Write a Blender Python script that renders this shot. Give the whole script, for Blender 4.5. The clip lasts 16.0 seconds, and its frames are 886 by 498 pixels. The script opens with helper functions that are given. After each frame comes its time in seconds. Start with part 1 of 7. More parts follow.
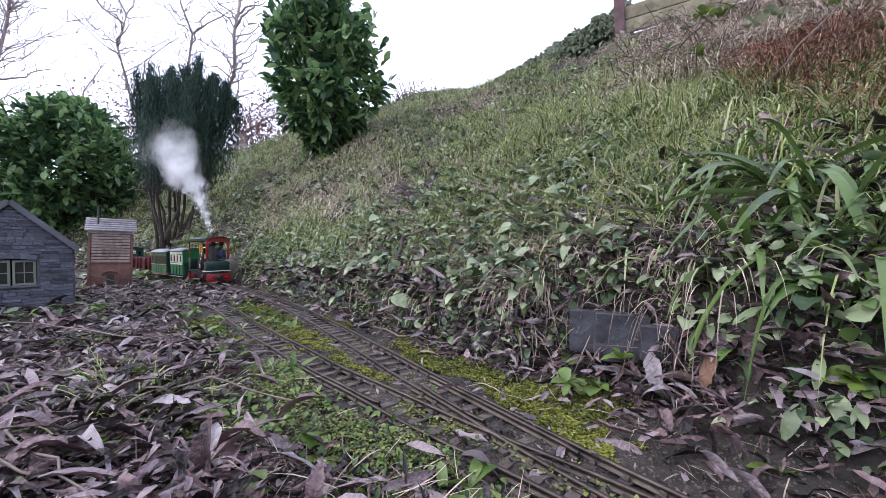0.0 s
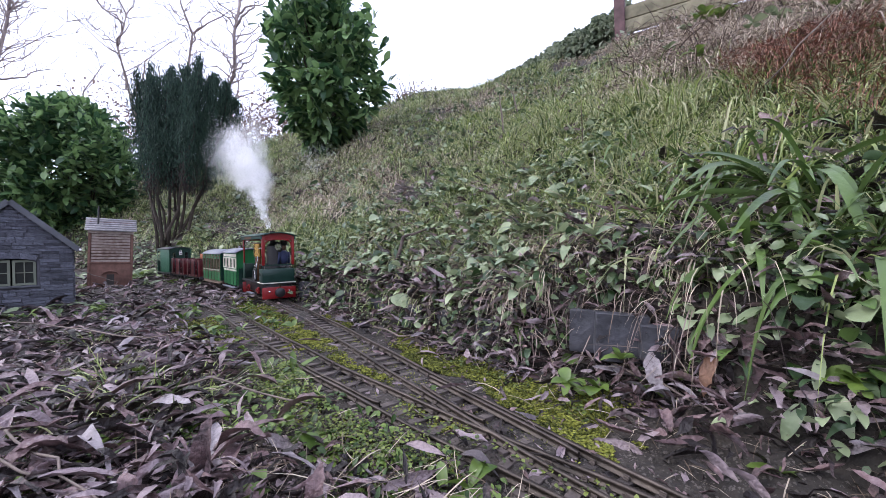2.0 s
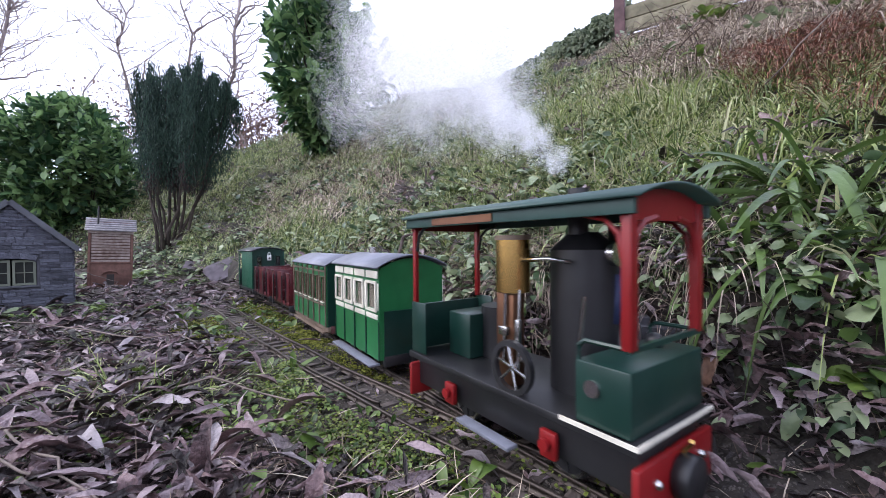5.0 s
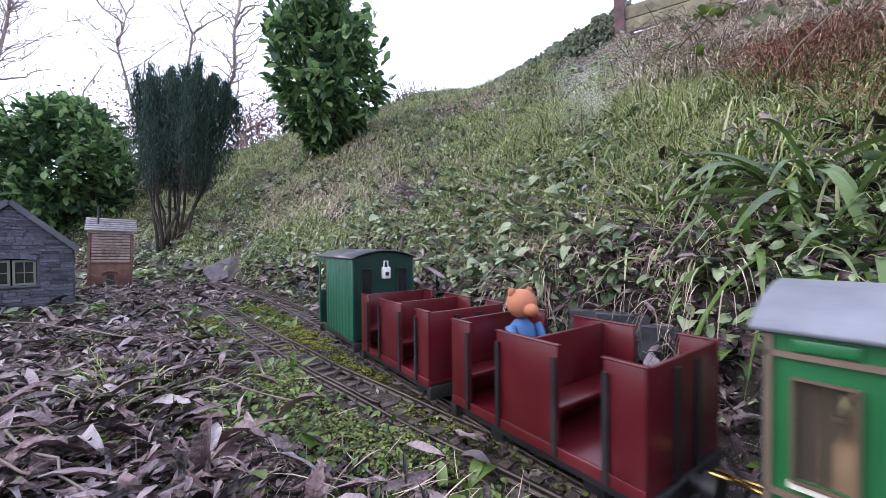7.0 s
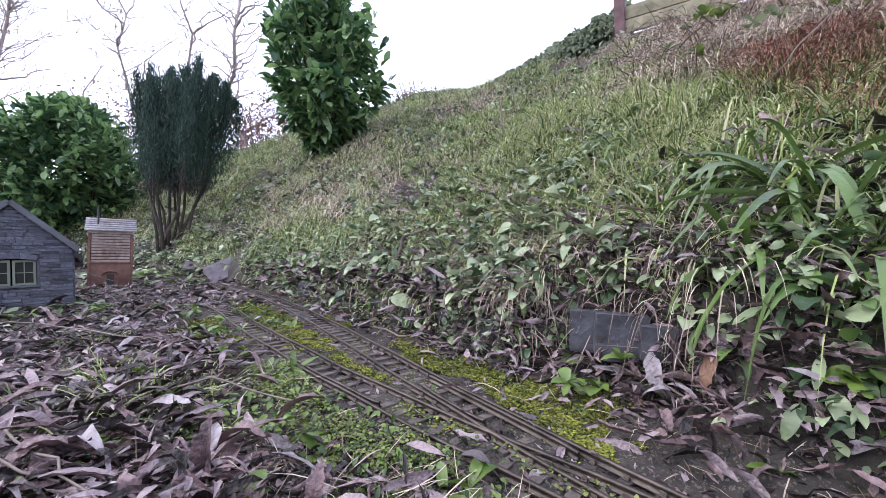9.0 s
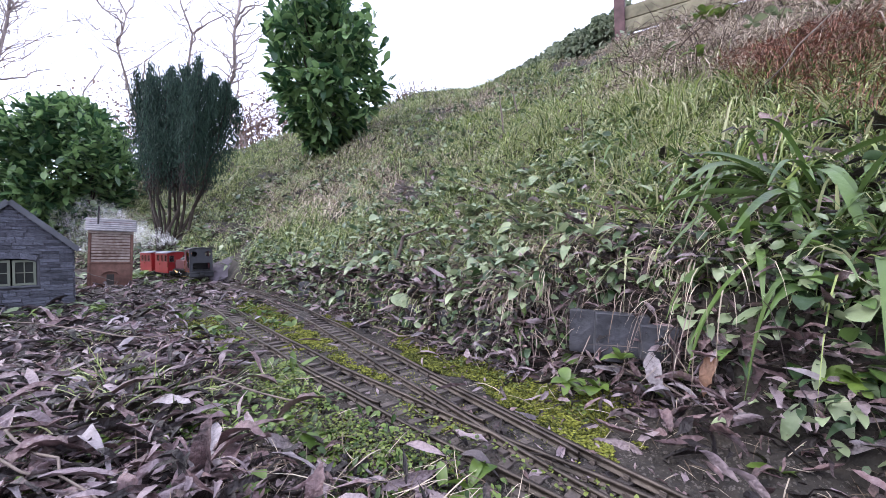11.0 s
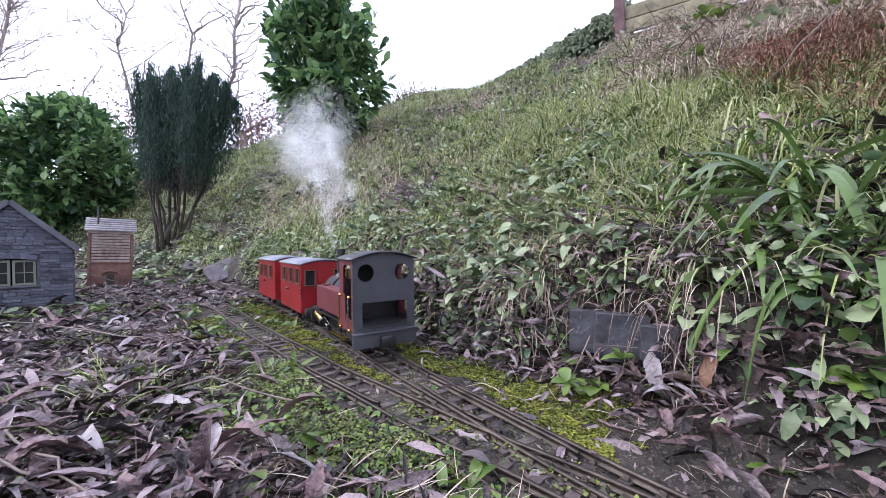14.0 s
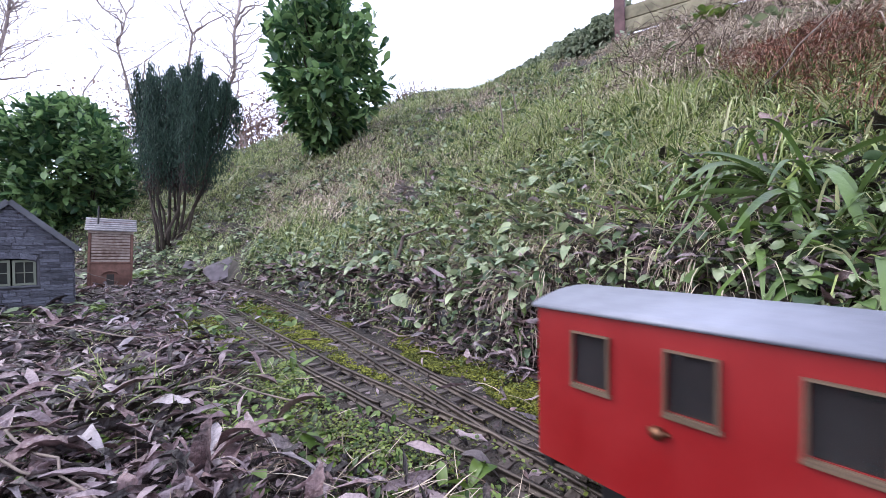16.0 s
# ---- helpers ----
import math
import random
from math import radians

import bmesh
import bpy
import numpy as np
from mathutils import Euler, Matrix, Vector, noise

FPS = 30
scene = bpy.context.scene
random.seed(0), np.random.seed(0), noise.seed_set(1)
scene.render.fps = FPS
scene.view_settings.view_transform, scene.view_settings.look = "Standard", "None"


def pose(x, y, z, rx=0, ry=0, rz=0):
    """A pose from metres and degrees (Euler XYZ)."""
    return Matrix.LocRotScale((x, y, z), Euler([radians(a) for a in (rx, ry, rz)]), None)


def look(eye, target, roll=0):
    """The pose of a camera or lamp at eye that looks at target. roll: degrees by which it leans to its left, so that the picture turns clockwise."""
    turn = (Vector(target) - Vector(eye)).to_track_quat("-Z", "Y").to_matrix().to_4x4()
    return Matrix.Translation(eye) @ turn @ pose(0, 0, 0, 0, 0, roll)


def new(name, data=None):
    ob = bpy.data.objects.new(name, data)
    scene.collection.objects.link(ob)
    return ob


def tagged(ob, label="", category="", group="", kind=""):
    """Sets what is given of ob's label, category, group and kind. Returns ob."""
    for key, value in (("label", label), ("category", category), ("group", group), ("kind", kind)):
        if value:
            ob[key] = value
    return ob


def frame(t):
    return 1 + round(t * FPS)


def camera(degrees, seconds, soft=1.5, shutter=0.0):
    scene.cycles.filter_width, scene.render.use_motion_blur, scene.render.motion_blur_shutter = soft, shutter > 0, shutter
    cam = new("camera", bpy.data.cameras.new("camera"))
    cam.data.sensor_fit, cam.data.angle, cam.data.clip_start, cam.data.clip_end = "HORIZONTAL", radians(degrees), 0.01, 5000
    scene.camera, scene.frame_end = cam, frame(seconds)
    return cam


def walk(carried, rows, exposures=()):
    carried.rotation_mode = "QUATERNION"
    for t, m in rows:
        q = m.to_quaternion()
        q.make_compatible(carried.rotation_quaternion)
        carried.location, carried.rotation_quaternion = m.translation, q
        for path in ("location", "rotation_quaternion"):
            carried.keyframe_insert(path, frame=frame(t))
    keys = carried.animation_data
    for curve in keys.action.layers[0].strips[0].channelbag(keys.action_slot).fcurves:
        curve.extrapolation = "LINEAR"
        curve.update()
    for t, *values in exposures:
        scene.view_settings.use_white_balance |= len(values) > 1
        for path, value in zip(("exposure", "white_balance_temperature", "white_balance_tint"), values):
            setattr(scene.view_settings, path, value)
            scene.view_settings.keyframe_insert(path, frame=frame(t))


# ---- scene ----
from mathutils import geometry

cam = camera(97.4, 16.0, soft=0.8, shutter=0.2)
EYE = look((0, 0, 0.192), (0, 1, 0.1756), -0.495)
walk(cam, [(0.0, EYE), (16.0, EYE)], exposures=((0.0, 0.0), (4.2, 0.02), (6.5, 0.10), (7.2, 0.14), (8.0, 0.25), (8.6, 0.32), (9.2, 0.31), (16.0, 0.31)))

# world: bright overcast sky, weak wide sun from over the open garden
SUN_ELEV, SUN_TURN = radians(42), radians(-104)
world = bpy.data.worlds.new("overcast_sky")
scene.world = world
world.use_nodes = True
wn = world.node_tree
sky = wn.nodes.new("ShaderNodeTexSky")
sky.sky_type = "NISHITA"
sky.sun_disc = False
sky.sun_elevation = SUN_ELEV
sky.sun_rotation = SUN_TURN
sky.dust_density = 4.0
hs = wn.nodes.new("ShaderNodeHueSaturation")
hs.inputs["Saturation"].default_value = 0.22
mixw = wn.nodes.new("ShaderNodeMix")
mixw.data_type = "RGBA"
mixw.inputs[0].default_value = 0.6
mixw.inputs[7].default_value = (8.3, 8.85, 12.3, 1)
wn.links.new(sky.outputs[0], hs.inputs["Color"])
wn.links.new(hs.outputs[0], mixw.inputs[6])
bg = next(n for n in wn.nodes if n.type == "BACKGROUND")
wn.links.new(mixw.outputs[2], bg.inputs[0])
bg.inputs[1].default_value = 0.26
sun = new("sun", bpy.data.lights.new("sun", "SUN"))
sun.data.energy, sun.data.angle, sun.data.color = 1.1, radians(25), (1, 0.98, 0.96)
sun.matrix_world = look((-8, 2.5, 7.4), (0, 0, 0))


# ---- materials ----
def mat(name, a, b, rough=0.8, scale=40.0, bump=0.2, metal=0.0, spread=0.0, coat=0.0, subs=0.0, stain=None, bscale=None, coords="Object"):
    """Two-tone surface: noise at two scales between colours a and b, bump, and per-piece variation."""
    m = bpy.data.materials.new(name)
    m.use_nodes = True
    nt = m.node_tree
    N, L = nt.nodes, nt.links
    p = N["Principled BSDF"]
    tc = N.new("ShaderNodeTexCoord")
    n1, n2 = N.new("ShaderNodeTexNoise"), N.new("ShaderNodeTexNoise")
    n1.inputs["Scale"].default_value, n1.inputs["Detail"].default_value = scale, 6
    n2.inputs["Scale"].default_value, n2.inputs["Detail"].default_value = scale / 7, 3
    for n in (n1, n2):
        L.new(tc.outputs[coords], n.inputs["Vector"])
    add = N.new("ShaderNodeMath")
    add.operation = "MULTIPLY_ADD"
    add.inputs[1].default_value = 0.6
    L.new(n1.outputs[0], add.inputs[0])
    half = N.new("ShaderNodeMath")
    half.operation = "MULTIPLY_ADD"
    half.inputs[1].default_value, half.inputs[2].default_value = 0.9, -0.25
    L.new(n2.outputs[0], half.inputs[0])
    L.new(half.outputs[0], add.inputs[2])
    out = add.outputs[0]
    if spread:
        gi = N.new("ShaderNodeNewGeometry")
        r = N.new("ShaderNodeMath")
        r.operation = "MULTIPLY_ADD"
        r.inputs[1].default_value, r.inputs[2].default_value = spread, -spread / 2
        L.new(gi.outputs["Random Per Island"], r.inputs[0])
        s2 = N.new("ShaderNodeMath")
        L.new(out, s2.inputs[0])
        L.new(r.outputs[0], s2.inputs[1])
        out = s2.outputs[0]
    ramp = N.new("ShaderNodeValToRGB")
    e = ramp.color_ramp.elements
    e[0].position, e[0].color = 0.31, (*a, 1)
    e[1].position, e[1].color = 0.69, (*b, 1)
    if stain:
        k = e.new(0.9)
        k.color = (*stain, 1)
    L.new(out, ramp.inputs[0])
    L.new(ramp.outputs[0], p.inputs["Base Color"])
    p.inputs["Roughness"].default_value, p.inputs["Metallic"].default_value = rough, metal
    p.inputs["Coat Weight"].default_value = coat
    if subs:
        tr = N.new("ShaderNodeBsdfTranslucent")
        L.new(ramp.outputs[0], tr.inputs[0])
        mx = N.new("ShaderNodeMixShader")
        mx.inputs[0].default_value = subs
        L.new(p.outputs[0], mx.inputs[1])
        L.new(tr.outputs[0], mx.inputs[2])
        L.new(mx.outputs[0], N["Material Output"].inputs[0])
    if bump:
        bn = N.new("ShaderNodeTexNoise")
        bn.inputs["Scale"].default_value, bn.inputs["Detail"].default_value = bscale or scale * 2, 5
        L.new(tc.outputs[coords], bn.inputs["Vector"])
        bp = N.new("ShaderNodeBump")
        bp.inputs["Strength"].default_value, bp.inputs["Distance"].default_value = bump, 0.004
        L.new(bn.outputs[0], bp.inputs["Height"])
        L.new(bp.outputs[0], p.inputs["Normal"])
    return m


M_SOIL = mat("soil", (0.012, 0.010, 0.008), (0.056, 0.045, 0.037), 0.95, 55, 1.0, bscale=170, stain=(0.095, 0.08, 0.07))
M_MOSS = mat("moss", (0.05, 0.062, 0.010), (0.24, 0.25, 0.04), 0.95, 60, 0.6, spread=0.6)
M_WEED = mat("weed_leaf", (0.035, 0.075, 0.014), (0.15, 0.225, 0.045), 0.42, 60, 0.15, spread=0.9, subs=0.25)
M_DEAD = mat("dead_leaf", (0.014, 0.0085, 0.0082), (0.205, 0.13, 0.133), 0.5, 220, 0.9, spread=1.4, subs=0.06, stain=(0.29, 0.225, 0.24), bscale=260)
M_DEADPALE = mat("dead_leaf_underside", (0.085, 0.068, 0.075), (0.30, 0.26, 0.275), 0.5, 240, 0.5, spread=0.8)
M_CLOVER = mat("clover_leaf", (0.045, 0.07, 0.012), (0.17, 0.215, 0.04), 0.5, 60, 0.1, spread=0.9, subs=0.2)
M_BOULDER = mat("boulder_stone", (0.032, 0.028, 0.036), (0.125, 0.105, 0.125), 0.9, 26, 0.8)
M_GRASS = mat("grass_blade", (0.066, 0.108, 0.03), (0.36, 0.43, 0.145), 0.38, 6, 0.0, spread=1.1, subs=0.28, stain=(0.46, 0.46, 0.27))
M_STRAW = mat("straw", (0.12, 0.085, 0.06), (0.50, 0.42, 0.33), 0.8, 10, 0.0, spread=1.0, subs=0.12)
M_STRAP = mat("strap_leaf", (0.02, 0.048, 0.013), (0.115, 0.18, 0.052), 0.42, 8, 0.15, spread=0.9, subs=0.2)
M_BRAMBLE = mat("bramble_leaf", (0.05, 0.088, 0.04), (0.30, 0.36, 0.205), 0.33, 60, 0.25, spread=1.0, subs=0.22)
M_FERN = mat("dead_bracken", (0.07, 0.027, 0.017), (0.25, 0.105, 0.066), 0.85, 30, 0.1, spread=0.9)
M_LAUREL = mat("laurel_leaf", (0.04, 0.095, 0.042), (0.205, 0.325, 0.13), 0.3, 8, 0.05, spread=1.1, subs=0.38)
M_CONIFER = mat("conifer_spray", (0.013, 0.036, 0.026), (0.042, 0.09, 0.06), 0.7, 8, 0.1, spread=0.9, subs=0.15)
M_CONDEAD = mat("conifer_dead_spray", (0.025, 0.018, 0.017), (0.085, 0.06, 0.055), 0.9, 8, 0.1, spread=0.9)
M_HEDGE = mat("hedge_leaf", (0.09, 0.12, 0.075), (0.28, 0.32, 0.22), 0.5, 8, 0.1, spread=0.9, subs=0.4)
M_BARK = mat("bark", (0.022, 0.017, 0.014), (0.085, 0.065, 0.05), 0.9, 30, 0.6)
M_TWIG = mat("twig", (0.07, 0.052, 0.045), (0.21, 0.165, 0.142), 0.8, 60, 0.3)
M_RAIL = mat("weathered_rail", (0.026, 0.02, 0.017), (0.105, 0.082, 0.068), 0.5, 50, 0.3, metal=0.5)
M_SLEEPER = mat("sleeper", (0.028, 0.022, 0.02), (0.115, 0.092, 0.083), 0.9, 70, 0.5)
M_CHAIR = mat("rail_chair", (0.03, 0.025, 0.022), (0.08, 0.06, 0.05), 0.7, 90, 0.3)
M_STONE = mat("slate_stone", (0.017, 0.017, 0.022), (0.075, 0.075, 0.09), 0.6, 34, 0.9)
# bark of the bare trees, lightened to put the sky's veiling glare into its colour
M_SKYTWIG = mat("glare_paled_bark", (0.20, 0.16, 0.15), (0.44, 0.37, 0.345), 0.8, 20, 0.3)
M_PLANTAIN = mat("plantain_leaf", (0.02, 0.048, 0.011), (0.105, 0.172, 0.043), 0.36, 30, 0.35, spread=0.9, subs=0.15)
M_PALEWEED = mat("pale_weed_leaf", (0.10, 0.145, 0.07), (0.31, 0.37, 0.215), 0.33, 45, 0.25, subs=0.2)
M_STALK = mat("dead_stalk", (0.055, 0.038, 0.034), (0.26, 0.20, 0.175), 0.85, 40, 0.3, spread=0.9)
M_PEBBLE = mat("pebble", (0.024, 0.02, 0.018), (0.10, 0.085, 0.075), 0.8, 60, 0.4, spread=0.9)


# ---- builders ----
def link(name, bm, material, parent=None, label="", smooth=False):
    me = bpy.data.meshes.new(name)
    bm.to_mesh(me)
    bm.free()
    me.materials.append(material)
    me.polygons.foreach_set("use_smooth", [True] * len(me.polygons))
    me.set_sharp_from_angle(angle=radians(180 if smooth else 38))
    ob = new(name, me)
    if parent:
        ob.parent = parent
    if label:
        tagged(ob, label)
    return ob


def part(name, bm, material, parent, label="", smooth=False):
    return link(name, bm, material, parent, label, smooth)


def thing(name, label, category, group="", m=None):
    ob = new(name)
    ob.empty_display_size = 0.02
    tagged(ob, label, category, group)
    if m is not None:
        ob.matrix_basis = m
    return ob


def box(x0, x1, y0, y1, z0, z1, bevel=0.0, bm=None, turn=None):
    bm = bm or bmesh.new()
    m = Matrix.Translation(((x0 + x1) / 2, (y0 + y1) / 2, (z0 + z1) / 2)) @ Matrix.Diagonal((abs(x1 - x0), abs(y1 - y0), abs(z1 - z0), 1))
    if turn is not None:
        m = turn @ m
    vs = bmesh.ops.create_cube(bm, size=1, matrix=m)["verts"]
    if bevel:
        es = list({e for v in vs for e in v.link_edges})
        bmesh.ops.bevel(bm, geom=es, offset=bevel, segments=2, affect="EDGES", profile=0.5)
    return bm


def cyl(p, q, r, r2=None, seg=20, bm=None):
    bm = bm or bmesh.new()
    p, q = Vector(p), Vector(q)
    d = q - p
    m = Matrix.Translation((p + q) / 2) @ d.to_track_quat("Z", "Y").to_matrix().to_4x4()
    bmesh.ops.create_cone(bm, cap_ends=True, segments=seg, radius1=r, radius2=r if r2 is None else r2, depth=d.length, matrix=m)
    return bm


def ball(c, r, bm=None, sx=1, sy=1, sz=1, seg=14):
    bm = bm or bmesh.new()
    bmesh.ops.create_uvsphere(bm, u_segments=seg, v_segments=max(6, seg // 2), radius=r, matrix=Matrix.Translation(c) @ Matrix.Diagonal((sx, sy, sz, 1)))
    return bm


def tube(points, r, bm=None, seg=8, r_end=None):
    """A round bar that follows points, tapering to r_end."""
    bm = bm or bmesh.new()
    pts = [Vector(p) for p in points]
    rings = []
    for i, p in enumerate(pts):
        d = pts[min(i + 1, len(pts) - 1)] - pts[max(i - 1, 0)]
        q = d.to_track_quat("Z", "Y")
        rr = r if r_end is None else r + (r_end - r) * i / (len(pts) - 1)
        rings.append([bm.verts.new(p + q @ Vector((rr * math.cos(a), rr * math.sin(a), 0))) for a in (2 * math.pi * k / seg for k in range(seg))])
    for a, b in zip(rings, rings[1:]):
        for k in range(seg):
            bm.faces.new((a[k], a[(k + 1) % seg], b[(k + 1) % seg], b[k]))
    bm.faces.new(list(reversed(rings[0])))
    bm.faces.new(rings[-1])
    return bm


def panel(outline, holes, thick, m, bm=None):
    """A flat sheet with holes cut through it: 2D loops in the sheet's plane, thickness along its normal."""
    bm = bm or bmesh.new()
    loops = [[Vector((*p, 0)) for p in l] for l in (outline, *holes)]
    flat = [p for l in loops for p in l]
    tris = geometry.tessellate_polygon(loops)
    lo = [bm.verts.new(m @ Vector((p.x, p.y, 0))) for p in flat]
    hi = [bm.verts.new(m @ Vector((p.x, p.y, thick))) for p in flat]
    for t in tris:
        bm.faces.new([lo[i] for i in t])
        bm.faces.new([hi[i] for i in reversed(t)])
    k = 0
    for l in loops:
        n = len(l)
        for i in range(n):
            a, b = k + i, k + (i + 1) % n
            bm.faces.new((lo[a], lo[b], hi[b], hi[a]))
        k += n
    bmesh.ops.recalc_face_normals(bm, faces=bm.faces)
    return bm


def rect(x0, x1, y0, y1):
    return [(x0, y0), (x1, y0), (x1, y1), (x0, y1)]


def disc(cx, cy, r, n=24):
    return [(cx + r * math.cos(2 * math.pi * k / n), cy + r * math.sin(2 * math.pi * k / n)) for k in range(n)]


def arch_roof(x0, x1, w, z0, rise, thick, n=14):
    """Curved roof sheet: w across, eaves at z0, crown rise higher."""
    bm = bmesh.new()
    top, low = [], []
    for k in range(n + 1):
        y = -w / 2 + w * k / n
        z = z0 + rise * (1 - (2 * y / w) ** 2)
        top.append((y, z + thick))
        low.append((y, z))
    prof = low + top[::-1]
    a = [bm.verts.new((x0, y, z)) for y, z in prof]
    b = [bm.verts.new((x1, y, z)) for y, z in prof]
    c = len(prof)
    for k in range(c):
        bm.faces.new((a[k], a[(k + 1) % c], b[(k + 1) % c], b[k]))
    for k in range(n):
        for s in (a, b):
            bm.faces.new((s[k], s[k + 1], s[c - 2 - k], s[c - 1 - k]))
    bmesh.ops.recalc_face_normals(bm, faces=bm.faces)
    return bm


SIDE = Matrix(((1, 0, 0, 0), (0, 0, 1, 0), (0, 1, 0, 0), (0, 0, 0, 1)))  # sheet plane x-z, normal y
ENDS = Matrix(((0, 0, 1, 0), (1, 0, 0, 0), (0, 1, 0, 0), (0, 0, 0, 1)))  # sheet plane y-z, normal x


def mesh_stuff(name, verts, faces, material, smooth=False):
    me = bpy.data.meshes.new(name)
    verts = np.ascontiguousarray(verts, dtype=np.float32).reshape(-1, 3)
    faces = np.ascontiguousarray(faces, dtype=np.int32)
    n, k = faces.shape
    me.vertices.add(len(verts))
    me.vertices.foreach_set("co", verts.ravel())
    me.loops.add(n * k)
    me.loops.foreach_set("vertex_index", faces.ravel())
    me.polygons.add(n)
    me.polygons.foreach_set("loop_start", np.arange(0, n * k, k, dtype=np.int32))
    if smooth:
        me.polygons.foreach_set("use_smooth", np.ones(n, dtype=bool))
    me.update(calc_edges=True)
    me.materials.append(material)
    return new(name, me)


def leaves(rng, root, aim, length, width, sag=0.3, fold=0.25, seg=4, shape=0.5, roll=0.6, curl=0.0, crumple=0.0, blunt=0.8):
    """Vertices and quads of many leaves or blades. shape: where along the leaf it is widest (0 strap, 0.5 oval)."""
    n = len(root)
    aim = aim / np.linalg.norm(aim, axis=1)[:, None]
    up = np.array([0, 0, 1.0])
    side = np.cross(aim, up)
    bad = np.linalg.norm(side, axis=1) < 1e-3
    side[bad] = (1, 0, 0)
    side /= np.linalg.norm(side, axis=1)[:, None]
    nor = np.cross(side, aim)
    a = rng.normal(0, roll, n)[:, None]
    side, nor = side * np.cos(a) + nor * np.sin(a), nor * np.cos(a) - side * np.sin(a)
    t = np.linspace(0, 1, seg + 1)
    if shape == 0:
        prof = np.clip(1.0 - t ** 3, 0.04, 1) * (0.65 + 0.35 * np.minimum(1, t * 4))
    else:
        prof = np.clip(np.sin(np.pi * np.clip(t, 0, 1) ** (math.log(0.5) / math.log(shape))), 0.03, 1) ** blunt
    L, W = np.asarray(length)[:, None, None], np.asarray(width)[:, None, None]
    sg = np.broadcast_to(np.asarray(sag), (n,))[:, None, None]
    cu = np.broadcast_to(np.asarray(curl), (n,))[:, None, None]
    tt = t[None, :, None]
    mid = root[:, None, :] + L * (aim[:, None, :] * tt * (1 - 0.25 * sg * tt) - up * sg * tt ** 2 + nor[:, None, :] * cu * np.sin(tt * 2.6))
    off = side[:, None, :] * (W * prof[None, :, None] / 2)
    lift = nor[:, None, :] * (W * prof[None, :, None] * fold / 2)
    v = np.stack([mid - off + lift, mid, mid + off + lift], 2).reshape(n, -1, 3)
    if crumple:
        v = v + rng.normal(0, crumple, v.shape) * np.asarray(width)[:, None, None]
    q = []
    for i in range(seg):
        for c in (0, 1):
            q.append((3 * i + c, 3 * i + c + 1, 3 * i + c + 4, 3 * i + c + 3))
    per = 3 * (seg + 1)
    f = (np.arange(n)[:, None, None] * per + np.array(q)[None]).reshape(-1, 4)
    return v.reshape(-1, 3), f


def join(parts):
    vs, fs, k = [], [], 0
    for v, f in parts:
        vs.append(v)
        fs.append(f + k)
        k += len(v)
    return np.concatenate(vs), np.concatenate(fs)


# ---- the lie of the land ----
# bearing in degrees, distance of the bank's toe and crest, crest height
BANK = ((-180, 6, 8, 0.5), (-75, 7, 9, 0.7), (-48.6, 5.44, 6.95, 0.87), (-43.4, 4.82, 6.6, 0.96), (-38.7, 4.0, 6.4, 1.08),
        (-34.9, 3.29, 6.34, 1.24), (-28.9, 2.38, 6.17, 1.48), (-23.6, 1.77, 6.11, 1.7), (-17.8, 1.33, 6.09, 1.95),
        (-10.8, 1.02, 6.01, 2.23), (-2.6, 0.81, 5.21, 2.17), (5.6, 0.68, 4.62, 2.0), (9.7, 0.63, 4.16, 1.94),
        (17.5, 0.60, 3.77, 1.85), (24.7, 0.57, 3.47, 1.78), (31.1, 0.53, 3.39, 1.82), (36.8, 0.48, 3.37, 1.81),
        (48.5, 0.43, 3.47, 1.79), (65, 0.48, 3.3, 1.8), (90, 0.58, 3.3, 1.7), (120, 1.2, 4, 1.6), (140, 6, 8, 0.8), (180, 6, 8, 0.5))
BK = np.array(BANK)


def hills(x, y, scale, seed):
    """Smooth unevenness from a few crossed waves."""
    r = np.random.default_rng(seed)
    z = 0
    for k in range(9):
        a, f, p = r.uniform(0, 6.28), scale * 1.35 ** k, r.uniform(0, 6.28)
        z = z + np.sin((x * np.cos(a) + y * np.sin(a)) * f + p) / 1.3 ** k
    return z / 3.0


def land(x, y):
    """Height of the ground; arrays or numbers."""
    x, y = np.asarray(x, float), np.asarray(y, float)
    b, r = np.degrees(np.arctan2(x, y)), np.hypot(x, y)
    toe, top, z = (np.interp(b, BK[:, 0], BK[:, i]) for i in (1, 2, 3))
    q = (r - toe) / (top - toe)
    step = np.interp(b, (-180, -34, -20, 6, 17, 37, 60, 180), (0.03, 0.03, 0.055, 0.06, 0.085, 0.085, 0.06, 0.03)) * np.clip((r - toe) / 0.045, 0, 1)
    step = step + 0.032 * np.interp(b, (-180, 12, 20, 40, 55, 180), (0, 0, 1, 1, 0, 0)) * np.clip((r - toe + 0.12) / 0.12, 0, 1) ** 1.4
    rise = np.clip(q, 0, 1)
    zz = step * (1 - rise) + z * rise + np.clip(q - 1, 0, None) * 0.03
    rough = np.clip((r - toe) * 3, 0, 1)
    return -0.0100 + zz + rough * ((0.05 * hills(x, y, 5, 3) + 0.02 * hills(x, y, 14, 9)) * np.clip(r - toe, 0.15, 1)) + 0.004 * hills(x, y, 30, 5) * (1 - rough)


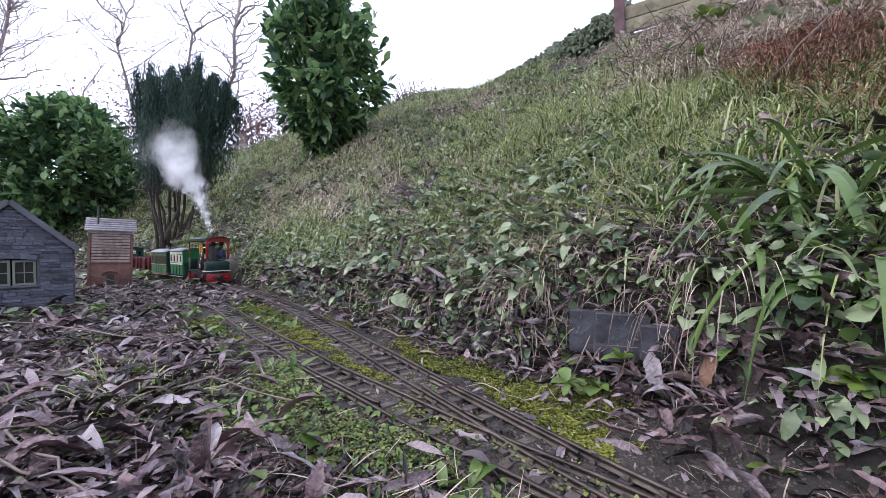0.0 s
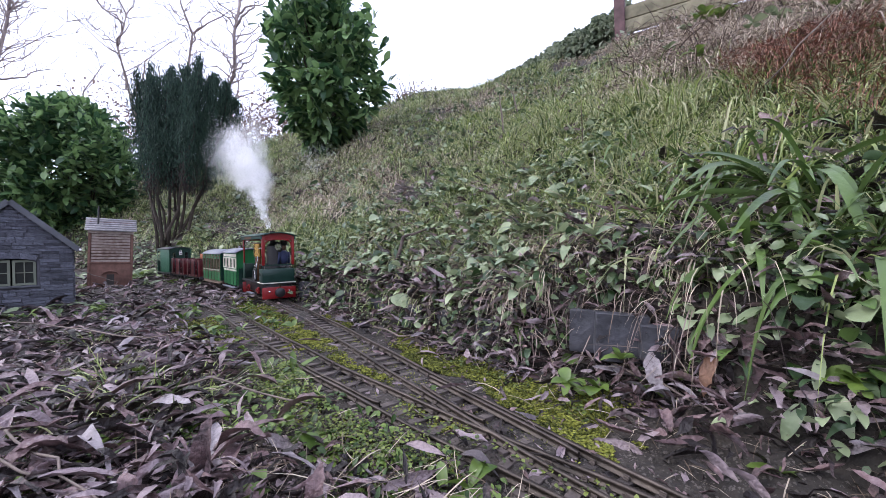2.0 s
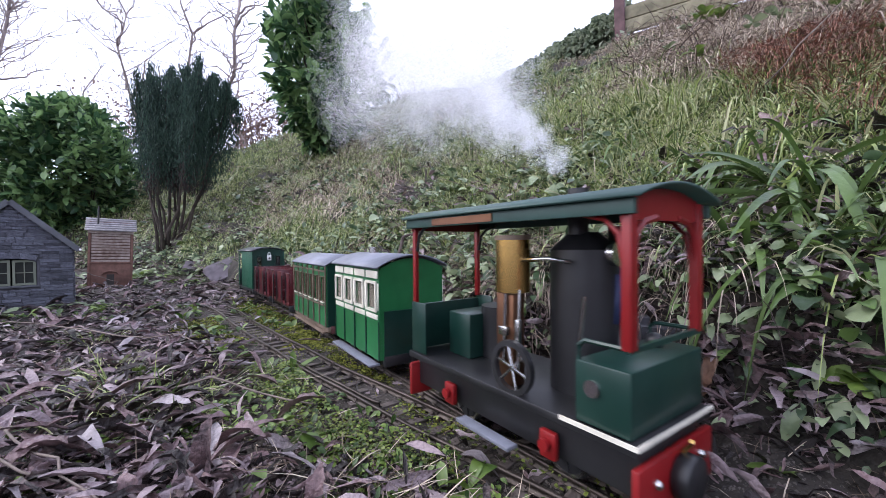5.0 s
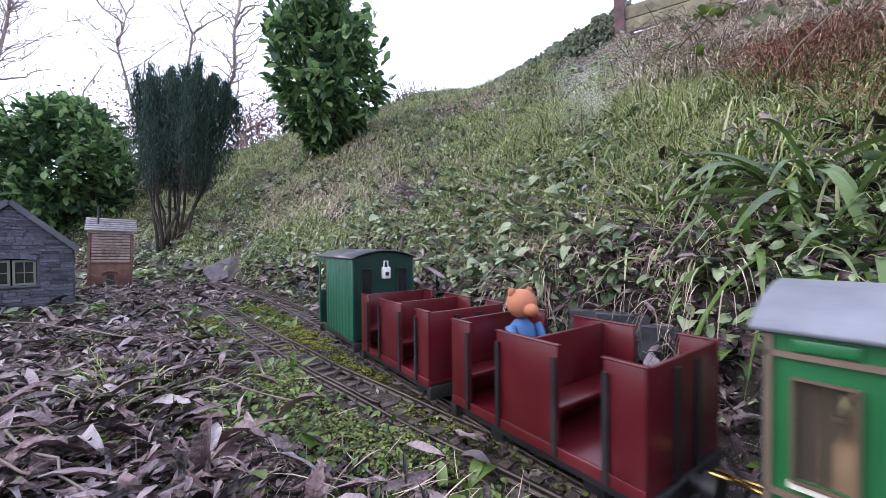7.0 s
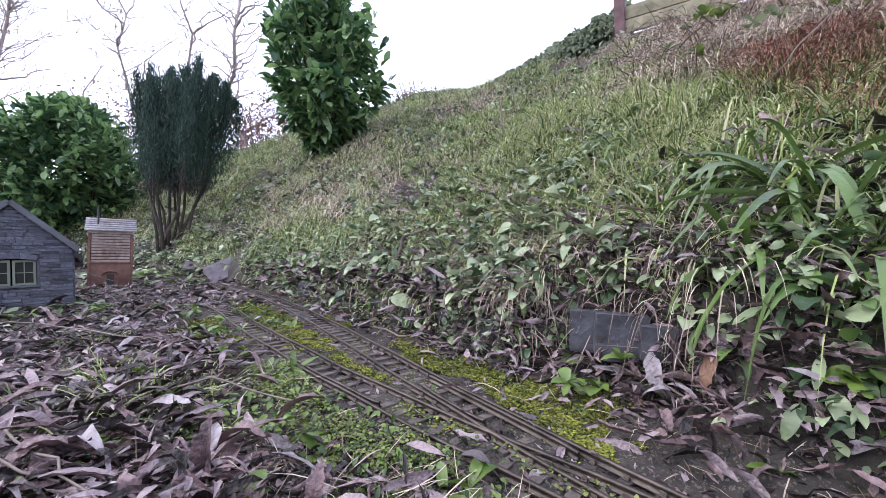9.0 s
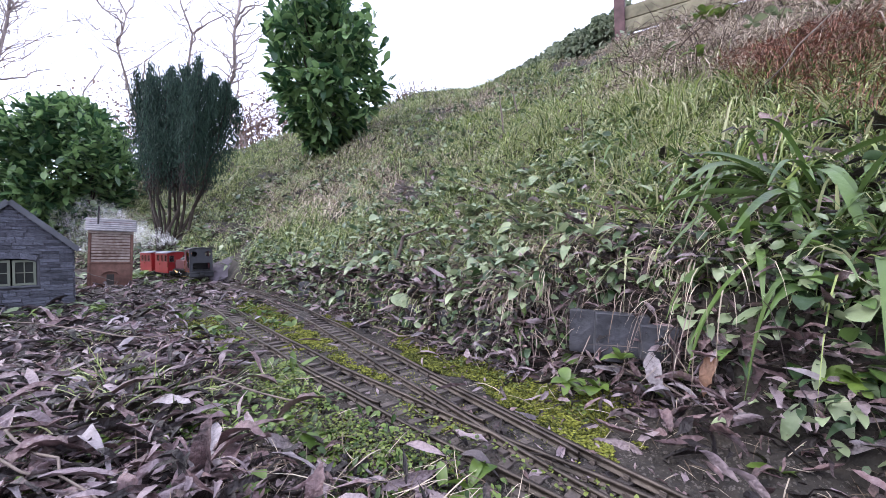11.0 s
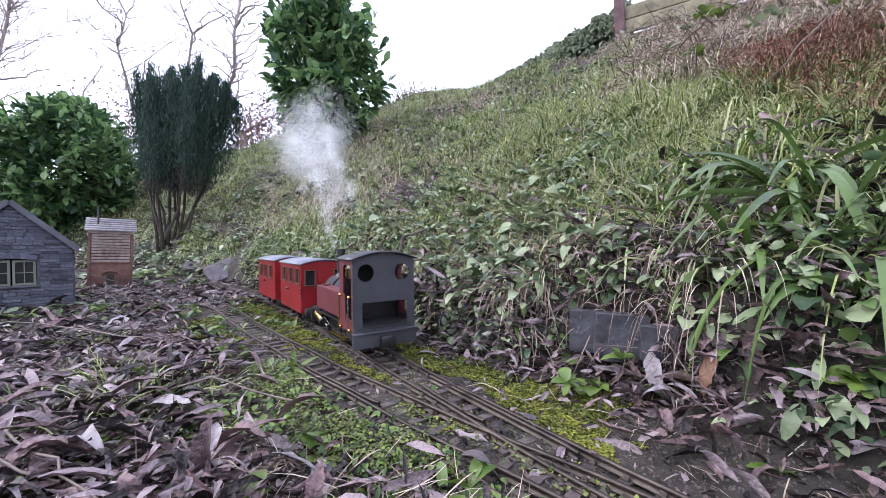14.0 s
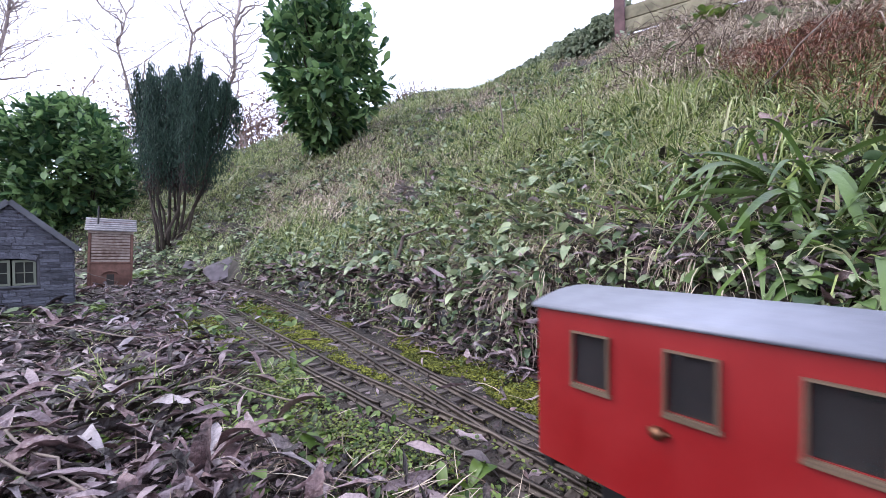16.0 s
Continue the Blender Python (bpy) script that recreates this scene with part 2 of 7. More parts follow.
# ---- railway lines ----
MAIN = ((-9.6, 2.2), (-7, 3.0), (-5, 3.3), (-3.6, 3.27), (-2.92, 3.12), (-2.44, 2.92), (-2.123, 2.72), (-1.723, 2.421), (-1.329, 2.113),
        (-0.96, 1.776), (-0.627, 1.403), (-0.33, 1.001), (-0.053, 0.585), (0.087, 0.378), (0.236, 0.177), (0.388, -0.022), (0.54, -0.22),
        (1.15, -1.015), (2.4, -2.65), (4.2, -5.0))
SIDING = ((-0.95, 1.47), (-0.62, 1.12), (-0.47, 0.93), (-0.262, 0.69), (-0.185, 0.6), (-0.125, 0.537), (-0.04, 0.447), (0.03, 0.377), (0.1, 0.31), (0.2, 0.206), (0.33, 0.055))


def spline(pts, step=0.004):
    p = np.array([2 * np.array(pts[0]) - pts[1], *pts, 2 * np.array(pts[-1]) - pts[-2]], float)
    out = []
    for i in range(1, len(p) - 2):
        n = max(4, int(np.linalg.norm(p[i + 1] - p[i]) / step / 4))
        d0, d1, d2 = (np.linalg.norm(p[i + k + 1] - p[i + k]) ** 0.5 for k in (-1, 0, 1))
        m1 = d1 * ((p[i] - p[i - 1]) / d0 - (p[i + 1] - p[i - 1]) / (d0 + d1)) + p[i + 1] - p[i]
        m2 = d1 * ((p[i + 2] - p[i + 1]) / d2 - (p[i + 2] - p[i]) / (d1 + d2)) + p[i + 1] - p[i]
        t = np.linspace(0, 1, n, endpoint=False)[:, None]
        a, b = p[i], p[i + 1]
        out.append((2 * t ** 3 - 3 * t ** 2 + 1) * a + (t ** 3 - 2 * t ** 2 + t) * m1 + (3 * t ** 2 - 2 * t ** 3) * b + (t ** 3 - t ** 2) * m2)
    out.append(p[-2][None])
    line = np.concatenate(out)
    run = np.r_[0, np.cumsum(np.linalg.norm(np.diff(line, axis=0), axis=1))]
    return line, run


LINE, RUN = spline(MAIN)
RUN = RUN - RUN[np.argmin(np.hypot(LINE[:, 0] - 0.236, LINE[:, 1] - 0.177))]


def along(s, line=LINE, run=RUN):
    return np.array([np.interp(s, run, line[:, 0]), np.interp(s, run, line[:, 1])])


def heading(s, half=0.05, line=LINE, run=RUN):
    d = along(s + half, line, run) - along(s - half, line, run)
    return math.degrees(math.atan2(d[1], d[0]))
# ---- ground ----
def ground_sheet():
    na, rings = 420, np.concatenate([np.linspace(0.02, 1.4, 70), np.geomspace(1.43, 9, 75), np.geomspace(9.6, 400, 16)])
    b = np.linspace(-np.pi, np.pi, na, endpoint=False)
    r, a = np.meshgrid(rings, b, indexing="ij")
    x, y = r * np.sin(a), r * np.cos(a)
    v = np.stack([x, y, land(x, y)], -1).reshape(-1, 3)
    i, j = np.meshgrid(np.arange(len(rings) - 1), np.arange(na), indexing="ij")
    k = (j + 1) % na
    f = np.stack([i * na + j, i * na + k, (i + 1) * na + k, (i + 1) * na + j], -1).reshape(-1, 4)[:, ::-1]
    v = np.concatenate([v, [[0, 0, float(land(0.0, 0.001))]]])
    ob = mesh_stuff("ground", v, f, M_SOIL, True)
    bmx = bmesh.new()
    bmx.from_mesh(ob.data)
    bmx.verts.ensure_lookup_table()
    c = bmx.verts[len(v) - 1]
    for q in range(na):
        bmx.faces.new((c, bmx.verts[(q + 1) % na], bmx.verts[q]))
    bmesh.ops.recalc_face_normals(bmx, faces=bmx.faces)
    bmx.to_mesh(ob.data)
    bmx.free()
    return tagged(ob, "dark damp soil and steep garden bank", "ground", kind="structure")


ground_sheet()


# ---- track ----
GAUGE = 0.045


def rail_mesh(line, run, s0, s1, lat, name, parent, flare=0.0):
    """One rail of bullhead section along the line, at lat metres to the left of it."""
    ss = np.arange(s0, s1, 0.012)
    prof = [(-0.0012, 0), (0.0012, 0), (0.0012, -0.0022), (0.0006, -0.0028), (0.0006, -0.0058), (0.0022, -0.0066), (0.0022, -0.0076),
            (-0.0022, -0.0076), (-0.0022, -0.0066), (-0.0006, -0.0058), (-0.0006, -0.0028), (-0.0012, -0.0022)]
    prof = [(a * 1.55, b) for a, b in prof]
    c = np.stack([np.interp(ss, run, line[:, 0]), np.interp(ss, run, line[:, 1])], 1)
    t = np.gradient(c, axis=0)
    t /= np.linalg.norm(t, axis=1)[:, None]
    n = np.stack([-t[:, 1], t[:, 0]], 1)
    ends = np.minimum(np.arange(len(ss)), np.arange(len(ss))[::-1]) * 0.012
    lat = lat + np.sign(lat) * -flare * np.clip(0.03 - ends, 0, 1) * 6 * 0.02
    k = len(prof)
    wob = 0.0006 * np.sin(ss * 23 + lat * 900)
    v = np.stack([np.concatenate([c + n * (np.reshape(lat, (-1, 1)) + p[0]), (p[1] + wob)[:, None]], 1) for p in prof], 1)
    i, j = np.meshgrid(np.arange(len(ss) - 1), np.arange(k), indexing="ij")
    f = np.stack([i * k + j, (i + 1) * k + j, (i + 1) * k + (j + 1) % k, i * k + (j + 1) % k], -1).reshape(-1, 4)
    ob = mesh_stuff(name, v.reshape(-1, 3), f, M_RAIL)
    ob.parent = parent
    return ob


def sleeper_mesh():
    bm = box(-0.0055, 0.0055, -0.034, 0.034, -0.0125, -0.0072, 0.0008)
    me = bpy.data.meshes.new("sleeper")
    bm.to_mesh(me)
    bm.free()
    me.materials.append(M_SLEEPER)
    return me


def chair_mesh():
    """A one-piece chair with a jaw on each side of the rail."""
    prof = [(-0.0055, -0.0075), (0.0055, -0.0075), (0.0055, -0.0058), (0.0042, -0.0055), (0.0036, -0.003), (0.0021, -0.003), (0.0021, -0.0058),
            (-0.0021, -0.0058), (-0.0021, -0.003), (-0.0036, -0.003), (-0.0042, -0.0055), (-0.0055, -0.0058)]
    bm = panel(prof, [], 0.005, Matrix.Translation((-0.0025, 0, 0)) @ ENDS)
    me = bpy.data.meshes.new("rail_chair")
    bm.to_mesh(me)
    bm.free()
    me.materials.append(M_CHAIR)
    return me


def build_track(name, label, line, run, s0, s1, near):
    tr = thing(name, label, "railway track", "garden railway tracks")
    for sd in (-1, 1):
        rail_mesh(line, run, s0, s1, sd * (GAUGE / 2 + 0.0012), "rail", tr)
    me, ch = sleeper_mesh(), chair_mesh()
    rng = random.Random(len(name))
    s, far = s0 + 0.01, None
    while s < s1:
        x, y = along(s, line, run)
        m = pose(x, y, rng.uniform(-0.0012, 0.0006), rng.uniform(-1, 1), 0, heading(s, 0.03, line, run) + rng.uniform(-4, 4))
        if near[0] < s < near[1]:
            ob = new("sleeper", me)
            ob.parent, ob.matrix_basis = tr, m
            for sd in (-1, 1):
                oc = new("rail_chair", ch)
                oc.parent, oc.matrix_basis = tr, m @ Matrix.Translation((0, sd * GAUGE / 2, 0))
        else:
            far = far or bmesh.new()
            k = len(far.verts)
            far.from_mesh(me)
            far.verts.ensure_lookup_table()
            for vv in far.verts[k:]:
                vv.co = m @ vv.co
        s += 0.031 + rng.uniform(-0.002, 0.002)
    if far:
        tagged(part("sleepers", far, M_SLEEPER, tr), kind="stuff")
    return tr


build_track("main_track", "narrow gauge model track with weathered rails on brown sleepers", LINE, RUN, -6.0, 4.5, (-3.2, 0.2))
LINE2, RUN2 = spline(SIDING)
siding = build_track("siding_track", "converging model siding track half grown over by moss", LINE2, RUN2, 0.0, RUN2[-1] - 0.02, (0.0, 1.7))
# guard rails and wing rails of the turnout
guard = thing("turnout_guard_rails", "short weathered guard rails beside the turnout crossing", "railway track")
rail_mesh(LINE, RUN, -0.46, -0.20, GAUGE / 2 - 0.006, "guard_rail", guard, 1.0)
rail_mesh(LINE2, RUN2, 1.10, 1.34, -(GAUGE / 2 - 0.006), "guard_rail", guard, 1.0)
rail_mesh(LINE, RUN, -0.44, -0.30, -(GAUGE / 2 - 0.006), "wing_rail", guard, 1.0)
# ---- plants ----
RNG = np.random.default_rng(11)


def spots(n, b0, b1, q0, q1, seed, power=1.0):
    """Random places on the bank, by bearing and by how far up the slope."""
    r = np.random.default_rng(seed)
    b = r.uniform(b0, b1, n)
    toe, top = np.interp(b, BK[:, 0], BK[:, 1]), np.interp(b, BK[:, 0], BK[:, 2])
    lo, hi = toe + (top - toe) * q0, toe + (top - toe) * q1
    d = lo * (hi / lo) ** (r.uniform(0, 1, n) ** power)
    ok = (np.abs(b + 29.2) > 2.3) | (d > 2.62)  # room for the boulder
    b, d, toe, top = b[ok], d[ok], toe[ok], top[ok]
    x, y = d * np.sin(np.radians(b)), d * np.cos(np.radians(b))
    return np.stack([x, y, land(x, y)], 1), b, (d - toe) / (top - toe)


def tufts(centres, per, spread, r, lean=0.5, downhill=0.35):
    """Blade roots and directions for tufts."""
    n = len(centres)
    c = np.repeat(centres, per, 0)
    a = r.uniform(0, 6.283, len(c))
    rad = spread * np.sqrt(r.uniform(0, 1, len(c)))
    root = c + np.stack([rad * np.cos(a), rad * np.sin(a), 0 * a], 1)
    root[:, 2] = land(root[:, 0], root[:, 1]) - 0.004
    g = -root[:, :2] / np.linalg.norm(root[:, :2], axis=1)[:, None]
    out = np.stack([np.cos(a), np.sin(a)], 1) * lean * r.uniform(0.2, 1.6, len(c))[:, None] + g * downhill
    return root, np.concatenate([out, np.ones((len(c), 1))], 1)


def stuff(name, v, f, material, label, category):
    return tagged(mesh_stuff(name, v, f, material, True), label, category, kind="stuff")


def bank_plants():
    r = np.random.default_rng(21)
    # grass in uneven patches all over the bank, with bare and weedy pockets between
    sets = []
    c, b, q = spots(13500, -50, 56, 0.03, 1.03, 22)
    patch = hills(c[:, 0], c[:, 1], 2.2, 40) + 0.5 * hills(c[:, 0], c[:, 1], 7.5, 41)
    keep = (patch > -0.05) & ~((b > 26) & (q > 0.33) & (r.uniform(0, 1, len(b)) < 0.85)) & ~((b > 20) & (q < 0.12) & (r.uniform(0, 1, len(b)) < 0.75))
    c, patch = c[keep], patch[keep]
    dist = np.linalg.norm(c, axis=1)
    root, aim = tufts(c, 8, 0.035, r, 0.6, 0.7)
    d8, k8 = np.repeat(dist, 8), np.repeat(0.7 + 0.7 * np.clip(patch, 0, 1), 8)
    sets.append(leaves(r, root, aim, r.uniform(0.03, 0.13, len(root)) * (0.75 + 0.1 * d8) * k8, 0.0012 + 0.0006 * d8 + r.uniform(0, 0.002, len(root)), r.uniform(0.3, 1.05, len(root)), 0.3, 3, 0))
    # finer grass over the far part
    c, b, q = spots(9000, -50, 16, 0.05, 1.03, 29, 0.6)
    c = c[hills(c[:, 0], c[:, 1], 3.1, 42) > -0.35]
    root, aim = tufts(c, 6, 0.05, r, 0.7, 0.6)
    d6 = np.repeat(np.linalg.norm(c, axis=1), 6)
    sets.append(leaves(r, root, aim, r.uniform(0.04, 0.12, len(root)) * (0.6 + 0.12 * d6), 0.001 + 0.0008 * d6, r.uniform(0.2, 1.0, len(root)), 0.3, 2, 0))
    c = spots(380, -45, 0, 0.0, 0.06, 53)[0]
    root, aim = tufts(c, 9, 0.03, r, 0.8, 0.7)
    sets.append(leaves(r, root, aim, r.uniform(0.03, 0.10, len(root)), r.uniform(0.0018, 0.0045, len(root)), r.uniform(0.4, 1.1, len(root)), 0.3, 4, 0))
    # tussocks whose blades all hang downhill
    c, b, q = spots(170, -38, 27, 0.07, 0.95, 54)
    dist = np.linalg.norm(c, axis=1)
    size = r.uniform(0.10, 0.2, len(c)) * (0.7 + 0.16 * dist)
    per = 110
    root, aim = tufts(c, per, 0.045, r, 0.75, 1.0)
    ln = np.repeat(size, per) * r.uniform(0.45, 1.1, len(root))
    sets.append(leaves(r, root, aim, ln, 0.0012 + 0.0007 * np.repeat(dist, per), r.uniform(0.5, 1.2, len(root)), 0.3, 5, 0))
    # lush tufts on the middle of the slope
    for bb, qq, n, ln in ((17, 0.33, 6, 0.2), (24, 0.45, 6, 0.2), (20, 0.55, 5, 0.22), (10, 0.3, 5, 0.18), (5, 0.2, 5, 0.13), (-18, 0.1, 3, 0.14), (-20, 0.16, 2, 0.16), (28, 0.3, 4, 0.2), (12, 0.15, 4, 0.13), (0, 0.3, 5, 0.16)):
        cc, _, _ = spots(n, bb - 4, bb + 4, max(0.02, qq - 0.08), qq + 0.08, int(bb * 7 + 200))
        root, aim = tufts(cc, 90, 0.05, r, 0.8, 0.6)
        sets.append(leaves(r, root, aim, r.uniform(0.5, 1.1, len(root)) * ln, r.uniform(0.0025, 0.005, len(root)), r.uniform(0.4, 1.0, len(root)), 0.3, 5, 0))
    c, b, q = spots(150, 0, 33, 0.10, 0.5, 58)
    dist = np.linalg.norm(c, axis=1)
    root, aim = tufts(c, 80, 0.05, r, 0.8, 0.6)
    d80 = np.repeat(dist, 80)
    sets.append(leaves(r, root, aim, r.uniform(0.06, 0.17, len(root)) * (0.7 + 0.2 * d80), 0.0014 + 0.0009 * d80, r.uniform(0.3, 1.0, len(root)), 0.3, 4, 0))
    c, b, q = spots(160, 14, 54, 0.04, 0.42, 28)
    root, aim = tufts(c, 12, 0.03, r, 0.8, 0.45)
    sets.append(leaves(r, root, aim, r.uniform(0.07, 0.2, len(root)), r.uniform(0.002, 0.005, len(root)), r.uniform(0.3, 1.0, len(root)), 0.35, 5, 0))
    stuff("bank_grass", *join(sets), M_GRASS, "tufts of long bright green grass on the bank", "grass")
    # dead grass
    sets = []
    c, b, q = spots(4600, -45, 56, 0.03, 1.0, 23)
    keep = (hills(c[:, 0], c[:, 1], 2.4, 44) > 0.12) | ((b > 22) & (q > 0.42))
    root, aim = tufts(c[keep], 9, 0.05, r, 0.9, 0.8)
    d9 = np.linalg.norm(root, axis=1)
    sets.append(leaves(r, root, aim, r.uniform(0.05, 0.16, len(root)) * (0.8 + 0.1 * d9), 0.0016 + 0.0006 * d9, r.uniform(0.5, 1.1, len(root)), 0.2, 3, 0))
    c, b, q = spots(900, 25, 56, 0.34, 1.02, 24)
    root, aim = tufts(c, 22, 0.08, r, 1.5, 0.6)
    sets.append(leaves(r, root, aim, r.uniform(0.1, 0.34, len(root)), r.uniform(0.0014, 0.0036, len(root)), r.uniform(0.6, 1.2, len(root)), 0.2, 4, 0))
    c = np.concatenate([spots(380, -24, -5, 0.16, 0.62, 51)[0], spots(160, 0, 12, 0.5, 0.9, 52)[0]])
    root, aim = tufts(c, 14, 0.09, r, 1.2, 0.9)
    sets.append(leaves(r, root, aim, r.uniform(0.08, 0.22, len(root)), r.uniform(0.002, 0.005, len(root)), r.uniform(0.6, 1.2, len(root)), 0.2, 3, 0))
    # skirts of straw that hang under tussocks and over the cut at the foot of the bank
    for bb, n, q0 in ((14, 4, 0.02), (11, 3, 0.02), (-2, 2, 0.02), (16, 3, 0.03), (33, 3, 0.02), (23, 2, 0.03), (6, 2, 0.02), (12, 3, 0.14), (-6, 2, 0.10), (-14, 3, 0.2), (2, 3, 0.24)):
        cc, _, _ = spots(n, bb - 2, bb + 2, q0, q0 + 0.025, int(300 + bb + 1000 * q0))
        root, aim = tufts(cc, 60, 0.045, r, 2.0, 1.3)
        root[:, 2] += 0.03
        ln = r.uniform(0.03, 0.10, len(root)) * (0.7 + 0.4 * np.linalg.norm(root, axis=1))
        sets.append(leaves(r, root, aim, ln, r.uniform(0.0008, 0.0016, len(root)), r.uniform(0.7, 1.3, len(root)), 0.2, 4, 0))
    c, b, q = spots(110, 6, 40, 0.0, 0.2, 37)
    root, aim = tufts(c, 5, 0.03, r, 1.3, 0.4)
    sets.append(leaves(r, root, aim, r.uniform(0.06, 0.2, len(root)), r.uniform(0.0008, 0.0018, len(root)), r.uniform(0.1, 0.9, len(root)), 0.2, 5, 0))
    stuff("dead_grass", *join(sets), M_STRAW, "dry straw coloured dead grass on the bank", "grass")
    # tangle of dead stalks, thick on the upper bank, thin elsewhere
    c = np.concatenate([spots(900, 24, 57, 0.30, 1.0, 55)[0], spots(260, -40, 26, 0.05, 0.9, 56)[0], spots(50, 5, 40, 0.0, 0.06, 57)[0]])
    n = len(c)
    a = r.uniform(0, 6.283, n)
    dist = np.linalg.norm(c, axis=1)
    c[:, 2] += r.uniform(0.01, 0.06, n) * np.clip(dist / 1.5, 0.4, 1.3)
    aim = np.stack([np.cos(a), np.sin(a), r.uniform(-0.1, 0.9, n)], 1)
    v, f = leaves(r, c, aim, r.uniform(0.08, 0.26, n) * (0.5 + 0.3 * dist), 0.0011 + 0.0011 * dist * r.uniform(0.6, 1.3, n), r.uniform(0.1, 1.0, n), 0.9, 6, 0, 0.9, r.normal(0, 0.15, n))
    stuff("dead_stalks", v, f, M_STALK, "tangled brown dead stalks on the upper bank", "dead stems")
    # broad leaves: bramble, foxglove and ivy
    c, b, q = spots(8200, -50, 56, 0.0, 0.98, 25, 1.15)
    keep = (q < 0.1) | ((hills(c[:, 0], c[:, 1], 2.2, 40) < 0.0) & (q < 0.75)) | (hills(c[:, 0], c[:, 1], 3.0, 47) > 0.35)
    keep &= ~((b < 10) & (q > 0.15) & (r.uniform(0, 1, len(b)) < 0.45))
    keep &= ~((b > 12) & (q < 0.12) & (r.uniform(0, 1, len(b)) < 0.6))
    keep &= ~((b > 18.5) & (b < 31.5) & (q < 0.03))
    keep &= hills(c[:, 0], c[:, 1], 11, 48) > -0.45
    c, q = c[keep], q[keep]
    c = np.concatenate([c, spots(420, -48, 14, 0.0, 0.03, 38)[0]])
    per = 3
    root = np.repeat(c, per, 0) + r.normal(0, 0.02, (len(c) * per, 3)) * (1, 1, 0)
    root[:, 2] = land(root[:, 0], root[:, 1]) + r.uniform(0.004, 0.05, len(root))
    a = r.uniform(0, 6.283, len(root))
    g = -root[:, :2] / np.linalg.norm(root[:, :2], axis=1)[:, None]
    aim = np.concatenate([np.stack([np.cos(a), np.sin(a)], 1) + 0.6 * g, r.uniform(-0.1, 0.8, (len(root), 1))], 1)
    dd = np.linalg.norm(root, axis=1)
    ln = r.gamma(5, 0.0046, len(root)) * (0.75 + 0.2 * dd) * np.clip(dd / 0.85, 0.6, 1)
    v, f = leaves(r, root, aim, ln, ln * r.uniform(0.34, 0.66, len(root)), r.uniform(0.0, 0.7, len(root)), 0.3, 6, 0.45, 0.5, r.normal(0, 0.08, len(root)), 0.02, 0.55)
    stuff("bank_weeds", v, f, M_BRAMBLE, "low broad leaved weeds and brambles covering the bank", "weeds")
    # fallen leaves caught on the bank
    c, b, q = spots(5200, -45, 56, 0.0, 0.6, 26, 1.4)
    keep = (hills(c[:, 0], c[:, 1], 4.0, 49) > 0.0) | (q < 0.05)
    c = np.concatenate([c[keep], spots(900, 6, 54, 0.0, 0.16, 30, 1.2)[0], spots(130, 14, 50, -0.05, 0.0, 35)[0], spots(1200, -45, 12, 0.0, 0.02, 39)[0]])
    a = r.uniform(0, 6.283, len(c))
    aim = np.stack([np.cos(a), np.sin(a), r.uniform(-0.3, 0.6, len(c))], 1)
    c[:, 2] += r.uniform(0.004, 0.035, len(c))
    ln = r.uniform(0.02, 0.056, len(c)) * np.clip(np.linalg.norm(c, axis=1) / 0.9, 0.6, 1)
    v, f = leaves(r, c, aim, ln, ln * r.uniform(0.17, 0.32, len(c)), r.uniform(-0.2, 0.4, len(c)), 0.5, 6, 0.4, 0.9, r.uniform(-0.2, 0.35, len(c)), 0.07, 0.65)
    stuff("bank_litter", v, f, M_DEAD, "purplish brown fallen leaves caught among the weeds", "fallen leaves")
    # dead bracken on the upper bank
    c = np.concatenate([spots(44, 38.5, 46, 0.24, 0.37, 27)[0], spots(18, 46, 53, 0.16, 0.29, 59)[0]])
    root, aim = tufts(c, 170, 0.09, r, 1.6, 0.7)
    root[:, 2] += r.uniform(0, 0.10, len(root))
    v, f = leaves(r, root, aim, r.uniform(0.014, 0.05, len(root)), r.uniform(0.0009, 0.0022, len(root)), r.uniform(0.1, 1.0, len(root)), 0.3, 2, 0.4)
    stuff("dead_bracken", v, f, M_FERN, "rust brown dead bracken fronds on the bank", "bracken")


bank_plants()


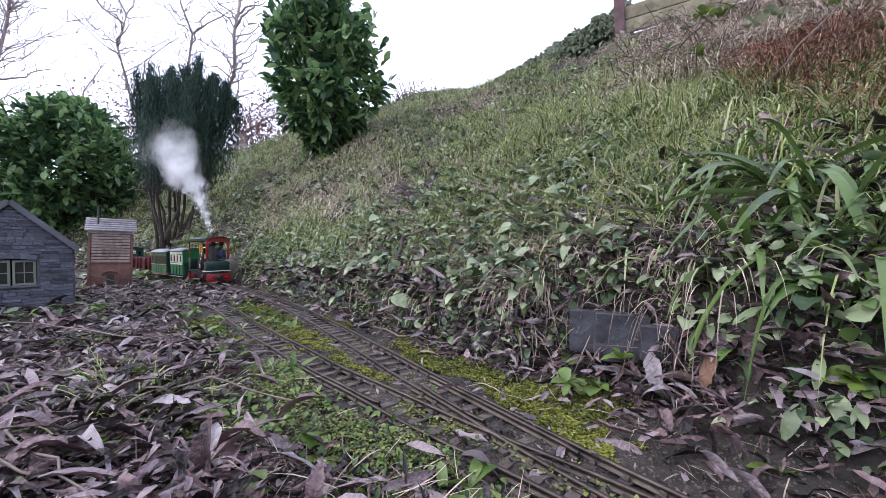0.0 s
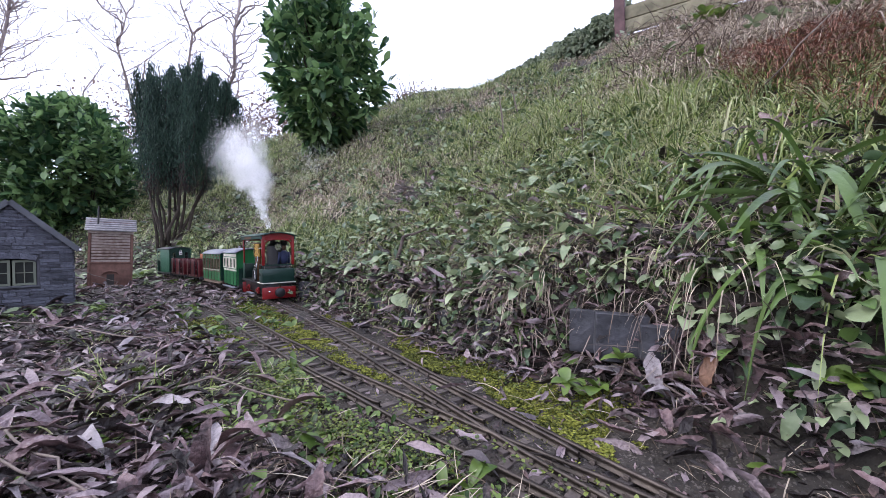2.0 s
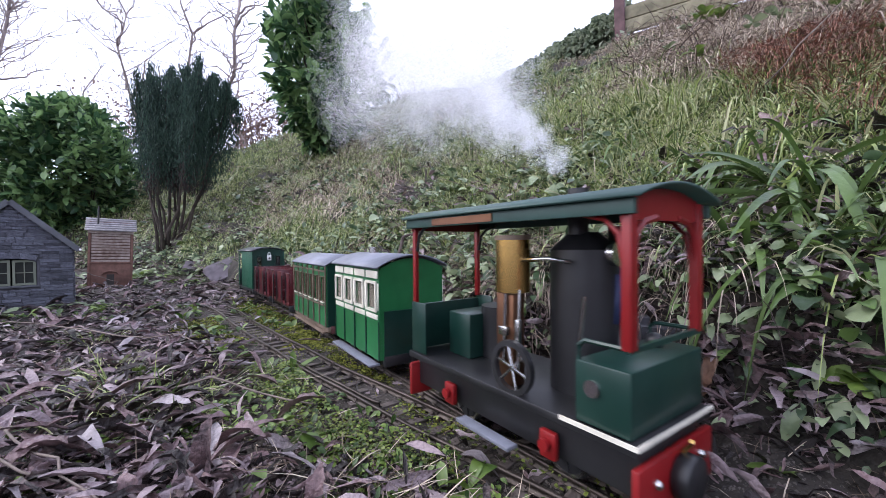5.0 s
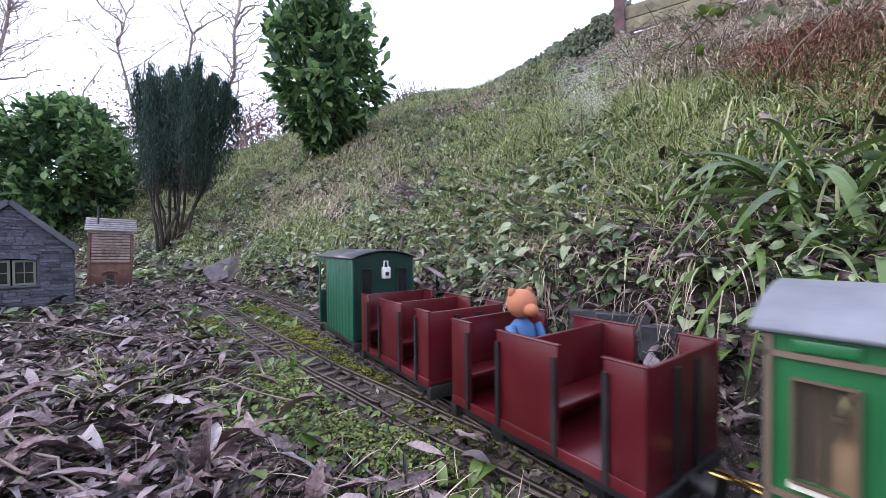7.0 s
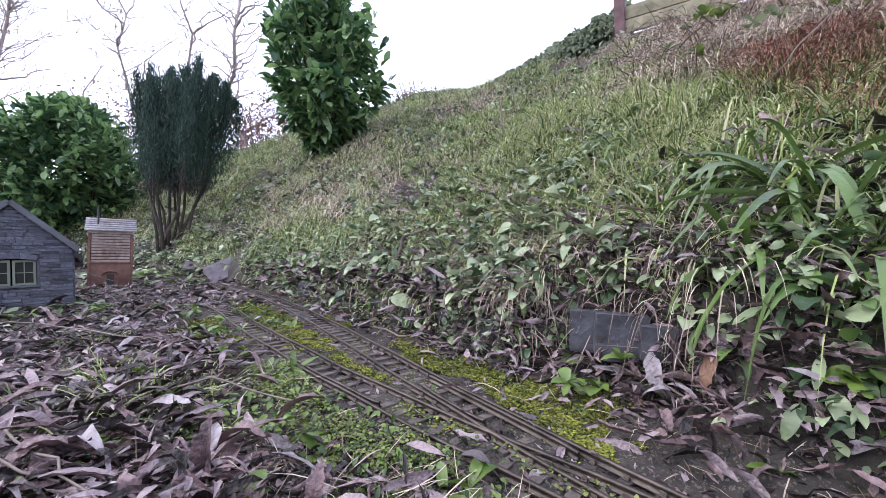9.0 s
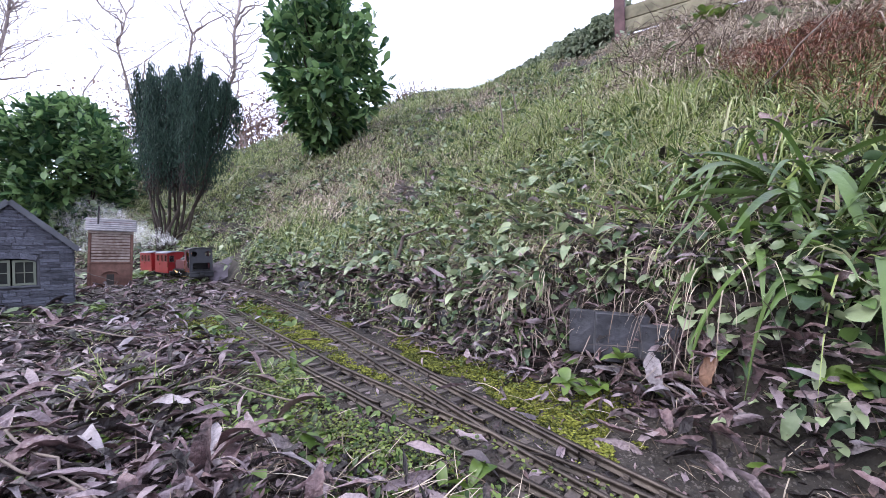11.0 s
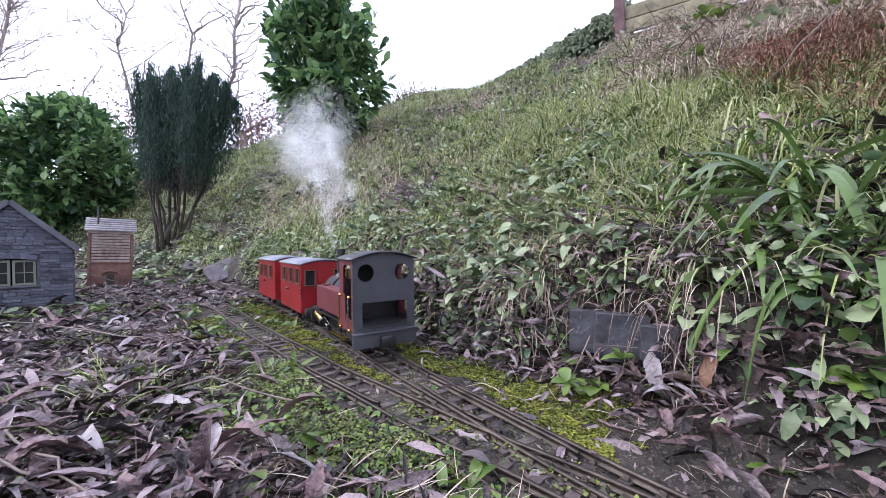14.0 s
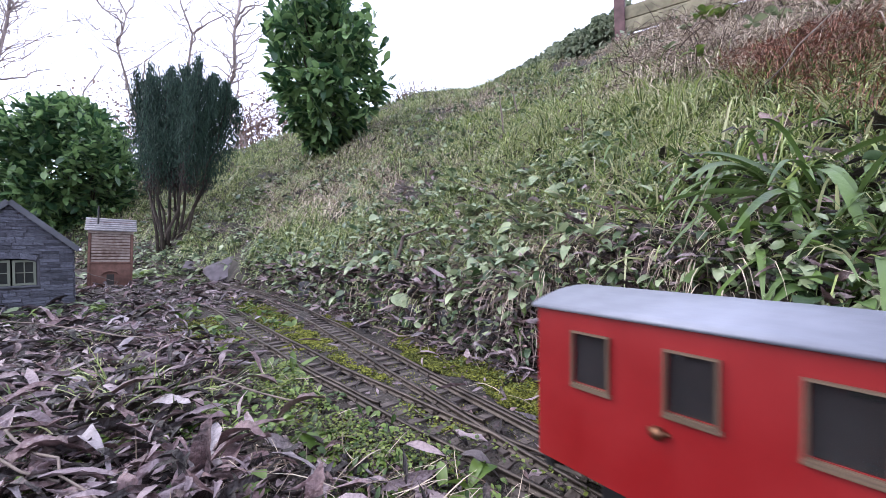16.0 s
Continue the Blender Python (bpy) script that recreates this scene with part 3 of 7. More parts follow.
def drape():
    """Small grey-green leaves, runners and roots hanging over the edge of the cut."""
    r = np.random.default_rng(71)
    b = np.concatenate([r.uniform(4, 53, 430), r.uniform(-26, 6, 260)])
    toe = np.interp(b, BK[:, 0], BK[:, 1])
    d = toe + np.abs(r.normal(0.045, 0.035, len(b)))
    d = np.where((b > 19) & (b < 31), np.maximum(d, toe + 0.035), d)
    x, y = d * np.sin(np.radians(b)), d * np.cos(np.radians(b))
    root = np.stack([x, y, land(x, y) + r.uniform(0.006, 0.045, len(b))], 1)
    a = r.uniform(0, 6.283, len(b))
    g = -root[:, :2] / np.linalg.norm(root[:, :2], axis=1)[:, None]
    aim = np.concatenate([0.8 * np.stack([np.cos(a), np.sin(a)], 1) + 0.9 * g, r.uniform(-0.3, 0.6, (len(b), 1))], 1)
    ln = r.gamma(5, 0.0036, len(b))
    v, f = leaves(r, root, aim, ln, ln * r.uniform(0.3, 0.75, len(b)), r.uniform(0.1, 0.9, len(b)), 0.25, 6, 0.48, 0.5, r.normal(0, 0.1, len(b)), 0.02, 0.55)
    f3 = f.reshape(len(b), -1, 4)
    grey = r.uniform(0, 1, len(b)) < 0.55
    stuff("edge_weeds", v, f3[grey].reshape(-1, 4), M_BRAMBLE, "grey green weeds hanging over the foot of the bank", "weeds")
    stuff("edge_weeds", v, f3[~grey].reshape(-1, 4), M_PLANTAIN, "dark green weeds hanging over the foot of the bank", "weeds")
    n = 120
    b = r.uniform(4, 33, n)
    d = np.interp(b, BK[:, 0], BK[:, 1]) + r.uniform(0.02, 0.05, n)
    x, y = d * np.sin(np.radians(b)), d * np.cos(np.radians(b))
    root = np.stack([x, y, land(x, y) + r.uniform(0.0, 0.02, n)], 1)
    g = -root[:, :2] / np.linalg.norm(root[:, :2], axis=1)[:, None]
    aim = np.concatenate([g + r.normal(0, 0.8, (n, 2)), r.uniform(-0.6, 0.5, (n, 1))], 1)
    v, f = leaves(r, root, aim, r.uniform(0.04, 0.11, n), r.uniform(0.0009, 0.002, n), r.uniform(0.3, 1.2, n), 0.9, 6, 0, 0.8, r.normal(0, 0.25, n))
    stuff("roots", v, f, M_STALK, "thin brown roots and runners over the stones", "roots")


drape()


def strap_plant(bearing, q, n, length, width, seed, name="strap_leaf_plant", label="clump of arching long green strap leaves", lean=1.25):
    r = np.random.default_rng(seed)
    toe, top = np.interp(bearing, BK[:, 0], BK[:, 1]), np.interp(bearing, BK[:, 0], BK[:, 2])
    d = toe + (top - toe) * q
    x, y = d * math.sin(radians(bearing)), d * math.cos(radians(bearing))
    c = np.array([[x, y, land(x, y)]])
    root, aim = tufts(c, n, 0.025, r, lean, 0.35)
    v, f = leaves(r, root, aim, r.uniform(0.55, 1.1, n) * length, r.uniform(0.7, 1.2, n) * width, r.uniform(0.35, 1.1, n), 0.3, 8, 0.45, 0.5, 0.0, 0.02, 0.62)
    k = f.shape[0] // n
    ob = thing(name, label, "plant", "strap leaf clumps", pose(x, y, float(c[0, 2])))
    o = c[0]
    per = 27
    for i in range(n):
        me = mesh_stuff("leaf", v[i * per:(i + 1) * per] - o, f[:k], M_PLANTAIN if i % 3 else M_STRAP, True)
        me.parent = ob
    return ob


for bb, qq, n, ln, wd in ((38.6, 0.045, 7, 0.19, 0.017), (45.5, 0.03, 7, 0.2, 0.02), (42, 0.03, 6, 0.12, 0.014), (32, 0.03, 5, 0.10, 0.012), (24.5, 0.20, 20, 0.22, 0.012), (27.5, 0.17, 16, 0.2, 0.016), (36, 0.12, 16, 0.24, 0.017), (41, 0.10, 18, 0.27, 0.020), (45.5, 0.085, 20, 0.27, 0.021), (48, 0.05, 14, 0.25, 0.018),
                          (33, 0.14, 14, 0.18, 0.013), (39.5, 0.16, 14, 0.2, 0.015), (29, 0.10, 12, 0.12, 0.012), (20, 0.13, 14, 0.14, 0.009), (15.5, 0.14, 14, 0.14, 0.009), (43, 0.05, 12, 0.16, 0.014), (34, 0.05, 10, 0.11, 0.011), (-21.5, 0.02, 12, 0.11, 0.011), (-4.5, 0.012, 9, 0.06, 0.008)):
    strap_plant(bb, qq, int(n * 1.7), ln, wd * 0.58, int(bb * 10 + 1000))


# ---- litter and moss on the flat ----
def flat_places(n, seed, x0=-2.6, x1=0.5, y0=0.12, y1=3.0):
    """Places on the level ground, nearer ones denser."""
    r = np.random.default_rng(seed)
    b, d = r.uniform(-62, 62, n), np.exp(r.uniform(math.log(0.17), math.log(3.4), n))
    x, y = d * np.sin(np.radians(b)), d * np.cos(np.radians(b))
    toe = np.interp(np.degrees(np.arctan2(x, y)), BK[:, 0], BK[:, 1])
    ok = (d < toe + 0.03)
    return np.stack([x[ok], y[ok], land(x[ok], y[ok])], 1)


def lateral(p, line, run):
    """Signed distance to the left of a line, and the way along it."""
    st = line[::6]
    k = np.argmin((p[:, None, 0] - st[None, :, 0]) ** 2 + (p[:, None, 1] - st[None, :, 1]) ** 2, 1)
    t = np.gradient(st, axis=0)
    t /= np.linalg.norm(t, axis=1)[:, None]
    dlt = p[:, :2] - st[k]
    return t[k, 0] * dlt[:, 1] - t[k, 1] * dlt[:, 0], run[::6][k]


def litter():
    r = np.random.default_rng(31)
    p = flat_places(36000, 32)
    m, m_at = lateral(p, LINE, RUN)
    s, s_at = lateral(p, LINE2, RUN2)
    near_siding = (np.abs(s) < 0.06) & (s_at > 0.62) & (s_at < RUN2[-1] - 0.05)
    left = (s < -0.05) & (m < -0.05)
    right = (m > np.where(m_at > -0.34, 0.15, 0.115) + 0.02 * hills(p[:, 0], p[:, 1], 12, 3))
    far = ((p[:, 1] > 1.2) & (m < -0.045)) | ((m_at < -0.85) & (m > 0.05))
    keep = ((left & (s < -0.11 + 0.05 * hills(p[:, 0], p[:, 1], 9, 8))) | right | far) & ~near_siding
    keep |= (r.uniform(0, 1, len(p)) < 0.03)
    bare = (np.hypot((p[:, 0] - 0.165) / 0.10, (p[:, 1] - 0.285) / 0.055) < 1) & (r.uniform(0, 1, len(p)) > 0.05)
    keep &= ~bare
    keep &= ~((s > -0.2) & (s < 0) & (m < 0) & (np.hypot(p[:, 0], p[:, 1]) < 0.62) & (r.uniform(0, 1, len(p)) > 0.12))
    keep &= ~((m > 0.1) & (p[:, 1] < 0.6) & (r.uniform(0, 1, len(p)) < 0.35))
    p = p[keep]
    n = len(p)
    a = r.uniform(0, 6.283, n)
    dd = np.hypot(p[:, 0], p[:, 1])
    aim = np.stack([np.cos(a), np.sin(a), r.normal(0.06, 0.2, n)], 1)
    p[:, 2] += r.uniform(0.0, 0.016, n)
    ln = r.uniform(0.012, 0.056, n) * (0.9 + 0.12 * dd)
    v, f = leaves(r, p, aim, ln, ln * r.uniform(0.11, 0.24, n), r.uniform(-0.2, 0.35, n), r.uniform(0.2, 1.2, n)[:, None, None], 6, 0.42, 0.8, r.normal(0, 0.2, n), 0.09)
    pale = r.uniform(0, 1, n) < np.where(p[:, 0] > 0.05, 0.07, 0.13)
    fp = f.reshape(n, -1, 4)
    stuff("leaf_litter", v, fp[~pale].reshape(-1, 4), M_DEAD, "thick layer of curled purplish brown fallen leaves", "fallen leaves")
    stuff("pale_leaf_litter", v, fp[pale].reshape(-1, 4), M_DEADPALE, "curled fallen leaves showing pale silvery undersides", "fallen leaves")
    # broken bits of leaf
    p = flat_places(26000, 36)
    m, m_at = lateral(p, LINE, RUN)
    s, _ = lateral(p, LINE2, RUN2)
    p = p[((m > np.where(m_at < -0.66, 0.04, 0.135)) | ((m < -0.05) & (s < -0.05)) | (p[:, 1] > 1.2)) | (r.uniform(0, 1, len(p)) < 0.15)]
    n = len(p)
    a = r.uniform(0, 6.283, n)
    p[:, 2] += r.uniform(0, 0.005, n)
    ln = r.uniform(0.004, 0.014, n)
    v, f = leaves(r, p, np.stack([np.cos(a), np.sin(a), r.normal(0.1, 0.3, n)], 1), ln, ln * r.uniform(0.2, 0.6, n), r.uniform(-0.2, 0.3, n), 0.5, 2, 0.45, 0.9, 0.0, 0.12)
    stuff("leaf_fragments", v, f, M_DEAD, "broken brown bits of fallen leaves on the soil", "fallen leaves")
    # chips and pebbles
    p = flat_places(90000, 43)
    m, s = lateral(p, LINE, RUN)[0], lateral(p, LINE2, RUN2)[0]
    p = p[((np.abs(m) < 0.13) | (np.abs(s) < 0.1)) & (np.hypot(p[:, 0], p[:, 1]) < 1.7)]
    p = np.concatenate([p, flat_places(30000, 33)])
    n = len(p)
    k = r.uniform(0.0007, 0.0030, n)
    base = np.array([(1, 0, 0), (-0.5, 0.8, 0), (-0.5, -0.8, 0), (0.1, 0, 0.8)])
    a = r.uniform(0, 6.283, n)
    rot = np.stack([np.cos(a), -np.sin(a), 0 * a, np.sin(a), np.cos(a), 0 * a, 0 * a, 0 * a, 0 * a + 1], 1).reshape(n, 3, 3)
    v = np.einsum("nij,kj->nki", rot, base) * k[:, None, None] + p[:, None, :] - (0, 0, 0.0006)
    f = (np.arange(n)[:, None, None] * 4 + np.array([(0, 1, 3), (1, 2, 3), (2, 0, 3)])[None]).reshape(-1, 3)
    stuff("gravel", v.reshape(-1, 3), f, M_PEBBLE, "scattered small stone chips on dark soil", "gravel")
    # thin pale stalks
    p = flat_places(5200, 39)
    p = p[(np.abs(lateral(p, LINE, RUN)[0]) > 0.06) & (np.abs(lateral(p, LINE2, RUN2)[0]) > 0.05)]
    n = len(p)
    a = r.uniform(0, 6.283, n)
    p[:, 2] += r.uniform(0.002, 0.016, n)
    v, f = leaves(r, p, np.stack([np.cos(a), np.sin(a), r.normal(0.1, 0.25, n)], 1), r.uniform(0.015, 0.06, n), r.uniform(0.0005, 0.0012, n), r.uniform(-0.1, 0.3, n), 0.2, 3, 0, 0.5, r.uniform(-0.2, 0.2, n))
    stuff("stalks", v, f, M_STRAW, "thin pale leaf stalks lying in the litter", "fallen stalks")
    # weeds among the litter
    p = flat_places(4200, 34)
    s, s_at = lateral(p, LINE2, RUN2)
    m, _ = lateral(p, LINE, RUN)
    keep = ((hills(p[:, 0], p[:, 1], 7, 12) > 0.12) & (m < -0.07)) | ((s < -0.03) & (s > -0.11) & (s_at > 0.8) & (r.uniform(0, 1, len(p)) < 0.45))
    keep &= ~((np.abs(s) < 0.03))
    c = p[keep]
    c = np.repeat(c, 6, 0)
    n = len(c)
    a = r.uniform(0, 6.283, n)
    c[:, :2] += r.normal(0, 0.008, (n, 2))
    aim = np.stack([np.cos(a), np.sin(a), r.uniform(0.2, 1.4, n)], 1)
    ln = r.uniform(0.012, 0.034, n) * np.clip(np.hypot(c[:, 0], c[:, 1]) / 0.75, 0.42, 1.0)
    v1 = leaves(r, c + (0, 0, 0.006), aim, ln, ln * r.uniform(0.25, 0.5, n), r.uniform(0.1, 0.7, n), 0.3, 4, 0.55, 0.4)
    stuff("ground_weeds", *v1, M_WEED, "small bright green weeds growing through the litter", "weeds")
    # patches of grass on the litter
    cs = np.array([(-0.42, 0.5), (-0.37, 0.47), (-0.46, 0.55), (-0.40, 0.42), (-0.5, 0.47), (-0.34, 0.54), (-0.72, 0.8), (-0.33, 0.47), (-0.55, 0.62)])
    cs = np.concatenate([cs, np.zeros((len(cs), 1))], 1)
    root, aim = tufts(cs, 60, 0.05, r, 1.1, 0.1)
    root[:, 2] += 0.008
    v1 = leaves(r, root, aim, r.uniform(0.03, 0.085, len(root)), r.uniform(0.001, 0.0022, len(root)), r.uniform(0.2, 0.9, len(root)), 0.3, 4, 0)
    stuff("ground_grass", *v1, M_GRASS, "thin tufts of green grass among fallen leaves", "grass")


    # the same litter goes on behind the view
    n = 9000
    b, d = r.uniform(62, 298, n), np.exp(r.uniform(math.log(0.2), math.log(3.2), n))
    x, y = d * np.sin(np.radians(b)), d * np.cos(np.radians(b))
    a = r.uniform(0, 6.283, n)
    p = np.stack([x, y, land(x, y) + r.uniform(0.002, 0.014, n)], 1)
    ln = r.uniform(0.03, 0.075, n)
    v, f = leaves(r, p, np.stack([np.cos(a), np.sin(a), r.normal(0.06, 0.2, n)], 1), ln, ln * r.uniform(0.16, 0.3, n), r.uniform(-0.2, 0.35, n), 0.5, 4, 0.42, 0.8, r.normal(0, 0.2, n), 0.09)
    stuff("rear_leaf_litter", v, f, M_DEAD, "loose brown fallen leaves on open soil", "fallen leaves")


litter()


def moss():
    """Cushions of moss and clover leaves beside and between the rails."""
    r = np.random.default_rng(41)
    sets, clover = [], []

    def strip(line, run, s0, s1, l0, l1, n, out, seed, size):
        q = np.random.default_rng(seed)
        s, l = q.uniform(s0, s1, n), q.uniform(l0, l1, n)
        c = np.stack([np.interp(s, run, line[:, 0]), np.interp(s, run, line[:, 1])], 1)
        h = np.stack([np.interp(s + 0.02, run, line[:, 0]), np.interp(s + 0.02, run, line[:, 1])], 1) - c
        h /= np.linalg.norm(h, axis=1)[:, None]
        x = c + np.stack([-h[:, 1], h[:, 0]], 1) * l[:, None]
        edge = np.minimum(np.minimum(s - s0, s1 - s) / (s1 - s0) * 4, np.minimum(l - l0, l1 - l) / (l1 - l0) * 3)
        ok = hills(x[:, 0], x[:, 1], 26, 5) + 0.5 * hills(x[:, 0], x[:, 1], 70, 15) + 1.4 * edge > (0.55 if out is sets else 0.8)
        x = x[ok]
        z = land(x[:, 0], x[:, 1]) + 0.004 + 0.004 * hills(x[:, 0], x[:, 1], 60, 6)
        root = np.concatenate([x, z[:, None]], 1)
        a = q.uniform(0, 6.283, len(x))
        if out is sets:
            aim = np.stack([np.cos(a), np.sin(a), q.uniform(0.3, 1.6, len(x))], 1)
            ln = q.uniform(0.6, 1.3, len(x)) * size
            out.append(leaves(q, root - (0, 0, 0.003), aim, ln, ln * 0.5, 0.3, 0.3, 2, 0.5, 0.8))
        else:
            aim = np.stack([np.cos(a), np.sin(a), q.uniform(-0.1, 0.5, len(x))], 1)
            ln = q.uniform(0.6, 1.3, len(x)) * size
            root[:, 2] += q.uniform(0, 0.01, len(x))
            out.append(leaves(q, root, aim, ln, ln * 0.85, 0.2, 0.2, 3, 0.5, 0.4))

    strip(LINE, RUN, -0.78, -0.14, 0.030, 0.125, 25600, sets, 1, 0.0048)
    strip(LINE, RUN, -0.66, -0.16, 0.024, 0.165, 38400, sets, 11, 0.0054)
    strip(LINE, RUN, -1.8, -0.72, -0.13, -0.03, 22400, sets, 2, 0.0058)
    strip(LINE, RUN, -1.1, -0.85, 0.03, 0.06, 1920, sets, 3, 0.0051)
    strip(LINE2, RUN2, 0.46, 0.90, -0.15, -0.028, 12800, sets, 4, 0.0051)
    strip(LINE2, RUN2, 0.56, 1.43, -0.018, 0.018, 1440, sets, 5, 0.0032)
    strip(LINE, RUN, -0.9, 0.0, -0.017, 0.017, 1440, sets, 6, 0.0032)
    strip(LINE2, RUN2, 1.10, 1.68, -0.12, -0.026, 4800, sets, 7, 0.0038)
    strip(LINE2, RUN2, 0.90, 1.52, -0.12, -0.028, 6000, clover, 8, 0.0038)
    strip(LINE2, RUN2, 1.33, 1.68, -0.018, 0.018, 375, clover, 9, 0.0043)
    strip(LINE, RUN, -0.6, -0.2, 0.07, 0.12, 500, clover, 10, 0.0043)
    strip(LINE, RUN, -1.0, -0.5, -0.085, -0.03, 6500, sets, 12, 0.0048)
    strip(LINE, RUN, -0.62, -0.3, -0.06, -0.028, 2200, sets, 13, 0.004)
    stuff("moss", *join(sets), M_MOSS, "yellow green moss cushions along the rails", "moss")
    stuff("clover", *join(clover), M_CLOVER, "low bright green clover beside the siding", "clover")


moss()


# ---- trees and bushes ----
def limb_points(a, b, bend, n, r):
    a, b = np.array(a, float), np.array(b, float)
    t = np.linspace(0, 1, n)[:, None]
    w = np.cumsum(r.normal(0, 1, (n, 3)), 0)
    w = w - t * w[-1] - (1 - t) * w[0]
    return a + (b - a) * t + w * bend * np.linalg.norm(b - a) / n ** 0.5


def laurel(name, label, x, y, z0, height, rx, bottom, seed, count, leaf, boxy=2.6):
    r = np.random.default_rng(seed)
    ob = thing(name, label, "bush", "laurel bushes", pose(x, y, z0))
    bm = bmesh.new()
    tips = []
    for k in range(13):
        a = k * 2.4
        tip = (rx * 0.75 * math.cos(a) * r.uniform(0.4, 1), rx * 0.75 * math.sin(a) * r.uniform(0.4, 1), height * r.uniform(0.55, 0.92))
        tube(limb_points((0.04 * math.cos(a), 0.04 * math.sin(a), -0.05), tip, 0.06, 7, r), 0.011, bm, 6, 0.004)
        tips.append(tip)
    part("trunk", bm, M_BARK, ob, "dark bare stems", True)
    # crown: leaves along many short shoots that fill an uneven shell
    n = count // 9
    u = r.uniform(-1, 1, n)
    a = r.uniform(0, 6.283, n)
    h = np.sqrt(1 - np.abs(u) ** boxy)
    bump = 1 + 0.17 * np.sin(3 * a + 2.5 * u + seed) + 0.15 * np.sin(5 * a - 4 * u) + 0.1 * np.sin(9 * a + 8 * u) + np.abs(r.normal(0, 0.09, n))
    bump = bump * (0.45 + 0.55 * np.clip((u + 1) / 0.75, 0, 1) ** 0.8)
    depth = r.uniform(0.3, 1.0, n) ** 0.5
    c = np.stack([rx * h * np.cos(a) * bump * depth, rx * h * np.sin(a) * bump * depth, bottom + (height - bottom) * (0.5 + 0.5 * u * (0.9 + 0.1 * bump))], 1)
    d = c - (0, 0, bottom + 0.35 * (height - bottom))
    d /= np.linalg.norm(d, axis=1)[:, None]
    d[:, 2] += 0.5
    root = np.repeat(c, 9, 0)
    dirs = np.repeat(d, 9, 0)
    pos = np.tile(np.linspace(-0.5, 0.5, 9), n)[:, None]
    root = root + dirs * pos * leaf * 1.3
    aim = dirs * 0.7 + r.normal(0, 0.75, root.shape)
    ln = leaf * r.uniform(0.65, 1.2, len(root))
    v, f = leaves(r, root, aim, ln, ln * r.uniform(0.38, 0.52, len(root)), r.uniform(0, 0.35, len(root)), 0.3, 4, 0.52, 0.6, 0.0, 0.0, 0.6)
    crown = mesh_stuff("crown", v, f, M_LAUREL, True)
    crown.parent = ob
    tagged(crown, "dense glossy green laurel leaves", kind="stuff")
    return ob


laurel("laurel_bush", "clipped evergreen laurel bush with glossy leaves on the slope", -1.03, 3.45, 0.95, 1.34, 0.40, 0.06, 51, 5000, 0.108)
laurel("laurel_bush", "large rounded dark evergreen laurel bush behind the model houses", -3.9, 4.1, 0.22, 1.40, 0.52, 0.05, 52, 10500, 0.10, 1.9)


def conifer():
    r = np.random.default_rng(61)
    x, y = -2.13, 3.05
    ob = thing("conifer", "dark vase shaped conifer with bare lower stems", "tree", m=pose(x, y, float(land(x, y)) - 0.03))
    sets, dead = [], []
    n, at = 34, np.linspace(0, 1, 9)
    for k in range(n):
        a = k * 2.399
        rad = math.sqrt((k + 0.5) / n)
        top = (0.17 + 0.345 * rad * math.cos(a), 0.29 * rad * math.sin(a), 1.33 - 0.10 * rad ** 3 + r.normal(0, 0.06))
        p = limb_points((0.07 * rad * math.cos(a) - 0.02, 0.06 * rad * math.sin(a), -0.03), top, 0.05, 9, r)
        belly = np.sin(np.pi * at ** 1.8) * 0.06 * rad
        p[:, 0] += belly * math.cos(a)
        p[:, 1] += belly * math.sin(a) * 0.85
        if k % 3 == 0:
            part("stem", tube(p, 0.013, None, 6, 0.003), M_BARK, ob, smooth=True)
        m = 2700
        t = r.uniform(0.14, 1.0, m) ** 0.52
        on = np.stack([np.interp(t, at, p[:, i]) for i in range(3)], 1)
        root = on + r.normal(0, 1, (m, 3)) * (0.011 + 0.12 * t[:, None] ** 1.6 * (1.02 - t[:, None]))
        aim = np.stack([r.normal(0, 0.3, m), r.normal(0, 0.3, m), np.ones(m)], 1)
        ln = r.uniform(0.011, 0.036, m)
        w = ln * r.uniform(0.13, 0.26, m)
        low = t < 0.45 + r.normal(0, 0.06, m)
        root[low] += (on[low] - root[low]) * 0.4
        sets.append(leaves(r, root[~low], aim[~low], ln[~low], w[~low], -0.05, 0.4, 2, 0.45, 1.5))
        if low.any():
            dead.append(leaves(r, root[low], aim[low], ln[low], w[low] * 0.7, 0.1, 0.4, 2, 0.45, 1.5))
    for nm, st, mt, lb in (("crown", sets, M_CONIFER, "dense dark green upright sprays"), ("dead_foliage", dead, M_CONDEAD, "thin brown dead sprays")):
        o = mesh_stuff(nm, *join(st), mt, True)
        o.parent = ob
        tagged(o, lb, kind="stuff")


conifer()


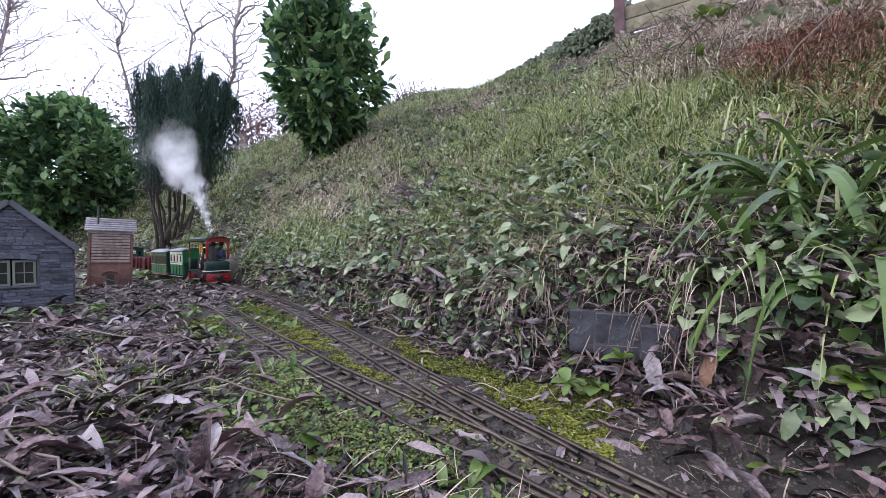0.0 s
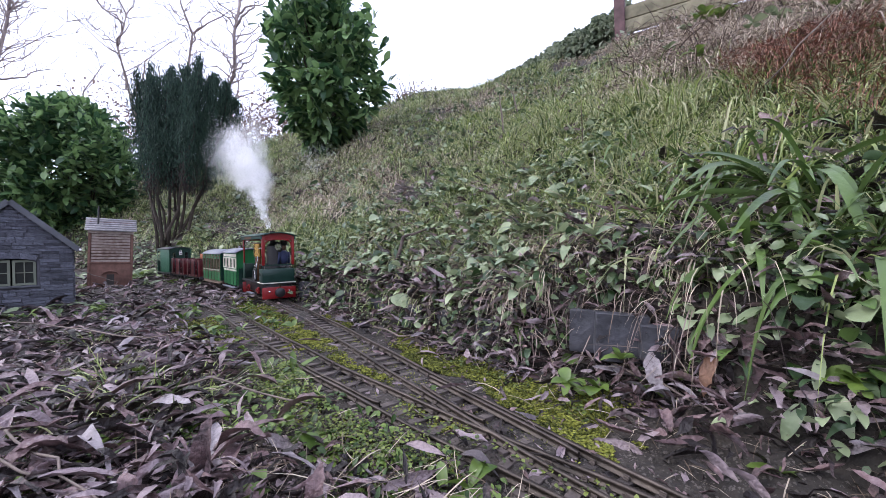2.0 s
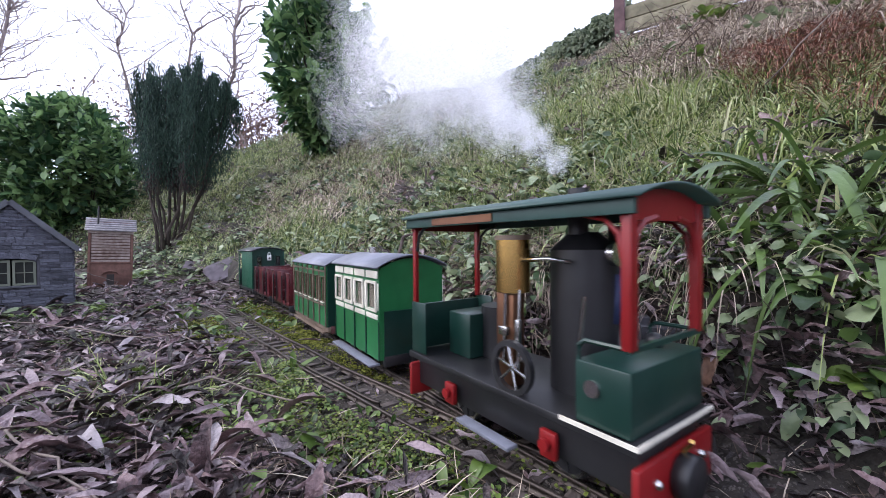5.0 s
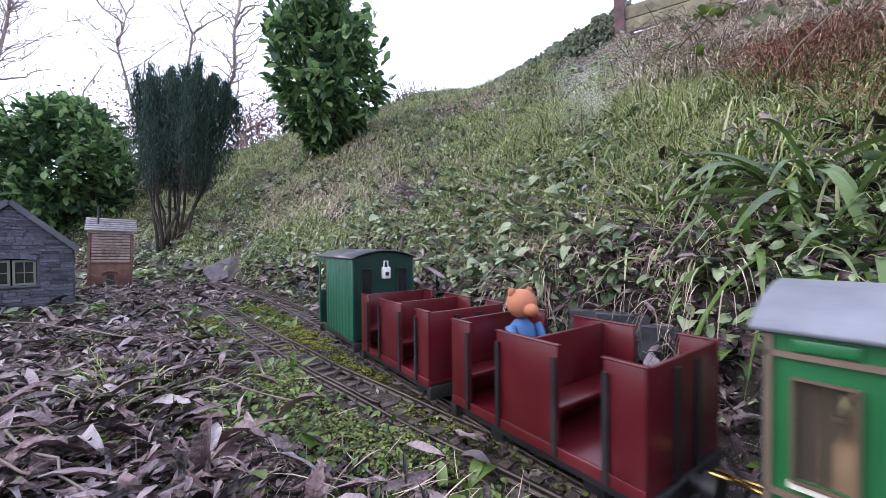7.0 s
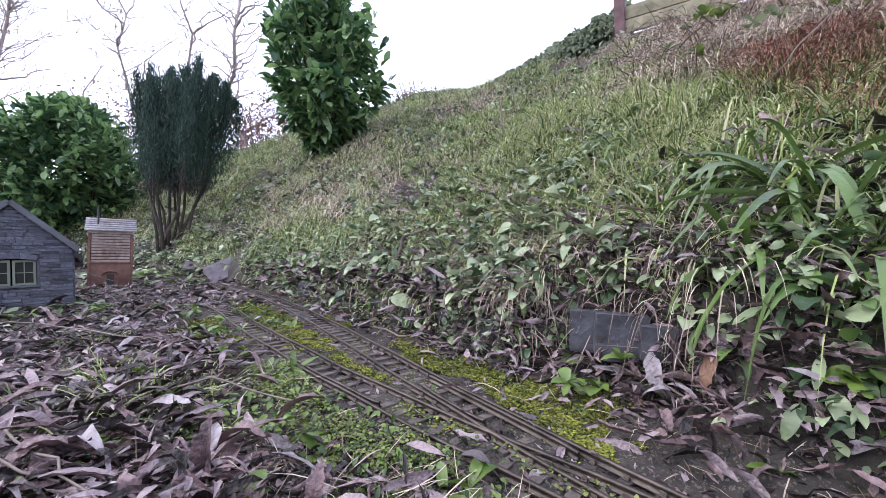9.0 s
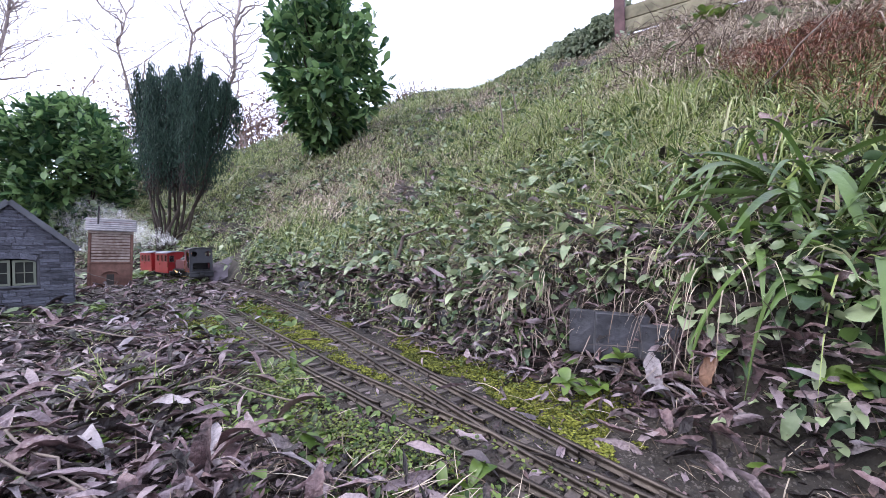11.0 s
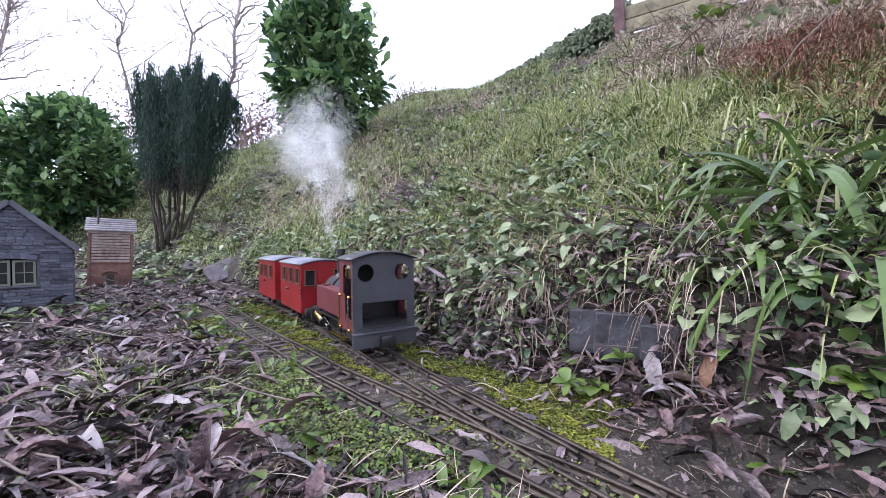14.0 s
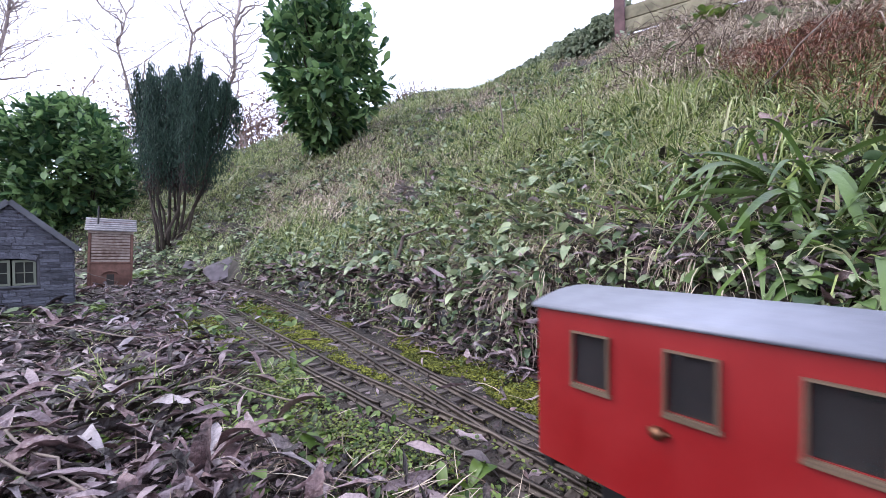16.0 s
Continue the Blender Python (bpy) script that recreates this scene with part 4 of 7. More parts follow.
def bare_tree(x, y, z0, height, lean, seed, label, thick=0.05, twigs=26):
    """Leafless tree: trunk, limbs and twigs."""
    r = np.random.default_rng(seed)
    ob = thing("bare_tree", label, "tree", "leafless trees", pose(x, y, z0))
    top = np.array([lean[0], lean[1], height])
    trunk = limb_points((0, 0, -0.2), top, 0.10, 12, r)
    part("trunk", tube(trunk, thick, None, 7, thick * 0.25), M_SKYTWIG, ob, smooth=True)
    fine = bmesh.new()
    for k in range(twigs):
        t = r.uniform(0.3, 1.0)
        c = np.array([np.interp(t, np.linspace(0, 1, 12), trunk[:, i]) for i in range(3)])
        a = r.uniform(0, 6.283)
        ln = height * r.uniform(0.12, 0.34) * (1.2 - t * 0.6)
        e = c + ln * np.array([math.cos(a), 0.6 * math.sin(a), r.uniform(0.3, 1.1)])
        q = limb_points(c, e, 0.14, 8, r)
        if k < 8:
            part("limb", tube(q, thick * 0.4, None, 5, thick * 0.1), M_SKYTWIG, ob, smooth=True)
        else:
            tube(q, thick * 0.22, fine, 4, thick * 0.05)
        for j in range(4):
            i = r.integers(2, 7)
            b2 = q[i] + ln * 0.4 * np.array([r.normal(0, 0.7), r.normal(0, 0.4), r.uniform(0.1, 0.9)])
            tube(limb_points(q[i], b2, 0.15, 5, r), thick * 0.12, fine, 4, thick * 0.04)
    tagged(part("twig_spray", fine, M_SKYTWIG, ob), "fine bare twigs", kind="stuff")
    return ob


bare_tree(-5.67, 8.6, 0.9, 5.6, (0.1, 0), 71, "tall slender leafless tree against the pale sky", 0.05, 60)
bare_tree(-4.5, 8.8, 1.0, 5.4, (0.05, 0), 72, "upright leafless tree with fine twigs behind the conifer", 0.075, 60)
bare_tree(-5.95, 8.0, 0.8, 4.6, (-0.7, 0), 73, "leaning leafless tree with forked limbs", 0.05, 60)
bare_tree(-9.9, 8.5, 0.6, 6.6, (1.2, -0.5), 74, "leafless tree with drooping thin branches", 0.06, 90)
bare_tree(-3.45, 8.2, 1.3, 2.8, (0.35, 0), 75, "small twiggy leafless tree behind the bank", 0.04, 60)
bare_tree(-7.6, 8.3, 0.7, 3.6, (0.3, 0), 76, "thin leafless sapling behind the laurel", 0.03, 40)


def shrub(x, y, z0, w, h, seed, label, material, count=900, leaf=0.05):
    r = np.random.default_rng(seed)
    ob = thing("shrub", label, "shrub", "background shrubs", pose(x, y, z0))
    bm = bmesh.new()
    for k in range(16):
        a = r.uniform(0, 6.283)
        tube(limb_points((0.1 * math.cos(a), 0.1 * math.sin(a), -0.1), (w * 0.45 * math.cos(a) * r.uniform(0.3, 1), w * 0.3 * math.sin(a), h * r.uniform(0.6, 1)), 0.1, 6, r), 0.014, bm, 4, 0.004)
    part("stems", bm, M_TWIG, ob)
    c = np.stack([r.normal(0, w * 0.22, count), r.normal(0, w * 0.16, count), h * np.clip(r.normal(0.58, 0.2, count), 0.02, 1.05)], 1)
    ln = leaf * r.uniform(0.5, 1.3, count)
    v, f = leaves(r, c, r.normal(0, 1, (count, 3)) + (0, 0, 0.3), ln, ln * 0.5, 0.2, 0.2, 2, 0.5, 1)
    o = mesh_stuff("crown", v, f, material, True)
    o.parent = ob
    tagged(o, kind="stuff")


M_HAZEL = mat("brown_shrub_leaf", (0.12, 0.07, 0.06), (0.30, 0.20, 0.17), 0.8, 8, 0.1, spread=0.9, subs=0.2)
shrub(-6.0, 7.2, 0.9, 2.0, 2.15, 81, "brown twiggy shrub behind the laurel", M_HAZEL, 1500, 0.07)
shrub(-3.3, 7.0, 1.2, 1.2, 1.65, 82, "purplish grey twiggy shrub beside the conifer", M_HAZEL, 1900, 0.06)
shrub(-8.3, 7.5, 0.8, 1.8, 1.5, 83, "low pale shrub at the garden's edge", M_HAZEL, 800, 0.07)
shrub(-0.35, 5.6, 2.12, 0.9, 0.32, 84, "low twiggy shrub on the crest of the bank", M_HAZEL, 500, 0.04)
for k, (xx, yy, ww, hh) in enumerate(((-0.75, 5.9, 0.5, 0.35), (-0.55, 5.75, 0.5, 0.26))):
    r_ = np.random.default_rng(90 + k)
    cc = np.array([[xx, yy, 0]])
    rt, am = tufts(cc, 70, 0.05, r_, 1.2, 0)
    tagged(mesh_stuff("spiky_plant", *leaves(r_, rt, am, r_.uniform(0.2, 0.4, 70), r_.uniform(0.012, 0.02, 70), r_.uniform(0, 0.5, 70), 0.3, 4, 0), M_HEDGE, True), "spiky leaved plant on the crest of the bank", "plant", "spiky plants")


def hedge():
    """Ivy hedge along the crest, higher towards the fence."""
    r = np.random.default_rng(95)
    n = 12000
    b = r.uniform(8.5, 25.5, n)
    top = np.interp(b, BK[:, 0], BK[:, 2]) * 1.06
    w = r.normal(0, 0.14, n)
    h = np.interp(b, (8.5, 12, 17, 21, 25.5), (0.04, 0.13, 0.27, 0.34, 0.40)) * (0.95 + 0.08 * np.sin(b * 2.1))
    d = top + w
    x, y = d * np.sin(np.radians(b)), d * np.cos(np.radians(b))
    z = np.interp(b, BK[:, 0], BK[:, 3]) - 0.06 + (h + 0.06) * np.sqrt(np.clip(1 - (w / 0.32) ** 2, 0, 1)) * r.uniform(0.3, 1, n) ** 0.4
    ln = r.uniform(0.03, 0.065, n)
    v, f = leaves(r, np.stack([x, y, z], 1), r.normal(0, 1, (n, 3)) + (0, -0.4, 0.5), ln, ln * 0.75, 0.2, 0.25, 2, 0.4, 1)
    tagged(mesh_stuff("ivy_hedge", v, f, M_HEDGE, True), "dense ivy hedge along the crest of the bank", "hedge", kind="stuff")


hedge()
# ---- paints ----
def paint(name, c, rough=0.4, metal=0.0, wear=0.25, coat=0.0, scale=30, bump=0.06):
    d = tuple(v * (1 - wear) for v in c)
    l = tuple(min(1, v * (1 + wear * 0.5) + 0.01) for v in c)
    return mat(name, d, l, rough, scale, bump, metal, coat=coat)


P_RED = paint("signal_red_paint", (0.215, 0.0025, 0.0045), 0.42, wear=0.15)
P_MAROON = paint("maroon_paint", (0.088, 0.0045, 0.009), 0.28)
P_TANKRED = paint("loco_maroon_paint", (0.135, 0.026, 0.033), 0.42)
P_GREEN = paint("bright_green_paint", (0.014, 0.135, 0.042), 0.33)
P_DKGREEN = paint("dark_green_paint", (0.005, 0.032, 0.024), 0.32)
P_VANGREEN = paint("van_green_paint", (0.004, 0.085, 0.043), 0.45)
P_CREAM = paint("cream_paint", (0.72, 0.68, 0.58), 0.5)
P_BROWN = paint("brown_beading", (0.15, 0.105, 0.075), 0.6)
P_FRAME = paint("window_frame_wood", (0.13, 0.085, 0.055), 0.5)
P_ROOF = paint("grey_roof", (0.19, 0.2, 0.245), 0.5, wear=0.2, scale=60, bump=0.15)
P_ROOFDK = paint("dark_roof", (0.05, 0.052, 0.062), 0.36, scale=60, bump=0.15)
P_ROOFGRN = paint("green_roof", (0.02, 0.06, 0.05), 0.5)
P_BLACK = paint("black_paint", (0.013, 0.013, 0.015), 0.4)
P_BOILER = mat("sooty_boiler_paint", (0.006, 0.006, 0.008), (0.05, 0.052, 0.064), 0.3, 26, 0.35, bscale=90)
P_GREY = paint("satin_grey_paint", (0.05, 0.052, 0.06), 0.45)
P_STEEL = paint("bright_steel", (0.62, 0.61, 0.60), 0.22, 1.0)
P_BRASS = paint("brass", (0.66, 0.42, 0.14), 0.25, 1.0)
P_COPPER = paint("copper", (0.22, 0.11, 0.065), 0.45, 1.0)
P_WHITE = paint("white_paint", (0.78, 0.78, 0.76), 0.4)
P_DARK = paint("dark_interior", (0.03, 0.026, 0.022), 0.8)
P_SEAT = paint("pale_seat_wood", (0.34, 0.24, 0.15), 0.6)
P_SOLE = paint("maroon_solebar", (0.10, 0.03, 0.03), 0.5)


def glass_mat(name="window_glass", tint=(0.75, 0.78, 0.75, 1), veil=0.3, veil_color=(0.34, 0.29, 0.24, 1)):
    """Glazing with an uneven diffuse veil that stands in for reflections and lit interiors."""
    m = bpy.data.materials.new(name)
    m.use_nodes = True
    N, L = m.node_tree.nodes, m.node_tree.links
    p = N["Principled BSDF"]
    p.inputs["Base Color"].default_value = tint
    p.inputs["Roughness"].default_value = 0.06
    p.inputs["Transmission Weight"].default_value = 1.0
    p.inputs["IOR"].default_value = 1.35
    # diffuse colour that paints reflected and interior light onto the pane
    d, mx = N.new("ShaderNodeBsdfDiffuse"), N.new("ShaderNodeMixShader")
    d.inputs[0].default_value = veil_color
    tc, no, mp = N.new("ShaderNodeTexCoord"), N.new("ShaderNodeTexNoise"), N.new("ShaderNodeMapRange")
    no.inputs["Scale"].default_value, no.inputs["Detail"].default_value = 25, 2
    mp.inputs[3].default_value, mp.inputs[4].default_value = veil * 0.6, veil * 1.4
    L.new(tc.outputs["Object"], no.inputs["Vector"])
    L.new(no.outputs[0], mp.inputs[0])
    L.new(mp.outputs[0], mx.inputs[0])
    L.new(p.outputs[0], mx.inputs[1])
    L.new(d.outputs[0], mx.inputs[2])
    L.new(mx.outputs[0], N["Material Output"].inputs[0])
    return m


GLASS = glass_mat()
GLASS_CARRIAGE = glass_mat("veiled_carriage_glass", (0.8, 0.76, 0.68, 1), 0.09, (0.34, 0.26, 0.2, 1))
# dark tint puts the dim interior behind these panes into the glass colour
GLASS_DARK = glass_mat("dimmed_glass", (0.33, 0.36, 0.38, 1), 0.2, (0.07, 0.065, 0.068, 1))
ROLLING, RIDERS = ([], []), ([], [])


def wheel(ob, x, y, r, side, train=None, spokes=True):
    """A flanged wheel as a part; side is -1 or 1."""
    hub = pose(x, y, r)
    bm = cyl((0, -0.0025, 0), (0, 0.0025, 0), r, seg=28)
    cyl((0, -side * 0.0025, 0), (0, -side * 0.0037, 0), r * 1.08, seg=28, bm=bm)
    w = part("wheel", bm, P_BLACK, ob)
    w.matrix_basis = hub
    part("tyre", ring_bm(r * 0.99, r * 0.86, 0.0008, side * 0.0026), P_STEEL, w)
    if spokes:
        sp = bmesh.new()
        for k in range(4):
            a = k * math.pi / 4
            cyl((-r * 0.82 * math.cos(a), side * 0.003, -r * 0.82 * math.sin(a)), (r * 0.82 * math.cos(a), side * 0.003, r * 0.82 * math.sin(a)), 0.0013, seg=6, bm=sp)
        cyl((0, side * 0.002, 0), (0, side * 0.0055, 0), r * 0.22, seg=12, bm=sp)
        part("spoke_web", sp, P_BLACK, w)
    if train is not None:
        ROLLING[train].append((w, hub, r, 1))
    return w


def ring_bm(r1, r0, t, y, seg=28):
    bm = bmesh.new()
    return panel(disc(0, 0, r1, seg), [disc(0, 0, r0, seg)], t, Matrix.Translation((0, y, 0)) @ SIDE, bm)


def coupler(ob, x, z=0.028, sgn=1):
    bm = cyl((x, 0, z), (x + sgn * 0.01, 0, z), 0.006, seg=14)
    cyl((x + sgn * 0.008, 0, z), (x + sgn * 0.016, 0, z), 0.011, seg=20, bm=bm)
    part("coupler", bm, P_BLACK, ob, smooth=False)
    part("coupling_link", tube([(x + sgn * (0.012 + 0.012 * math.sin(a)), 0.004 * math.cos(a), z + 0.012) for a in (0, 0.8, 1.57, 2.3, 3.14)], 0.0012, None, 6), P_BRASS, ob)


def underframe(ob, L, w=0.085, z0=0.016, z1=0.031, r=0.0135, material=None):
    part("underframe", box(-L + 0.006, -0.006, -w / 2, w / 2, z0 + 0.006, z1, 0.001), material or P_BLACK, ob)
    for x in (-0.24 * L, -0.76 * L):
        part("axle", cyl((x, -0.022, r), (x, 0.022, r), 0.002, seg=8), P_STEEL, ob)
        for s in (-1, 1):
            wheel(ob, x, s * 0.0235, r, s, None, False)
            part("axle_box", box(x - 0.009, x + 0.009, s * 0.036 - 0.003, s * 0.036 + 0.003, 0.007, 0.026, 0.001), P_BLACK, ob)
    for x in (-0.001, -L + 0.001):
        part("buffer_beam", box(x - 0.004, x + 0.004, -w / 2 - 0.004, w / 2 + 0.004, z0, z1, 0.001), material or P_BLACK, ob)
    coupler(ob, 0.004)
    coupler(ob, -L - 0.002, 0.028, -1)


def window(ob, frame_mat, x0, x1, z0, z1, y, side, bar=0.0026, name="window", glass=None):
    """A framed window in a side wall, frame proud of the sheet."""
    m = Matrix.Translation((0, y - (0.0035 if side < 0 else -0.0008), 0)) @ SIDE
    fr = panel(rect(x0 - bar, x1 + bar, z0 - bar, z1 + bar), [rect(x0, x1, z0, z1)], 0.0027, m)
    w = part(name, fr, frame_mat, ob)
    g = part("pane", box(x0 - 0.001, x1 + 0.001, y - side * 0.0012 - 0.0003, y - side * 0.0012 + 0.0003, z0 - 0.001, z1 + 0.001), glass or GLASS, w)
    g.visible_shadow = False
    return w


def end_window(ob, frame_mat, y0, y1, z0, z1, x, side, bar=0.003):
    m = Matrix.Translation((x - (0.0025 if side < 0 else 0.0), 0, 0)) @ ENDS
    w = part("end_window", panel(rect(y0 - bar, y1 + bar, z0 - bar, z1 + bar), [rect(y0, y1, z0, z1)], 0.0025, m), frame_mat, ob)
    g = part("pane", box(x - side * 0.0012 - 0.0003, x - side * 0.0012 + 0.0003, y0, y1, z0, z1), GLASS_DARK, w)
    g.visible_shadow = False
    return w


def arch_end(w, z0, z1, rise, n=12):
    """Outline of an end wall with an arched top."""
    return [(-w / 2, z0), (w / 2, z0)] + [(w / 2 - w * k / n, z1 + rise * (1 - (1 - 2 * k / n) ** 2)) for k in range(n + 1)]


def shell(ob, L, w, z0, z1, rise, side_holes, end_holes, material, t=0.0022, ends=(True, True), name="body"):
    """Sides, ends and floor of a closed wagon body."""
    for s in (-1, 1):
        y = s * w / 2 - (0 if s < 0 else t)
        part("side_wall", panel(rect(-L, 0, z0, z1), side_holes, t, Matrix.Translation((0, y, 0)) @ SIDE), material, ob)
    for k, x in enumerate((-t, -L)):
        if ends[k]:
            part("end_wall", panel(arch_end(w - 2 * t - 0.0004, z0, z1, rise), end_holes[k], t, Matrix.Translation((x, 0, 0)) @ ENDS), material, ob)
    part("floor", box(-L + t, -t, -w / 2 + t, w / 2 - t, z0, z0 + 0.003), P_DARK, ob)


def red_coach(label, qs, front_door, L=0.213, wz=(0.093, 0.128)):
    w, z0, z1 = 0.112, 0.029, 0.142
    ob = thing("passenger_coach", label, "model coach", "red model coaches")
    xs = [(-L + a * L, -L + b * L) for a, b in qs]
    holes = [rect(a, b, *wz) for a, b in xs]
    eh = [rect(-0.046, -0.024, 0.094, 0.128), rect(0.024, 0.046, 0.094, 0.128)]
    shell(ob, L, w, z0, z1, 0.0085, holes, (eh if front_door else [], []), P_RED)
    for s in (-1, 1):
        for a, b in xs:
            wd = window(ob, P_FRAME, a, b, *wz, s * w / 2, s, 0.0012, glass=GLASS_DARK)
            y = s * (w / 2 + 0.0012)
            part("window_sill", box(a - 0.002, b + 0.002, y - 0.0016, y + 0.0016, wz[0] - 0.004, wz[0] - 0.0015, 0.0004), P_FRAME, wd)
        kx = -L + 0.42 * L
        part("door_knob", ball((kx, s * (w / 2 + 0.003), 0.079), 0.0042, cyl((kx - 0.006, s * (w / 2 + 0.001), 0.079), (kx + 0.006, s * (w / 2 + 0.001), 0.079), 0.0015, seg=8)), P_COPPER, ob, smooth=True)
    if front_door:
        for a, b in ((-0.046, -0.024), (0.024, 0.046)):
            end_window(ob, P_FRAME, a, b, 0.094, 0.128, 0.0, 1, 0.0016)
        part("end_door", box(0.0, 0.0012, -0.017, 0.017, 0.034, 0.140), P_RED, ob)
        part("door_handle", box(0.0012, 0.004, -0.013, -0.009, 0.098, 0.101), P_STEEL, ob)
        part("handrail", tube([(0.003, -0.026, 0.088), (0.004, 0.028, 0.088)], 0.0008, None, 6), P_BROWN, ob)
        part("end_platform", box(0.004, 0.024, -0.05, 0.05, 0.027, 0.041, 0.002), P_BLACK, ob)
        for y in (-0.02, 0.022):
            part("platform_rail", tube([(0.014, y, 0.04), (0.014, y, 0.072), (0.008, y, 0.088)], 0.0011, None, 6), P_BLACK, ob)
        for z in (0.074, 0.082, 0.066):
            part("hinge", box(-0.004, 0.002, -w / 2 - 0.002, -w / 2 + 0.002, z, z + 0.003), P_BRASS, ob)
    part("roof", arch_roof(-L - 0.004, 0.004, w + 0.006, z1, 0.010, 0.0025), P_ROOF, ob, "plain grey curved roof", True)
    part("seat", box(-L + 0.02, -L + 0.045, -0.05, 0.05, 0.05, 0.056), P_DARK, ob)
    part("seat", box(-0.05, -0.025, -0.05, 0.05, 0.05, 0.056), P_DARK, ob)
    underframe(ob, L)
    return ob


def panelled_coach():
    L, w, z0, z1 = 0.253, 0.11, 0.030, 0.148
    ob = thing("passenger_coach", "green panelled model coach with brown beading and grey roof", "model coach", "green model coaches")
    n = 6
    pitch = L / n
    holes, xs = [], []
    for k in range(n):
        a = -L + k * pitch
        xs.append((a + 0.011, a + pitch - 0.011))
        holes.append(rect(a + 0.011, a + pitch - 0.011, 0.080, 0.127))
    eh = [[], []]
    shell(ob, L, w, z0, z1, 0.016, holes, eh, P_GREEN)
    for s in (-1, 1):
        for a, b in xs:
            wd = window(ob, P_FRAME, a, b, 0.080, 0.127, s * w / 2, s, 0.0011, glass=GLASS_CARRIAGE)
            part("window_sill", box(a - 0.002, b + 0.002, s * (w / 2) - 0.003, s * (w / 2) + 0.003, 0.076, 0.079), P_CREAM, wd)
        y0, y1 = sorted((s * (w / 2 + 0.0002), s * (w / 2 + 0.0024)))
        for k in range(n + 1):
            x = -L + k * pitch + (0.0012 if k == 0 else -0.0012 if k == n else 0)
            part("beading", box(x - 0.0014, x + 0.0014, y0, y1, z0, z1 - 0.001), P_BROWN, ob)
        for z in (0.0715, 0.138):
            part("waist_rail", box(-L, 0, y0, y1 + 0.0003 * s if s > 0 else y1, z - 0.0014, z + 0.0014), P_BROWN, ob)
        for k in range(n):
            x = -L + (k + 0.5) * pitch
            part("vent", box(x - 0.011, x + 0.011, y0, y1, 0.1405, 0.146, 0.0006), P_GREEN, ob)
        part("solebar", box(-L - 0.004, 0.004, s * 0.050 - 0.003, s * 0.050 + 0.003, 0.020, 0.0295, 0.001), P_BROWN, ob)
        part("step_board", box(-L + 0.01, -0.01, s * 0.054 - 0.006, s * 0.054 + 0.006, 0.0165, 0.0195, 0.0006), P_BROWN, ob)
    for o in ob.children:
        if o.name.startswith("end_wall"):
            o.data.materials[0] = P_DKGREEN
    for x0, x1 in ((0.0003, 0.0022), (-L - 0.0022, -L - 0.0003)):
        for k in range(7):
            y = -0.051 + k * 0.017
            part("end_rib", box(x0, x1, y - 0.0012, y + 0.0012, z0, z1 + 0.012 * (1 - (y / 0.055) ** 2)), P_DKGREEN, ob)
    part("roof", arch_roof(-L - 0.006, 0.006, w + 0.008, z1, 0.019, 0.0025), P_ROOF, ob, "pale grey curved roof", True)
    for k in range(5):
        x = -L + (k + 0.6) * 0.048
        part("seat", box(x - 0.006, x + 0.006, -0.05, 0.05, 0.034, 0.100, 0.002), P_RED if k == 2 else P_SEAT, ob)
    underframe(ob, L, 0.085, material=P_SOLE)
    return ob


def cream_coach():
    L, w, z0, z1 = 0.19, 0.106, 0.026, 0.156
    ob = thing("passenger_coach", "short green model coach with cream upper panels", "model coach", "green model coaches")
    n = 4
    pitch = L / n
    holes = []
    xs = []
    for k in range(n):
        a = -L + k * pitch
        xs.append((a + 0.009, a + pitch - 0.009))
        holes.append(rect(a + 0.009, a + pitch - 0.009, 0.098, 0.134))
    shell(ob, L, w, z0, z1, 0.014, holes, ([], []), P_GREEN)
    for s in (-1, 1):
        y0, y1 = sorted((s * (w / 2 + 0.0002), s * (w / 2 + 0.0018)))
        for a, b in xs:
            window(ob, P_CREAM, a, b, 0.098, 0.134, s * w / 2, s, 0.0038)
            part("cream_panel", box(a - 0.006, b + 0.006, y0, y1, 0.1415, 0.1525, 0.0008), P_CREAM, ob)
            part("cream_panel", box(a - 0.006, b + 0.006, y0, y1, 0.083, 0.0905, 0.0008), P_CREAM, ob)
        for k in range(n + 1):
            x = -L + k * pitch
            part("side_panel", box(max(-L, x - 0.003), min(0, x + 0.003), y0, y1, 0.097, 0.135, 0.0006), P_CREAM, ob)
            part("beading", box(max(-L, x - 0.0012), min(0, x + 0.0012), y0, y1, z0, 0.081), P_DKGREEN, ob)
        part("step_board", box(-L + 0.01, -0.01, s * 0.056 - 0.008, s * 0.056 + 0.008, 0.016, 0.019, 0.0006), P_ROOF, ob)
    part("roof", arch_roof(-L - 0.005, 0.005, w + 0.012, z1, 0.017, 0.0025), P_ROOF, ob, "grey curved roof", True)
    part("roof_vent", cyl((-L + 0.05, 0, 0.172), (-L + 0.05, 0, 0.186), 0.009, seg=16), P_STEEL, ob)
    part("end_panel", box(0.0003, 0.0016, -0.046, 0.046, 0.03, 0.095), P_DKGREEN, ob)
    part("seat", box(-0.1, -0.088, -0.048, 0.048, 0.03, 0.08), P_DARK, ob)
    underframe(ob, L, 0.085)
    return ob


